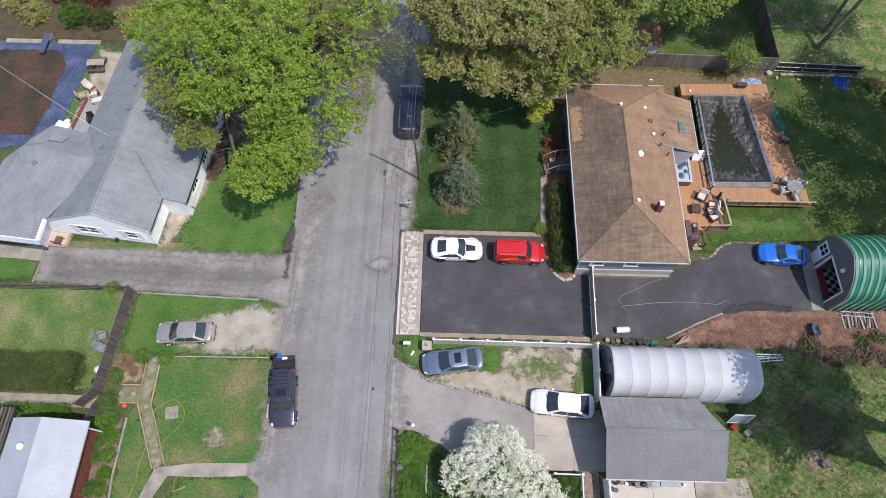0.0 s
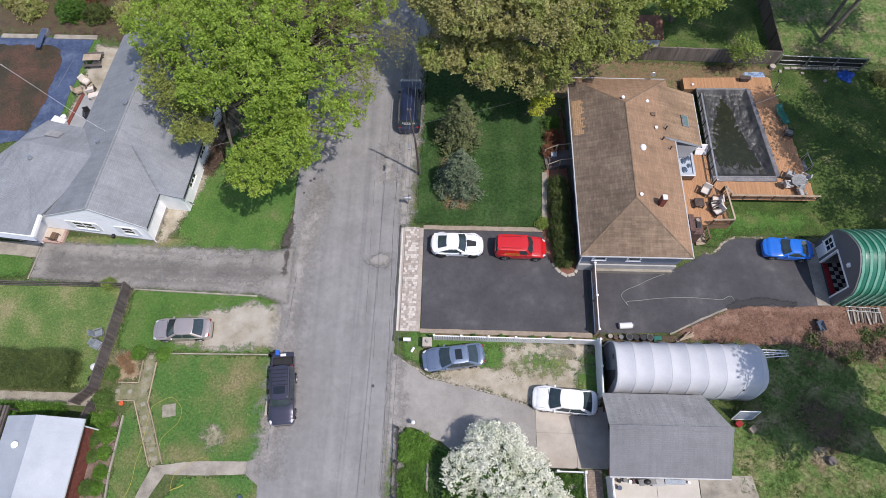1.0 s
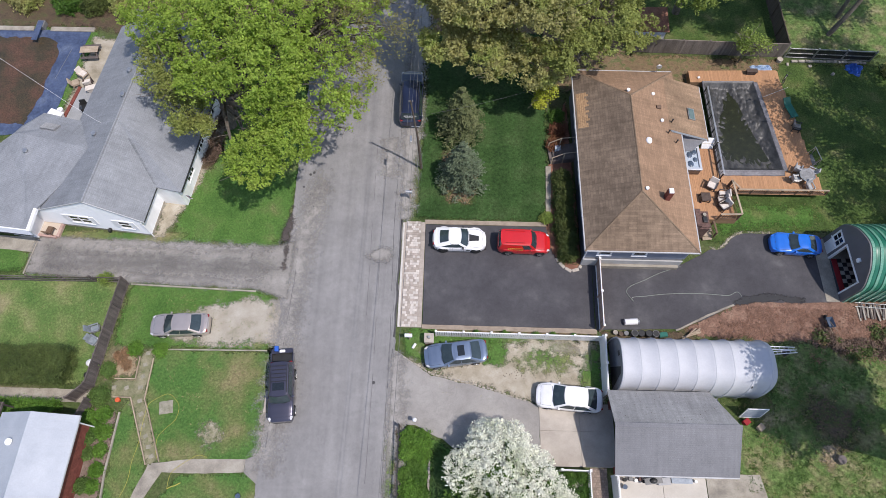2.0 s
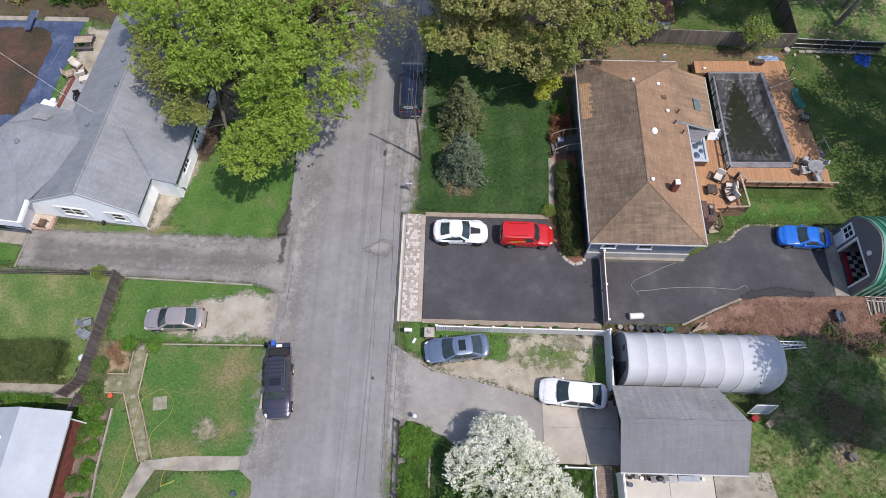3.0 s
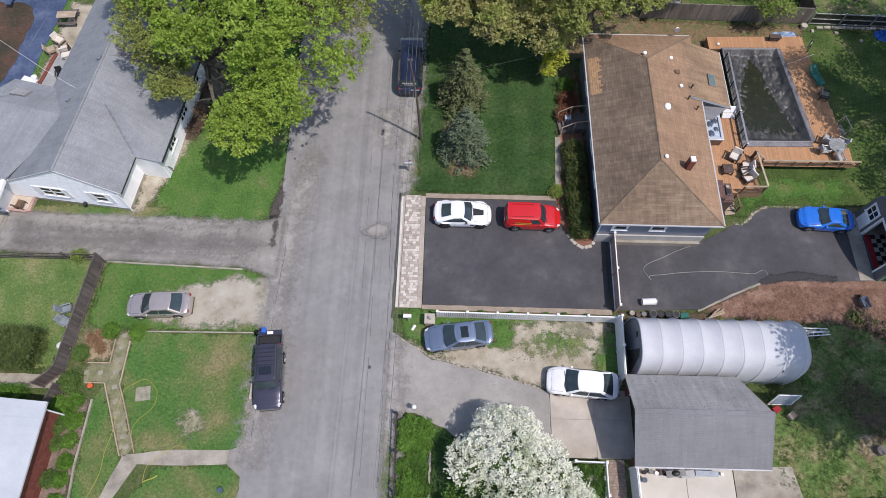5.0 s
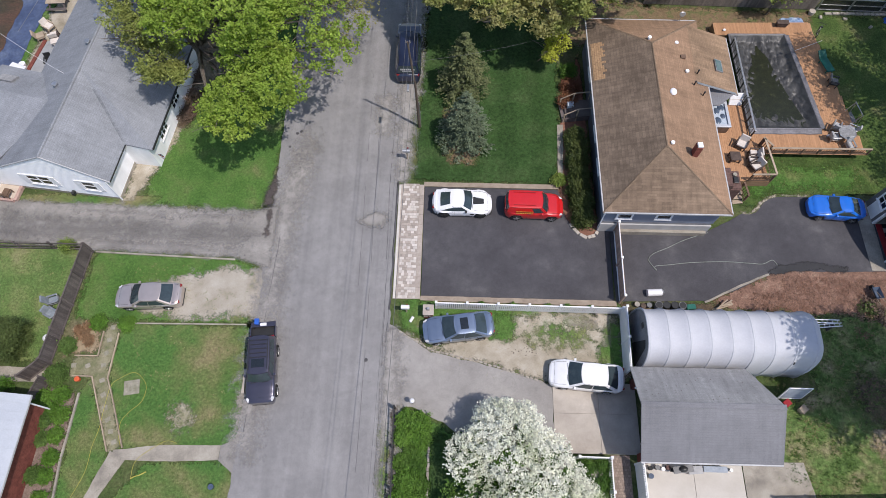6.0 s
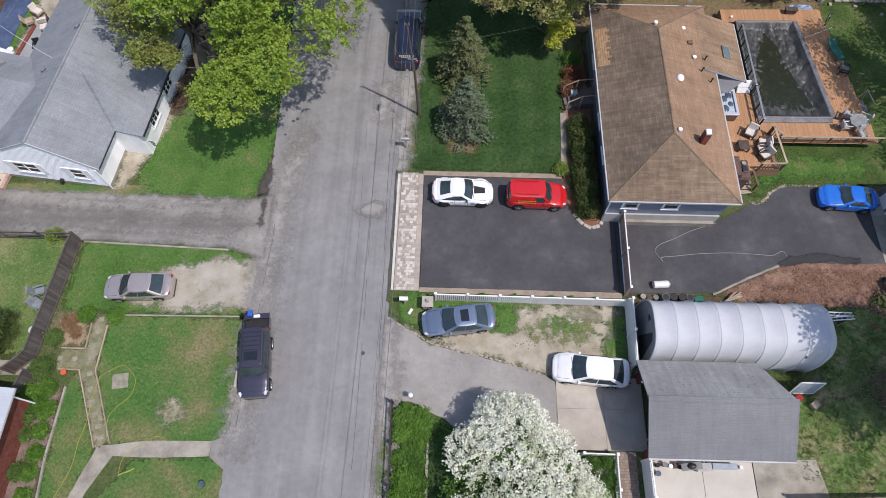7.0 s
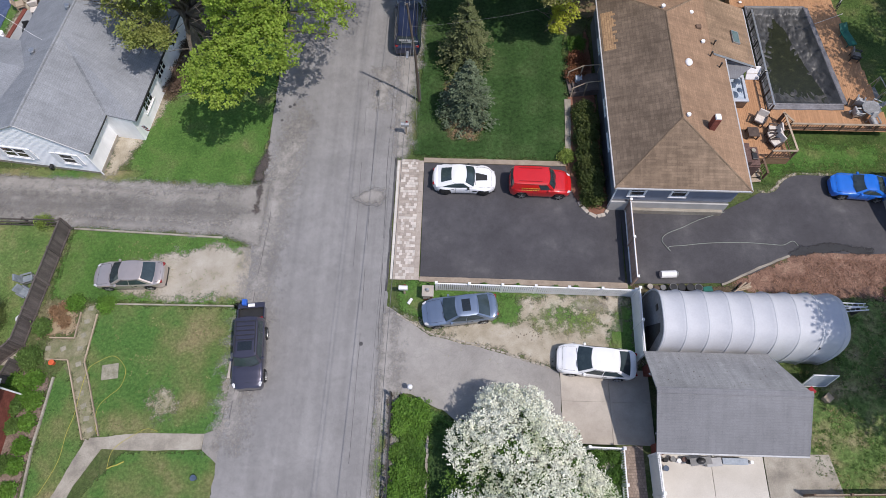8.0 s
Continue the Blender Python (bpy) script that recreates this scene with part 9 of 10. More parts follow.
sp = thing("stone_pillar", pose(-0.5, 14.2, 0), "square stone pillar with a cap and lantern", "pillar")
for i in range(4):
    for k, (x0, x1) in enumerate(((-0.3, -0.02), (0.02, 0.3)) if i % 2 else ((-0.3, 0.1), (0.14, 0.3))):
        part("stone", boxed(x0, x1, -0.3, 0.3, 0.2 * i + 0.004, 0.2 * i + 0.196, 0.015), STONE if (i + k) % 3 else BRICK_RED, sp)
part("cap_stone", boxed(-0.36, 0.36, -0.36, 0.36, 0.8, 0.88, 0.02), CONCRETE, sp)
part("lantern", tube(bmesh.new(), (0, 0, 0.88), (0, 0, 1.15), 0.11, 0.08, 10), METAL_GREY, sp)
gl = thing("globe_lamp", pose(-1.3, 8.35, 0), "white globe garden lamp on a short post", "lamp")
part("post", tube(bmesh.new(), (0, 0, 0), (0, 0, 0.75), 0.05), METAL_DARK, gl)
bm = bmesh.new()
bmesh.ops.create_uvsphere(bm, u_segments=14, v_segments=9, radius=0.16, matrix=pose(0, 0, 0.88))
part("globe", bm, PLASTIC_WHITE, gl, "", True)


def stone_row(name, pts, label, size=(0.28, 0.2, 0.12), gap=0.03, mat=STONE, seed=0):
    """A row of separate edging stones along a line."""
    rr = random.Random(seed)
    root = tagged(thing(name, pose(pts[0][0], pts[0][1], 0), label, "edging"), kind="structure")
    base = []
    for k in range(4):
        o = part("edging_stone", boxed(-size[0] / 2, size[0] / 2, -size[1] / 2, size[1] / 2, 0, size[2], 0.03), mat)
        base.append(o.data)
        bpy.data.objects.remove(o)
        size = (size[0] * rr.uniform(0.85, 1.15), size[1] * rr.uniform(0.9, 1.1), size[2])
    for p, q in zip(pts, pts[1:]):
        d = Vector((q[0] - p[0], q[1] - p[1]))
        n = int(d.length / (size[0] + gap))
        for i in range(n):
            t = (i + 0.5) / n
            o = new("edging_stone", rr.choice(base))
            o.parent = root
            o.matrix_local = pose(p[0] + d.x * t - pts[0][0] + rr.uniform(-0.03, 0.03), p[1] + d.y * t - pts[0][1] + rr.uniform(-0.03, 0.03), 0.02, 0, rr.uniform(-4, 4), math.degrees(math.atan2(d.y, d.x)) + rr.uniform(-8, 8))
    return root


stone_row("driveway_edging", [(-2.4, 12.95), (-0.3, 11.75), (2.8, 11.1), (6.9, 9.85)], "uneven row of pale edging stones beside the driveway", size=(0.24, 0.11, 0.06), gap=0.05, seed=1)
stone_row("bed_edging", [(9.25, 21.2), (9.45, 20.7), (9.85, 20.25), (10.4, 20.02), (10.95, 20.15), (11.25, 20.6)], "curved pale stone edging round the hedge bed", size=(0.26, 0.24, 0.12), gap=-0.02, mat=CONCRETE, seed=2)
picket_fence("black_fence", (-2.38, 8.0), (-2.15, -6.0), 1.0, "low black metal fence along the shrub bed", METAL_DARK, step=0.16, width=0.025, bay=2.2, cap=False)
stone_row("garden_edging", [(-0.22, 6.2), (-0.24, -4)], "pale stone edging along the shrub bed", size=(0.3, 0.15, 0.12), seed=3)


def timber(name, pts, w, h, mat, label):
    """Edging boards end to end along a line."""
    root = tagged(thing(name, pose(0, 0, 0), label, "edging"), kind="structure")
    for p, q in zip(pts, pts[1:]):
        m, ln = run_pose(*p, *q)
        n = max(1, round(ln / 2.4))
        for i in range(n):
            part("timber", turned(boxed(ln * i / n + 0.01, ln * (i + 1) / n - 0.01, -w / 2, w / 2, 0, h, 0.012), m), mat, root)
    return root


timber("lawn_edging", [(-20.9, 13.05), (-12.4, 13.15)], 0.09, 0.1, CONCRETE_OLD, "low pale edging along the lawn")
timber("path_edging", [(-20.6, 12.4), (-20.62, 9.45), (-20.1, 8.4), (-18.7, 5.25)], 0.07, 0.12, WOOD_PALE, "weathered timber edging of the garden path")
timber("path_edging", [(-21.62, 12.5), (-21.6, 10.85), (-23.1, 10.84)], 0.07, 0.12, WOOD_PALE, "weathered timber edging round the dead patch")
timber("path_edging", [(-22.9, 9.53), (-21.63, 9.53), (-19.58, 5.02)], 0.07, 0.12, WOOD_PALE, "weathered timber edging of the lower path")
timber("bed_board", [(-22.17, 8.49), (-22.2, 6.0), (-22.25, 4.6), (-22.05, 2.0), (-22.0, -4)], 0.12, 0.14, CONCRETE_OLD, "grey concrete edging of the flower bed")
timber("driveway_edging", [(-31.85, 21.7), (-32.17, 18.75)], 0.1, 0.08, CONCRETE_OLD, "low pale edging at the end of the driveway")
timber("driveway_curb", [(-23.6, 18.1), (-13.9, 17.75)], 0.12, 0.1, CONCRETE_OLD, "low concrete curb along the west driveway")
for i, (x, y) in enumerate(((-21.1, 12.75), (-21.13, 11.9), (-21.11, 11.05), (-21.1, 10.25), (-22.1, 10.2), (-23.0, 10.2), (-20.95, 9.3), (-20.65, 8.4), (-20.35, 7.6), (-20.0, 6.9), (-19.65, 6.2), (-19.3, 5.6))):
    tagged(part("stepping_stone", turned(boxed(-0.16, 0.16, -0.14, 0.14, 0.0, 0.035, 0.012), pose(x, y, 0.02, 0, 0, i * 17 % 40)), STEPPER), "square concrete stepping stone sunk in the path", "stepping stone", group="stepping stones in the garden path")
tagged(part("well_cover", turned(boxed(-0.48, 0.48, -0.45, 0.45, 0.0, 0.07, 0.02), pose(-18.97, 8.9, 0.02, 0, 0, 10)), STEPPER), "square mossy concrete cover in the lawn", "cover")
tagged(part("kerb_stone", boxed(-12.05, -11.87, 8.7, 10.2, 0.0, 0.16, 0.03), CONCRETE), "long pale kerb stone beside the lawn", "kerb stone")
patch("bare_circle", [(-15.55 + 0.7 * math.cos(a), 7.15 + 0.75 * math.sin(a)) for a in np.linspace(0, 2 * math.pi, 14)[:-1]], 0.035, BARE_SPOT, "round bare gravelly patch in the lawn", "bare soil", amount=0.25, seed=50, soft=0.8)
tagged(part("manhole", tube(bmesh.new(), (-4.4, 11.0, 0.04), (-4.4, 11.0, 0.056), 0.12, 0.12, 14), TAR), "small dark valve cover in the street", "cover")


def hose(name, pts, r, mat, label):
    vs = [Vector((x, y, 0)) for x, y in pts]
    out = []
    for i in range(len(vs) - 1):
        p0, p1, p2, p3 = vs[max(0, i - 1)], vs[i], vs[i + 1], vs[min(len(vs) - 1, i + 2)]
        for k in range(6):
            t = k / 6
            p = 0.5 * ((2 * p1) + (p2 - p0) * t + (2 * p0 - 5 * p1 + 4 * p2 - p3) * t * t + (3 * p1 - p0 - 3 * p2 + p3) * t ** 3)
            out.append((p.x, p.y, 0.075 + r))
    return tagged(part(name, pipe(bmesh.new(), out, r, 6), mat), label, "hose")


hose("garden_hose", [(18.9, 20.6), (17.2, 20.0), (15.9, 19.35), (14.9, 18.9), (14.5, 18.45), (14.7, 18.0), (14.96, 17.65), (14.9, 17.95), (15.9, 18.08), (17.4, 18.28), (19.6, 18.4), (21.4, 18.33), (22.3, 18.3), (23.0, 18.6), (23.3, 18.2)], 0.022, HOSE_GREY, "pale hose lying across the black yard")
hose("yellow_hose", [(-21.2, 2.1), (-20.6, 3.8), (-20.54, 5.3), (-20.37, 6.4), (-20.37, 7.8), (-20.26, 9.0), (-19.73, 9.5), (-19.0, 9.83), (-18.4, 9.47), (-18.04, 8.9), (-18.14, 8.05), (-18.7, 7.45), (-19.13, 6.83), (-19.07, 5.96), (-18.8, 5.3)], 0.013, YELLOW, "yellow garden hose looped over the lawn")
hose("yellow_hose", [(-17.8, 3.6), (-17.68, 4.6), (-16.6, 5.47), (-16.0, 5.74), (-15.37, 5.57)], 0.013, YELLOW, "end of a yellow hose beside the walk")
tagged(part("sprinkler", turned(pipe(bmesh.new(), [(-0.35, -0.1, 0.05), (-0.1, 0.02, 0.12), (0.15, 0.1, 0.1), (0.5, 0.3, 0.06)], 0.035), pose(-17.45, 3.65, 0.03)), YELLOW), "yellow lawn sprinkler on the grass", "sprinkler")
tagged(part("orange_pot", turned(tube(bmesh.new(), (0, 0, 0), (0, 0, 0.28), 0.12, 0.17, 12), pose(-22.42, 9.3, 0.03)), ORANGE), "small orange plant pot beside the path", "pot")
tagged(part("green_bucket", turned(tube(bmesh.new(), (0, 0, 0), (0, 0, 0.3), 0.14, 0.17, 12), pose(-12.9, 3.2, 0.03)), POOL_SEAT), "dark blue bucket on the grass", "bucket")


# ---- behind the west fence ----
def bin_box(name, x, y, turn, w, d, h, mat, label, category, z=0.03, lid=None):
    root = thing(name, pose(x, y, z, 0, 0, turn), label, category)
    bm = bmesh.new()
    a = [bm.verts.new((sx * w * 0.42, sy * d * 0.42, 0)) for sx, sy in ((-1, -1), (1, -1), (1, 1), (-1, 1))]
    b = [bm.verts.new((sx * w * 0.5, sy * d * 0.5, h)) for sx, sy in ((-1, -1), (1, -1), (1, 1), (-1, 1))]
    bm.faces.new(a[::-1])
    bm.faces.new(b)
    for i in range(4):
        bm.faces.new((a[i], a[(i + 1) % 4], b[(i + 1) % 4], b[i]))
    bmesh.ops.bevel(bm, geom=list(bm.edges), offset=0.025, segments=2, affect="EDGES")
    part("body", bm, mat, root)
    part("lid", boxed(-w * 0.54, w * 0.54, -d * 0.54, d * 0.54, h, h + 0.06, 0.02), lid or mat, root)
    part("handle", tube(bmesh.new(), (-w * 0.3, d * 0.56, h - 0.05), (w * 0.3, d * 0.56, h - 0.05), 0.02), BLACK_TRIM, root)
    return root


tagged(part("white_bag", turned(bmesh.ops.create_icosphere(b2 := bmesh.new(), subdivisions=3, radius=0.32) and b2, pose(-25.0, 11.9, 0.2) @ Matrix.Diagonal((1.2, 0.9, 0.7, 1))), PLASTIC_WHITE, smooth=True), "white sack lying behind the fence", "sack")
tagged(part("small_grill", turned(bmesh.ops.create_icosphere(b3 := bmesh.new(), subdivisions=2, radius=0.26) and b3, pose(-25.0, 11.0, 0.27)), METAL_DARK, smooth=True), "small round black kettle grill", "grill")


# ---- west pool yard ----
def west_pool():
    root = thing("tarped_pool", pose(0, 0, 0), "in-ground pool under a blue tarp holding brown leaf water", "pool")
    part("tarp", prism(bmesh.new(), ragged([(-46, 31.3), (-38.6, 31.2), (-34.1, 32.4), (-33.5, 39.6), (-33.2, 43.1), (-41.2, 43.4), (-46, 43.4)], 0.12, 0.3), 0.0, 0.06), TARP_BLUE, root, "wrinkled dark blue tarp")
    part("leaf_water", prism(bmesh.new(), ragged([(-45, 32.5), (-37.2, 32.7), (-36.3, 32.6), (-35.85, 35.6), (-35.5, 40.4), (-35.9, 41.7), (-36.6, 42.2), (-39.3, 42.4), (-45, 41.9)], 0.3, 0.3, 3), 0.0, 0.075), SLUDGE, root, "brown water thick with leaves")
    for x0, x1 in ((-42, -38.6), (-37.0, -32.9)):
        part("coping", boxed(x0, x1, 43.1, 43.6, 0, 0.14, 0.02), CONCRETE_OLD, root)
    part("diving_board", boxed(-38.1, -37.6, 41.6, 43.9, 0.5, 0.56, 0.01), TARP_BLUE, root)
    part("board_stand", boxed(-38.2, -37.5, 43.2, 44.0, 0, 0.5, 0.03), PLASTIC_GREY, root)
    part("tarp_rope", pipe(bmesh.new(), [(-35.0, 37.6, 0.075), (-34.4, 41.0, 0.075)], 0.015), METAL_GREY, root)


west_pool()


def picnic_table(x, y, turn):
    root = thing("picnic_table", pose(x, y, 0.03, 0, 0, turn), "pale wooden picnic table with two benches", "table")
    for i in range(5):
        part("top_plank", boxed(-0.8, 0.8, -0.36 + i * 0.145, -0.23 + i * 0.145, 0.72, 0.76), WOOD_PALE, root)
    for s in (-1, 1):
        part("bench_plank", boxed(-0.8, 0.8, s * 0.7 - 0.13, s * 0.7 + 0.13, 0.42, 0.46), WOOD_FENCE, root)
        part("crossbar", boxed(s * 0.6 - 0.04, s * 0.6 + 0.04, -0.8, 0.8, 0.36, 0.42), WOOD_FENCE, root)
        for k in (-1, 1):
            part("leg", turned(boxed(-0.04, 0.04, -0.05, 0.05, 0, 0.8), pose(s * 0.6, k * 0.55, 0, k * 24, 0, 0)), WOOD_FENCE, root)


picnic_table(-32.3, 40.4, 5)


CHAIR_MESH = surf("faded_blue_grey_mesh", [(0.3, (0.16, 0.19, 0.21)), (0.7, (0.26, 0.29, 0.31))], scale=4, fine=30, fine_amount=0.2, bump=0.1)


def chair(name, x, y, turn, z, frame_mat, seat_mat, label, w=0.6, group="", back=0.5, arms=True):
    root = thing(name, pose(x, y, z, 0, 0, turn), label, "chair", group)
    part("seat", boxed(-w / 2, w / 2, -0.3, 0.3, 0.36, 0.48, 0.03), seat_mat, root)
    part("backrest", turned(boxed(-w / 2, w / 2, -0.06, 0.06, 0, back, 0.03), pose(0, 0.3, 0.44, -14, 0, 0)), seat_mat, root)
    for sx in (-1, 1):
        for sy in (-0.28, 0.28):
            part("leg", boxed(sx * (w / 2 + 0.02) - 0.03, sx * (w / 2 + 0.02) + 0.03, sy - 0.03, sy + 0.03, 0, 0.6 if arms else 0.36), frame_mat, root)
        if arms:
            part("armrest", boxed(sx * (w / 2 + 0.04) - 0.05, sx * (w / 2 + 0.04) + 0.05, -0.34, 0.34, 0.58, 0.64, 0.02), frame_mat, root)
    part("seat_frame", boxed(-w / 2 - 0.04, w / 2 + 0.04, -0.32, 0.32, 0.28, 0.36, 0.01), frame_mat, root)
    return root


chair("yard_chair", -25.15, 13.5, 65, 0.03, METAL_GREY, CHAIR_MESH, "faded grey-blue garden chair behind the board fence", w=0.5)
chair("yard_chair", -25.25, 14.4, 110, 0.03, METAL_GREY, CHAIR_MESH, "faded grey-blue garden chair tilted by the fence", w=0.45, back=0.7)
chair("garden_chair", -32.4, 37.9, 60, 0.03, WOOD_PALE, CUSHION, "pale wooden garden chair with cushion")
chair("garden_chair", -31.6, 36.9, 200, 0.12, WICKER, CUSHION, "brown garden chair beside the terrace")
chair("garden_chair", -32.8, 36.9, 120, 0.03, WOOD_PALE, WOOD_PALE, "tipped pale wooden garden chair", arms=False)
chair("folding_chair", -31.2, 34.2, 15, 0.12, METAL_DARK, BLACK_TRIM, "dark folding chair on the terrace", w=0.5)
bin_box("storage_box", -33.6, 33.0, -20, 1.2, 1.4, 0.6, PLASTIC_WHITE, "white storage box beside the terrace", "box")
bin_box("storage_box", -31.0, 36.4, 20, 1.3, 0.5, 0.4, CUSHION, "pale storage bench on the terrace edge", "box", 0.12)
tagged(part("blue_cushion", turned(boxed(-0.45, 0.45, -0.25, 0.25, 0, 0.16, 0.05), pose(-30.4, 37.6, 0.05, 0, 0, 15)), PLASTIC_BLUE), "bright blue outdoor cushion on the patio", "cushion")
tagged(part("terrace_kerb", turned(boxed(-0.14, 0.14, -2.6, 2.6, 0, 0.2, 0.02), pose(-32.85, 34.1, 0, 0, 0, -9)), BRICK_RED), "red brick kerb of the terrace", "kerb", kind="structure")
for i, (x, y) in enumerate(((-33.3, 33.9), (-33.2, 32.2))):
    tagged(part("white_urn", turned(tube(bmesh.new(), (0, 0, 0), (0, 0, 0.5), 0.16, 0.26, 14), pose(x, y, 0.03)), PLASTIC_WHITE), "white plastic planter beside the terrace", "planter")
bin_box("garden_shed_box", -29.0, 44.4, 10, 1.6, 1.0, 1.0, METAL_GREY, "grey slatted storage bin at the wood edge", "bin")

chair("porch_chair", -30.75, 22.25, 170, 0.29, WOOD_RAIL, WOOD_RAIL, "dark brown wooden chair on the stoop", w=0.4, arms=False)
# ---- deck furniture ----
SPA_RIM = surf("pale_grey_acrylic", [(0.3, (0.42, 0.45, 0.5)), (0.7, (0.5, 0.53, 0.57))], scale=3, fine=20, fine_amount=0.06, rough=0.3, bump=0.0)


def hot_tub():
    root = thing("hot_tub", pose(20.6, 29.7, DZ), "square hot tub with blue water and brown cabinet", "hot tub")
    part("cabinet", boxed(-0.62, 0.62, -1.12, 1.12, 0, 0.72, 0.05), WOOD_RAIL, root, "brown wooden cabinet")
    bm = bmesh.new()
    for a, b, c, d in ((-0.66, 0.66, -1.16, -0.94), (-0.66, 0.66, 0.94, 1.16), (-0.66, -0.46, -0.94, 0.94), (0.46, 0.66, -0.94, 0.94)):
        box(bm, a, b, c, d, 0.72, 0.86, 0.02)
    part("rim", bm, SPA_RIM, root, "pale grey acrylic rim")
    part("water", boxed(-0.46, 0.46, -0.94, 0.94, 0.72, 0.75), POOL_WATER, root, "pale blue water")
    for x, y, r in ((-0.2, -0.55, 0.26), (0.22, -0.15, 0.2), (-0.2, 0.3, 0.24), (0.16, 0.62, 0.26)):
        bm = bmesh.new()
        bmesh.ops.create_uvsphere(bm, u_segments=14, v_segments=7, radius=r, matrix=pose(x, y, 0.74) @ Matrix.Diagonal((1, 1.2, 0.35, 1)))
        part("seat_pad", bm, POOL_SEAT, root, "dark blue moulded seat", True)


GLASS_SMOKE = surf("dusty_table_glass", [(0.3, g(0.2)), (0.7, g(0.3))], scale=2, fine=8, fine_amount=0.25, rough=0.25, bump=0.0, spec=0.6)
TARP_PALE = surf("pale_blue_tarp", [(0.3, (0.12, 0.22, 0.45)), (0.5, (0.3, 0.4, 0.55)), (0.7, (0.5, 0.56, 0.62))], scale=2.5, fine=12, fine_amount=0.3, rough=0.45, bump=0.6, dist=0.05)
POOL_WATER = surf("spa_water", [(0.3, (0.36, 0.43, 0.5)), (0.7, (0.5, 0.56, 0.62))], scale=3, fine=20, fine_amount=0.1, rough=0.1, bump=0.1, spec=0.7)
hot_tub()
tl = thing("tub_lid", pose(22.28, 31.15, DZ, -40, 0, 0), "white insulated hot tub lid leaning on the wing", "lid")
part("lid_panel", boxed(-0.5, 0.5, -0.08, 0.06, 0, 0.95, 0.05), PLASTIC_WHITE, tl)
part("lid_hinge", boxed(-0.5, 0.5, -0.1, -0.08, 0.45, 0.5), CUSHION, tl)

for i, (x, y, t, lab) in enumerate(((22.0, 27.4, 150, "wicker armchair with beige cushions facing the table"), (22.75, 26.5, 95, "wicker armchair with beige cushions by the railing"), (22.7, 25.55, 60, "wicker armchair with beige cushions near the steps"), (22.6, 26.0, 85, "wicker sofa seat with beige cushions"))):
    chair("lounge_chair", x, y, t - 180 if i == 0 else -t, DZ, WICKER, CUSHION, lab, 0.66, "lounge chairs on the deck")
tb = thing("coffee_table", pose(21.35, 26.3, DZ), "square brown wicker coffee table", "table")
part("tabletop", boxed(-0.38, 0.38, -0.38, 0.38, 0.4, 0.46, 0.02), WICKER, tb)
for sx in (-1, 1):
    for sy in (-1, 1):
        part("leg", boxed(sx * 0.32 - 0.04, sx * 0.32 + 0.04, sy * 0.32 - 0.04, sy * 0.32 + 0.04, 0, 0.4), WICKER, tb)

gi = thing("brick_fireplace", pose(20.3, 23.8, 0), "outdoor brick fireplace with grey stone top beside the house", "fireplace")
part("brick_base", boxed(-0.55, 0.6, -0.7, 0.75, 0, 1.75, 0.01), BRICK_BROWN, gi)
part("stone_top", boxed(-0.1, 0.66, -0.6, 0.8, 1.75, 1.83, 0.015), BRICK_BROWN, gi)
part("flue", tube(bmesh.new(), (0.3, 0.45, 1.83), (0.3, 0.45, 2.0), 0.14, 0.14, 12), CONCRETE_OLD, gi, "grey clay flue")
part("chimney", boxed(-0.55, -0.14, -0.72, 0.75, 1.75, 2.35, 0.01), BRICK_BROWN, gi)
part("firebox", boxed(0.15, 0.5, -0.2, 0.3, 1.83, 1.95, 0.03), METAL_DARK, gi)

gt = thing("glass_table", pose(29.75, 28.35, DZ), "glass-topped patio table in a grey frame", "table")
bm = bmesh.new()
bmesh.ops.create_cone(bm, cap_ends=True, segments=8, radius1=0.62, radius2=0.62, depth=0.02, matrix=pose(0, 0, 0.72, 0, 0, 22))
part("tabletop", bm, GLASS_SMOKE, gt, "smoky glass top")
part("table_rim", pipe(bmesh.new(), [(0.64 * math.cos(a), 0.64 * math.sin(a), 0.72) for a in np.linspace(math.pi / 8, 2 * math.pi + math.pi / 8, 9)], 0.025, 6), METAL_GREY, gt)
for k in range(4):
    a = math.pi / 4 + k * math.pi / 2
    part("leg", tube(bmesh.new(), (0.5 * math.cos(a), 0.5 * math.sin(a), 0), (0.45 * math.cos(a), 0.45 * math.sin(a), 0.71), 0.025), METAL_GREY, gt)
for i, (x, y, t) in enumerate(((29.3, 29.15, 150), (28.95, 28.15, 95), (29.9, 27.45, 10), (30.4, 28.9, 240))):
    chair("patio_chair", x, y, t, DZ, METAL_GREY, SILVER_TEXT, "light grey metal patio chair round the table", 0.4, "patio chairs")
sw = thing("swing_seat", pose(30.95, 30.3, DZ - 0.72, 0, 0, 10), "small grey frame swing seat at the deck edge", "swing seat")
for s in (-0.6, 0.6):
    for k in (-1, 1):
        part("frame_leg", tube(bmesh.new(), (k * 0.45, s, 0), (0, s, 1.7), 0.03), METAL_GREY, sw)
part("top_bar", tube(bmesh.new(), (0, -0.65, 1.7), (0, 0.65, 1.7), 0.03), METAL_GREY, sw)
part("swing_bench", boxed(-0.25, 0.25, -0.5, 0.5, 0.6, 0.66), PLASTIC_GREY, sw)
for s in (-0.45, 0.45):
    part("hanger", tube(bmesh.new(), (0, s, 0.66), (0, s, 1.7), 0.012), METAL_GREY, sw)

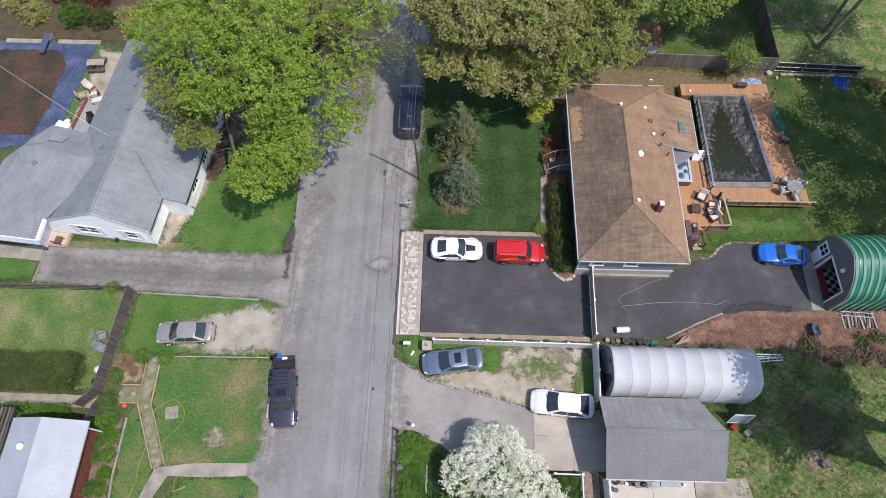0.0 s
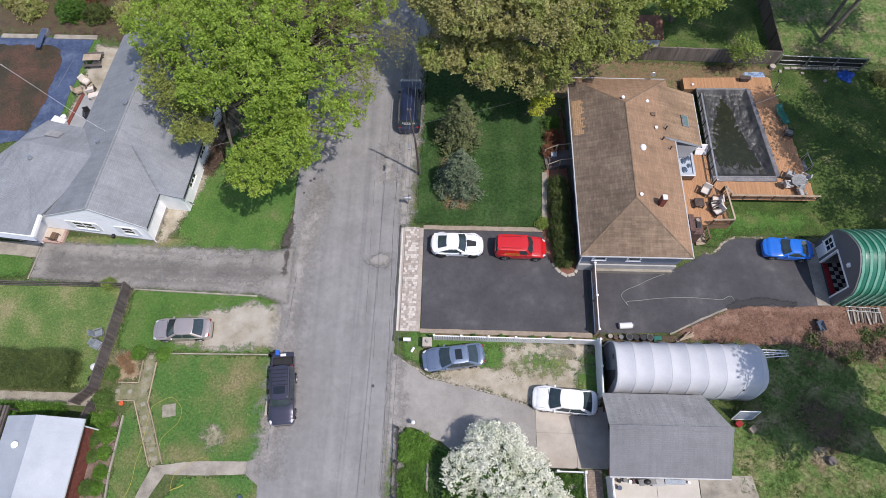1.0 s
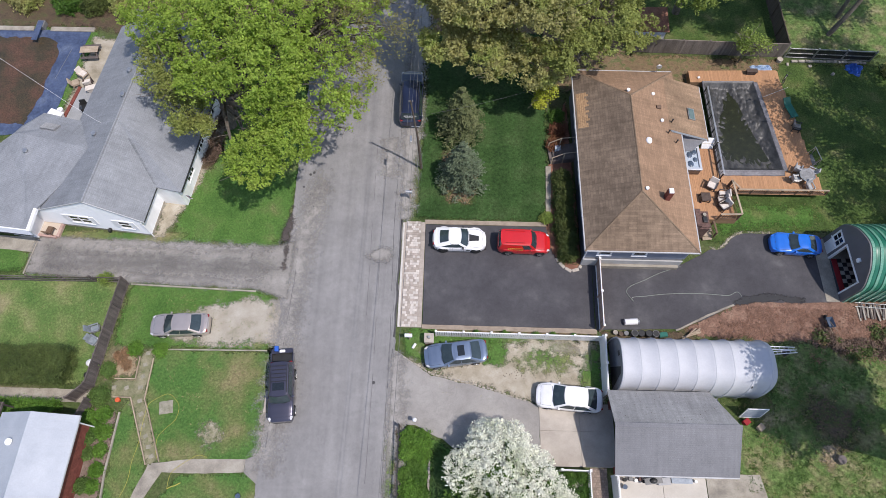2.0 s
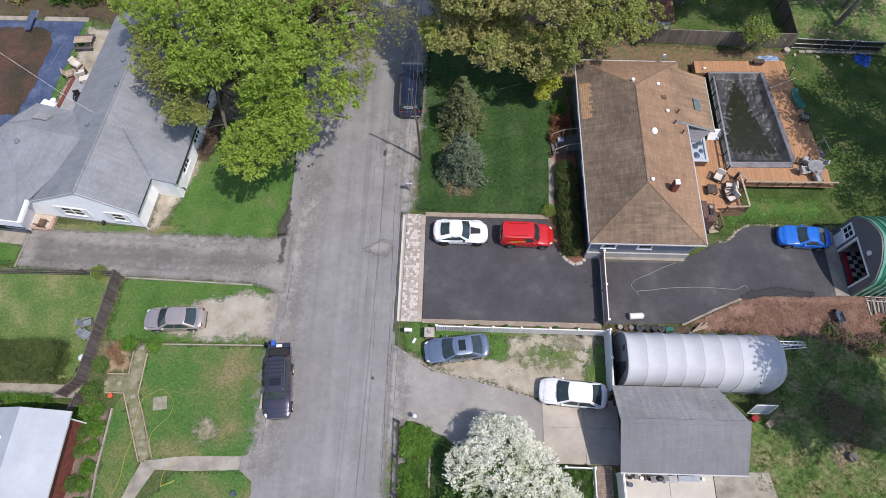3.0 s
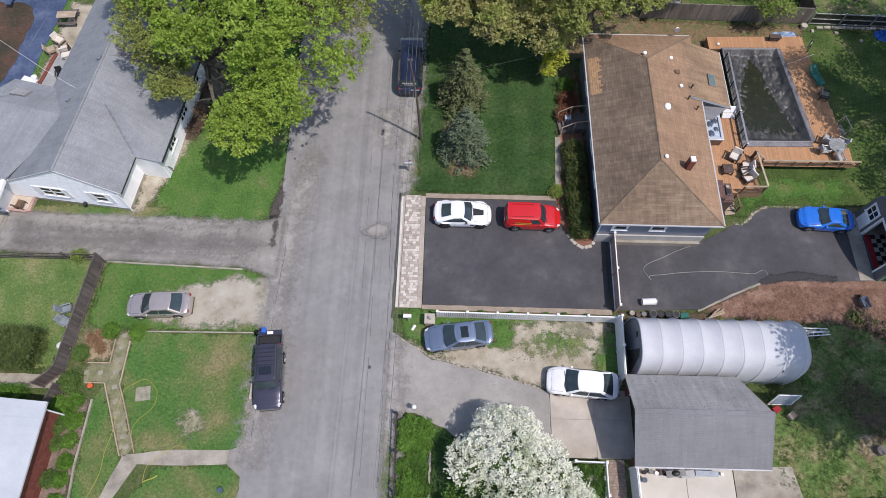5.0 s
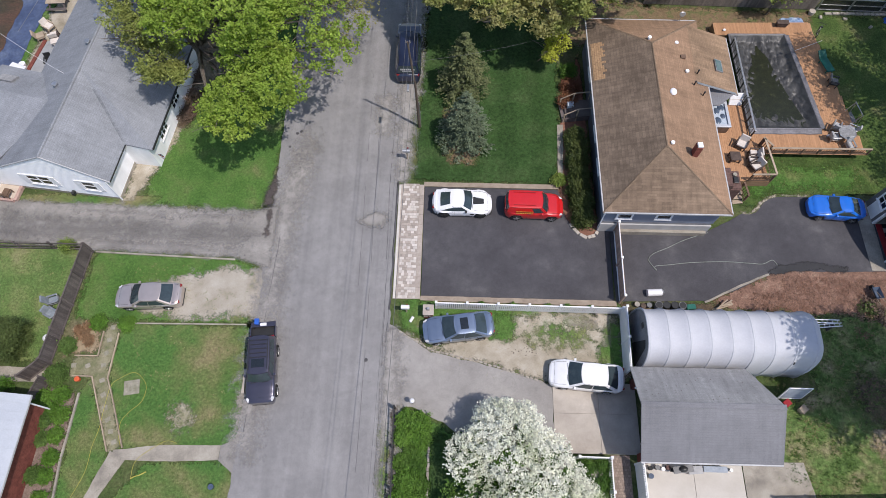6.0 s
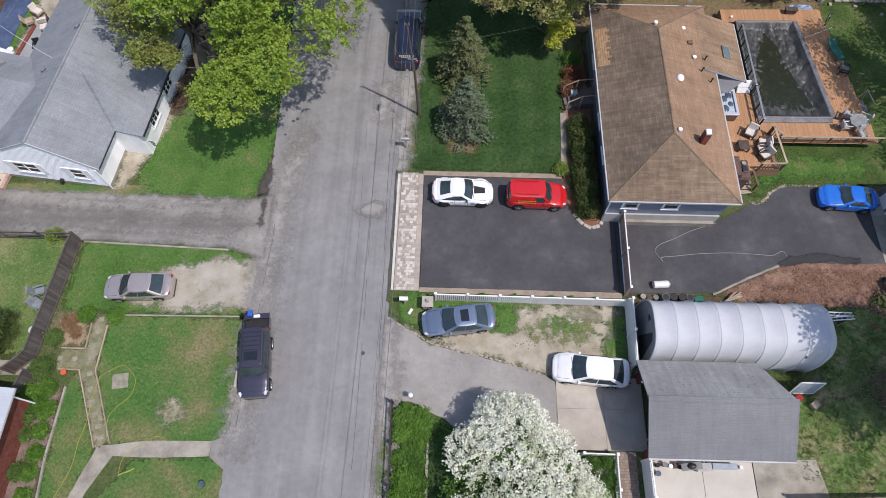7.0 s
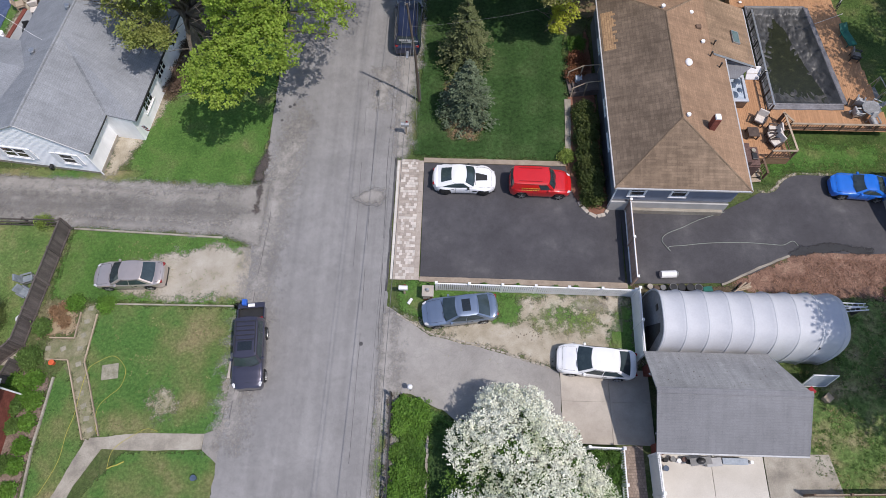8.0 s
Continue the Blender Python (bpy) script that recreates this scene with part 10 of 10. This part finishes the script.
lg = thing("sun_lounger", pose(29.95, 35.3, DZ, 0, 0, 15), "green plastic sun lounger on the deck", "lounger")
part("bed", boxed(-0.32, 0.32, -1.0, 0.35, 0.28, 0.36, 0.02), PLASTIC_GREEN, lg)
part("backrest", turned(boxed(-0.32, 0.32, 0, 0.65, -0.04, 0.04, 0.02), pose(0, 0.35, 0.32, 28, 0, 0)), PLASTIC_GREEN, lg)
for sx in (-0.28, 0.28):
    for sy in (-0.85, 0.2):
        part("leg", boxed(sx - 0.03, sx + 0.03, sy - 0.03, sy + 0.03, 0, 0.28), PLASTIC_GREEN, lg)
chair("deck_chair", 30.1, 33.3, 75, DZ, METAL_DARK, PLASTIC_GREY, "dark grey metal deck chair", 0.55)
bk = thing("bicycle", pose(30.0, 38.2, DZ, 0, 22, 60), "dark bicycle leaning at the deck corner", "bicycle")
for x in (-0.5, 0.5):
    bm = bmesh.new()
    pts = [(x + 0.33 * math.cos(a), 0, 0.33 + 0.33 * math.sin(a)) for a in np.linspace(0, 2 * math.pi, 19)]
    part("wheel", pipe(bm, pts, 0.025, 5), RUBBER, bk)
part("bike_frame", pipe(bmesh.new(), [(-0.5, 0, 0.33), (-0.1, 0, 0.33), (0.35, 0, 0.8), (-0.2, 0, 0.82), (-0.1, 0, 0.33)], 0.02, 5), METAL_GREY, bk)
part("handlebar", tube(bmesh.new(), (0.38, -0.28, 0.95), (0.38, 0.28, 0.95), 0.018), METAL_DARK, bk)
part("saddle", boxed(-0.35, -0.1, -0.07, 0.07, 0.85, 0.92, 0.02), BLACK_TRIM, bk)
tagged(part("pool_pole", tube(bmesh.new(), (28.0, 36.6, DZ + 0.04), (30.4, 37.7, DZ + 0.04), 0.025), CUSHION), "long pale pool pole lying on the deck", "pole")
bin_box("deck_box", 27.4, 39.2, 0, 0.9, 0.4, 0.4, WICKER, "brown deck storage box at the edge", "box", DZ)
def crumpled_tarp(name, x, y, rx, ry, h, mat, label, seed):
    """A heap of creased sheet, sharp folds running over it."""
    n = 30
    def at(u, v):
        q = Vector((u * 2.2 + seed, v * 2.2, seed))
        r = math.hypot(u, v)
        fold = abs(noise.noise(q)) + 0.5 * abs(noise.noise(q * 2.3))
        edge = 0.72 + 0.5 * noise.noise(Vector((math.atan2(v, u) * 1.3, seed, 0)))
        return (u * rx * edge, v * ry * edge, max(0.0, 1 - r) ** 0.4 * h * (0.25 + 1.5 * fold) if r < 1 else -0.01)
    bm = bmesh.new()
    rings = [[bm.verts.new(at(k / 9 * math.cos(a), k / 9 * math.sin(a))) for a in np.linspace(0, 2 * math.pi, n + 1)[:-1]] for k in range(1, 10)]
    top = bm.verts.new(at(0.0, 0.0))
    for i in range(n):
        bm.faces.new((top, rings[0][i], rings[0][(i + 1) % n]))
        for a, b in zip(rings, rings[1:]):
            bm.faces.new((a[i], b[i], b[(i + 1) % n], a[(i + 1) % n]))
    return tagged(part(name, turned(bm, pose(x, y, 0.03)), mat), label, "tarp")


crumpled_tarp("blue_tarp", 28.9, 40.35, 1.45, 0.55, 0.22, TARP_PALE, "crumpled pale blue tarp behind the deck", 2.3)
crumpled_tarp("blue_tarp", 37.3, 40.5, 1.05, 0.95, 0.4, PLASTIC_BLUE, "crumpled bright blue tarp on the back lawn", 5.1)
tagged(part("planter_ring", turned(tube(bmesh.new(), (0, 0, 0), (0, 0, 0.35), 0.4, 0.45, 16), pose(30.7, 41.3, 0.03) @ Matrix.Diagonal((0.6, 0.6, 0.9, 1))), CONCRETE), "small round pale planter by the fence", "planter")
for i, (x, y) in enumerate(((33.4, 40.75), (35.3, 39.9), (31.4, 40.9))):
    tagged(part("garden_rock", turned(boxed(-0.17, 0.17, -0.12, 0.12, 0, 0.16, 0.05), pose(x, y, 0.0, 0, 0, i * 40)), STONE), "pale rough rock along the fence foot", "rock", group="rocks along the fence")

stone_row("stone_edging", [(31.8, 41.3), (35.0, 41.35), (38.6, 41.25)], "row of pale rough stones at the fence foot", (0.34, 0.24, 0.14), seed=9)
# garden shed beyond the fence
gs = thing("garden_shed", pose(19.0, 43.6, 0), "small white shed with rusty brown roof", "shed")
part("shed_wall", boxed(-1.1, 1.1, -0.6, 1.6, 0, 1.75), SIDING_WHITE, gs)
part("shed_roof", slab(bmesh.new(), [(-1.3, -0.8, 1.85), (1.3, -0.8, 1.85), (1.3, 1.8, 2.2), (-1.3, 1.8, 2.2)], 0.08), MULCH_RED, gs, "rusty roof strewn with needles")

# ---- yard clutter ----
for i, (x, mat, lab) in enumerate(((14.65, PLASTIC_GREY, "grey plastic bin open at the top"), (15.15, BLACK_TRIM, "black plastic bin beside the shelter"), (15.7, BLACK_TRIM, "black plastic bin beside the shelter"), (16.2, PLASTIC_GREY, "dark grey plastic bin beside the shelter"))):
    root = thing("round_bin", pose(x, 15.0, 0.05), lab, "bin", "row of bins by the shelter")
    part("body", tube(bmesh.new(), (0, 0, 0), (0, 0, 0.55), 0.19, 0.24, 16, True), mat, root)
    part("rim", pipe(bmesh.new(), [(0.24 * math.cos(a), 0.24 * math.sin(a), 0.55) for a in np.linspace(0, 2 * math.pi, 17)], 0.02, 5), mat, root)
    # black disc on the capped top, painted shade for the open inside
    part("dark_inside", tube(bmesh.new(), (0, 0, 0.552), (0, 0, 0.556), 0.215, 0.215, 14), BLACK_TRIM, root)
tagged(part("green_net", turned(prism(bmesh.new(), ragged([(-0.3, -0.25), (0.35, -0.2), (0.3, 0.25), (-0.3, 0.2)], 0.15, 0.15, 8), 0, 0.3), pose(16.85, 15.05, 0.05)), PLASTIC_GREEN), "bundle of green netting by the kerb", "netting")
tk = thing("gas_tank", pose(14.55, 15.95, 0.06, 0, 0, 4), "white horizontal tank lying on the yard", "tank")
part("tank_body", tube(bmesh.new(), (-0.5, 0, 0.25), (0.45, 0, 0.25), 0.24, 0.24, 16), PLASTIC_WHITE, tk, "", True)
part("tank_end", tube(bmesh.new(), (0.45, 0, 0.25), (0.6, 0, 0.25), 0.24, 0.14, 16), METAL_GREY, tk)
for x in (-0.3, 0.3):
    part("foot", boxed(x - 0.05, x + 0.05, -0.18, 0.18, 0, 0.08), METAL_DARK, tk)
for i, (x, y, t, ln) in enumerate(((19.0, 15.2, 22, 1.5), (19.1, 15.1, 18, 1.2), (18.95, 15.15, 30, 1.7), (19.2, 15.2, 12, 0.9), (18.9, 15.2, 40, 1.1))):
    tagged(part("loose_lumber", turned(boxed(-ln / 2, ln / 2, -0.04, 0.04, 0, 0.06), pose(x, y, 0.05 + 0.062 * i, 0, 0, t)), WOOD_PALE), "loose pale board on a heap of offcuts", "board", group="heap of offcuts")
for i, (x, y, mat) in enumerate(((13.3, 15.1, STONE), (13.7, 15.0, SOIL), (14.1, 15.05, PLASTIC_GREY))):
    tagged(part("garden_pot", turned(tube(bmesh.new(), (0, 0, 0), (0, 0, 0.3), 0.13, 0.18, 12), pose(x, y, 0.05)), mat), "small plant pot beside the white fence", "pot", group="pots by the fence")

GLASS_SHEET = surf("dusty_glazing", [(0.3, (0.24, 0.28, 0.33)), (0.7, (0.36, 0.4, 0.45))], scale=1.5, fine=8, fine_amount=0.15, rough=0.55, bump=0.0, spec=0.3)
lp = thing("propped_sheet", pose(22.25, 9.22, 0.02, -11, 0, 0), "pale glazed panel in a white frame leaning behind a red crate", "panel")
part("panel_sheet", boxed(-0.68, 0.68, -0.012, 0.012, 0.06, 1.54), GLASS_SHEET, lp, "pale blue-grey glazed sheet")
for x in (-0.71, 0.71):
    part("panel_stile", boxed(x - 0.03, x + 0.03, -0.03, 0.03, 0.0, 1.6, 0.005), WHITE, lp)
for z in (0.03, 1.57):
    part("panel_rail", boxed(-0.68, 0.68, -0.03, 0.03, z - 0.03, z + 0.03, 0.005), WHITE, lp)
bin_box("red_crate", 21.85, 8.85, 35, 0.42, 0.36, 0.4, RED_PANEL, "red metal crate behind the garage", "crate")
bin_box("wooden_box", 22.8, 8.5, 40, 0.45, 0.4, 0.35, WOOD_PALE, "small wooden box on the grass", "box")
for lx, ly, turn in ((23.9, 14.03, -0.5), (24.0, 13.62, 5.5)):
    lad = thing("aluminium_ladder", pose(lx, ly, 0.9, 0, 0, turn), "long aluminium ladder on trestles beyond the shelter", "ladder", "ladders by the shelter")
    for y in (-0.1, 0.1):
        part("stile", boxed(-1.2, 2.1, y - 0.025, y + 0.025, 0, 0.08), PLASTIC_WHITE, lad)
    for k in range(10):
        part("rung", tube(bmesh.new(), (-1.0 + 0.33 * k, -0.1, 0.04), (-1.0 + 0.33 * k, 0.1, 0.04), 0.018), PLASTIC_WHITE, lad)
    for x in (0.3, 1.6):
        part("trestle", boxed(x - 0.04, x + 0.04, -0.13, 0.13, -0.9, 0.0), WOOD_FENCE, lad)
for i in range(16):
    ln = random.uniform(0.8, 1.3)
    tagged(part("salvage_board", turned(boxed(-ln / 2, ln / 2, -0.06, 0.06, 0, 0.05), pose(31.9 + 0.17 * i, 17.2 + random.uniform(-0.12, 0.12), 0.05 + 0.05 * (i % 3), 0, 0, random.uniform(74, 100))), WOOD_FENCE if i % 2 else STONE),
           "weathered board on the scrap heap by the garage", "board", group="scrap heap by the garage")
sl = thing("scrap_ladder", pose(33.0, 17.68, 0.2, 0, 0, -3), "aluminium ladder lying on the scrap heap", "ladder")
for y in (-0.16, 0.16):
    part("stile", boxed(-1.3, 1.3, y - 0.025, y + 0.025, 0, 0.07), METAL_GREY, sl)
for k in range(9):
    part("rung", tube(bmesh.new(), (-1.1 + 0.28 * k, -0.16, 0.04), (-1.1 + 0.28 * k, 0.16, 0.04), 0.016), METAL_GREY, sl)
wb = thing("wheelbarrow", pose(29.3, 16.2, 0.05, 0, 0, 100), "blue-grey wheelbarrow in the dry brush", "wheelbarrow")
bm = bmesh.new()
a = [bm.verts.new(p) for p in ((-0.25, -0.15, 0.3), (0.2, -0.15, 0.3), (0.2, 0.15, 0.3), (-0.25, 0.15, 0.3))]
b = [bm.verts.new(p) for p in ((-0.4, -0.26, 0.55), (0.4, -0.26, 0.55), (0.4, 0.26, 0.55), (-0.4, 0.26, 0.55))]
bm.faces.new(a)
for i in range(4):
    bm.faces.new((a[i], a[(i + 1) % 4], b[(i + 1) % 4], b[i]))
part("tray", bm, POOL_SEAT, wb).modifiers.new("thickness", "SOLIDIFY").thickness = 0.02
part("wheel", tube(bmesh.new(), (0.5, -0.05, 0.18), (0.5, 0.05, 0.18), 0.18, 0.18, 14), RUBBER, wb)
for y in (-0.22, 0.22):
    part("handle", tube(bmesh.new(), (0.45, y * 0.4, 0.2), (-0.8, y, 0.55), 0.02), WOOD_PALE, wb)
    part("leg", tube(bmesh.new(), (-0.25, y, 0.4), (-0.3, y, 0.0), 0.018), METAL_DARK, wb)

for i, (x, y, r, h) in enumerate(((27.95, 6.5, 0.3, 0.4),)):
    root = thing("tree_stump", pose(x, y, 0), "sawn grey tree stump in the rough lawn", "stump")
    part("stump_bark", tube(bmesh.new(), (0, 0, -0.05), (0, 0, h), r * 1.15, r, 14), BARK, root)
    part("cut_face", tube(bmesh.new(), (0, 0, h), (0, 0, h + 0.01), r * 0.88, r * 0.86, 14), WOOD_FENCE, root)

# things under the garage eave
bin_box("patio_cooler", 15.55, 4.78, 5, 0.8, 0.42, 0.5, SILVER_TEXT, "pale metal cooler under the garage eave", "cooler", 0.065)
bin_box("patio_bench", 16.75, 4.85, 0, 1.3, 0.32, 0.45, GLASS_SHEET, "pale blue-grey bench under the garage eave", "bench", 0.065)
pg = thing("patio_grill", pose(14.8, 4.8, 0.065, 0, 0, 8), "dark covered barbecue grill on the patio", "grill")
part("grill_hood", turned(bmesh.ops.create_uvsphere(hood := bmesh.new(), u_segments=16, v_segments=10, radius=0.22) and hood, pose(0, 0, 0.7) @ Matrix.Diagonal((1.15, 0.8, 0.7, 1))), METAL_DARK, pg, "", True)
part("grill_shelf", boxed(-0.6, 0.6, -0.2, 0.2, 0.62, 0.66, 0.01), PLASTIC_GREY, pg)
for sx in (-0.3, 0.3):
    for sy in (-0.16, 0.16):
        part("leg", tube(bmesh.new(), (sx, sy, 0), (sx, sy, 0.62), 0.02), METAL_DARK, pg)
for i, (x, y, r, mat, lab) in enumerate(((12.95, 4.4, 0.16, POOL_SEAT, "dark blue tub beside the fence"), (13.0, 4.85, 0.13, RUBBER, "black rubber planter under the eave"), (13.4, 4.9, 0.15, PLASTIC_GREY, "grey plastic pot under the garage eave"), (13.75, 4.82, 0.12, PLASTIC_WHITE, "white bucket under the garage eave"),
                                         (14.05, 4.9, 0.14, BRICK_BROWN, "terracotta pot under the garage eave"), (14.3, 4.78, 0.12, RUBBER, "black nursery pot on the patio"), (17.8, 4.85, 0.1, PLASTIC_WHITE, "small white jug on the patio"))):
    tagged(part("patio_pot", turned(tube(bmesh.new(), (0, 0, 0), (0, 0, r * 2.4), r * 0.8, r, 12), pose(x, y, 0.065)), mat), lab, "pot")
tagged(part("fountain", turned(tube(bmesh.new(), (0, 0, 0), (0, 0, 0.3), 0.28, 0.36, 16), pose(9.8, 4.35, 0.03)), CONCRETE), "round pale stone birdbath among the shrubs", "birdbath")
tagged(part("planter_box", boxed(9.55, 10.05, 30.75, 31.2, 0.0, 0.75, 0.03), POOL_WATER), "pale blue planter beside the front steps", "planter")


paved_apron()
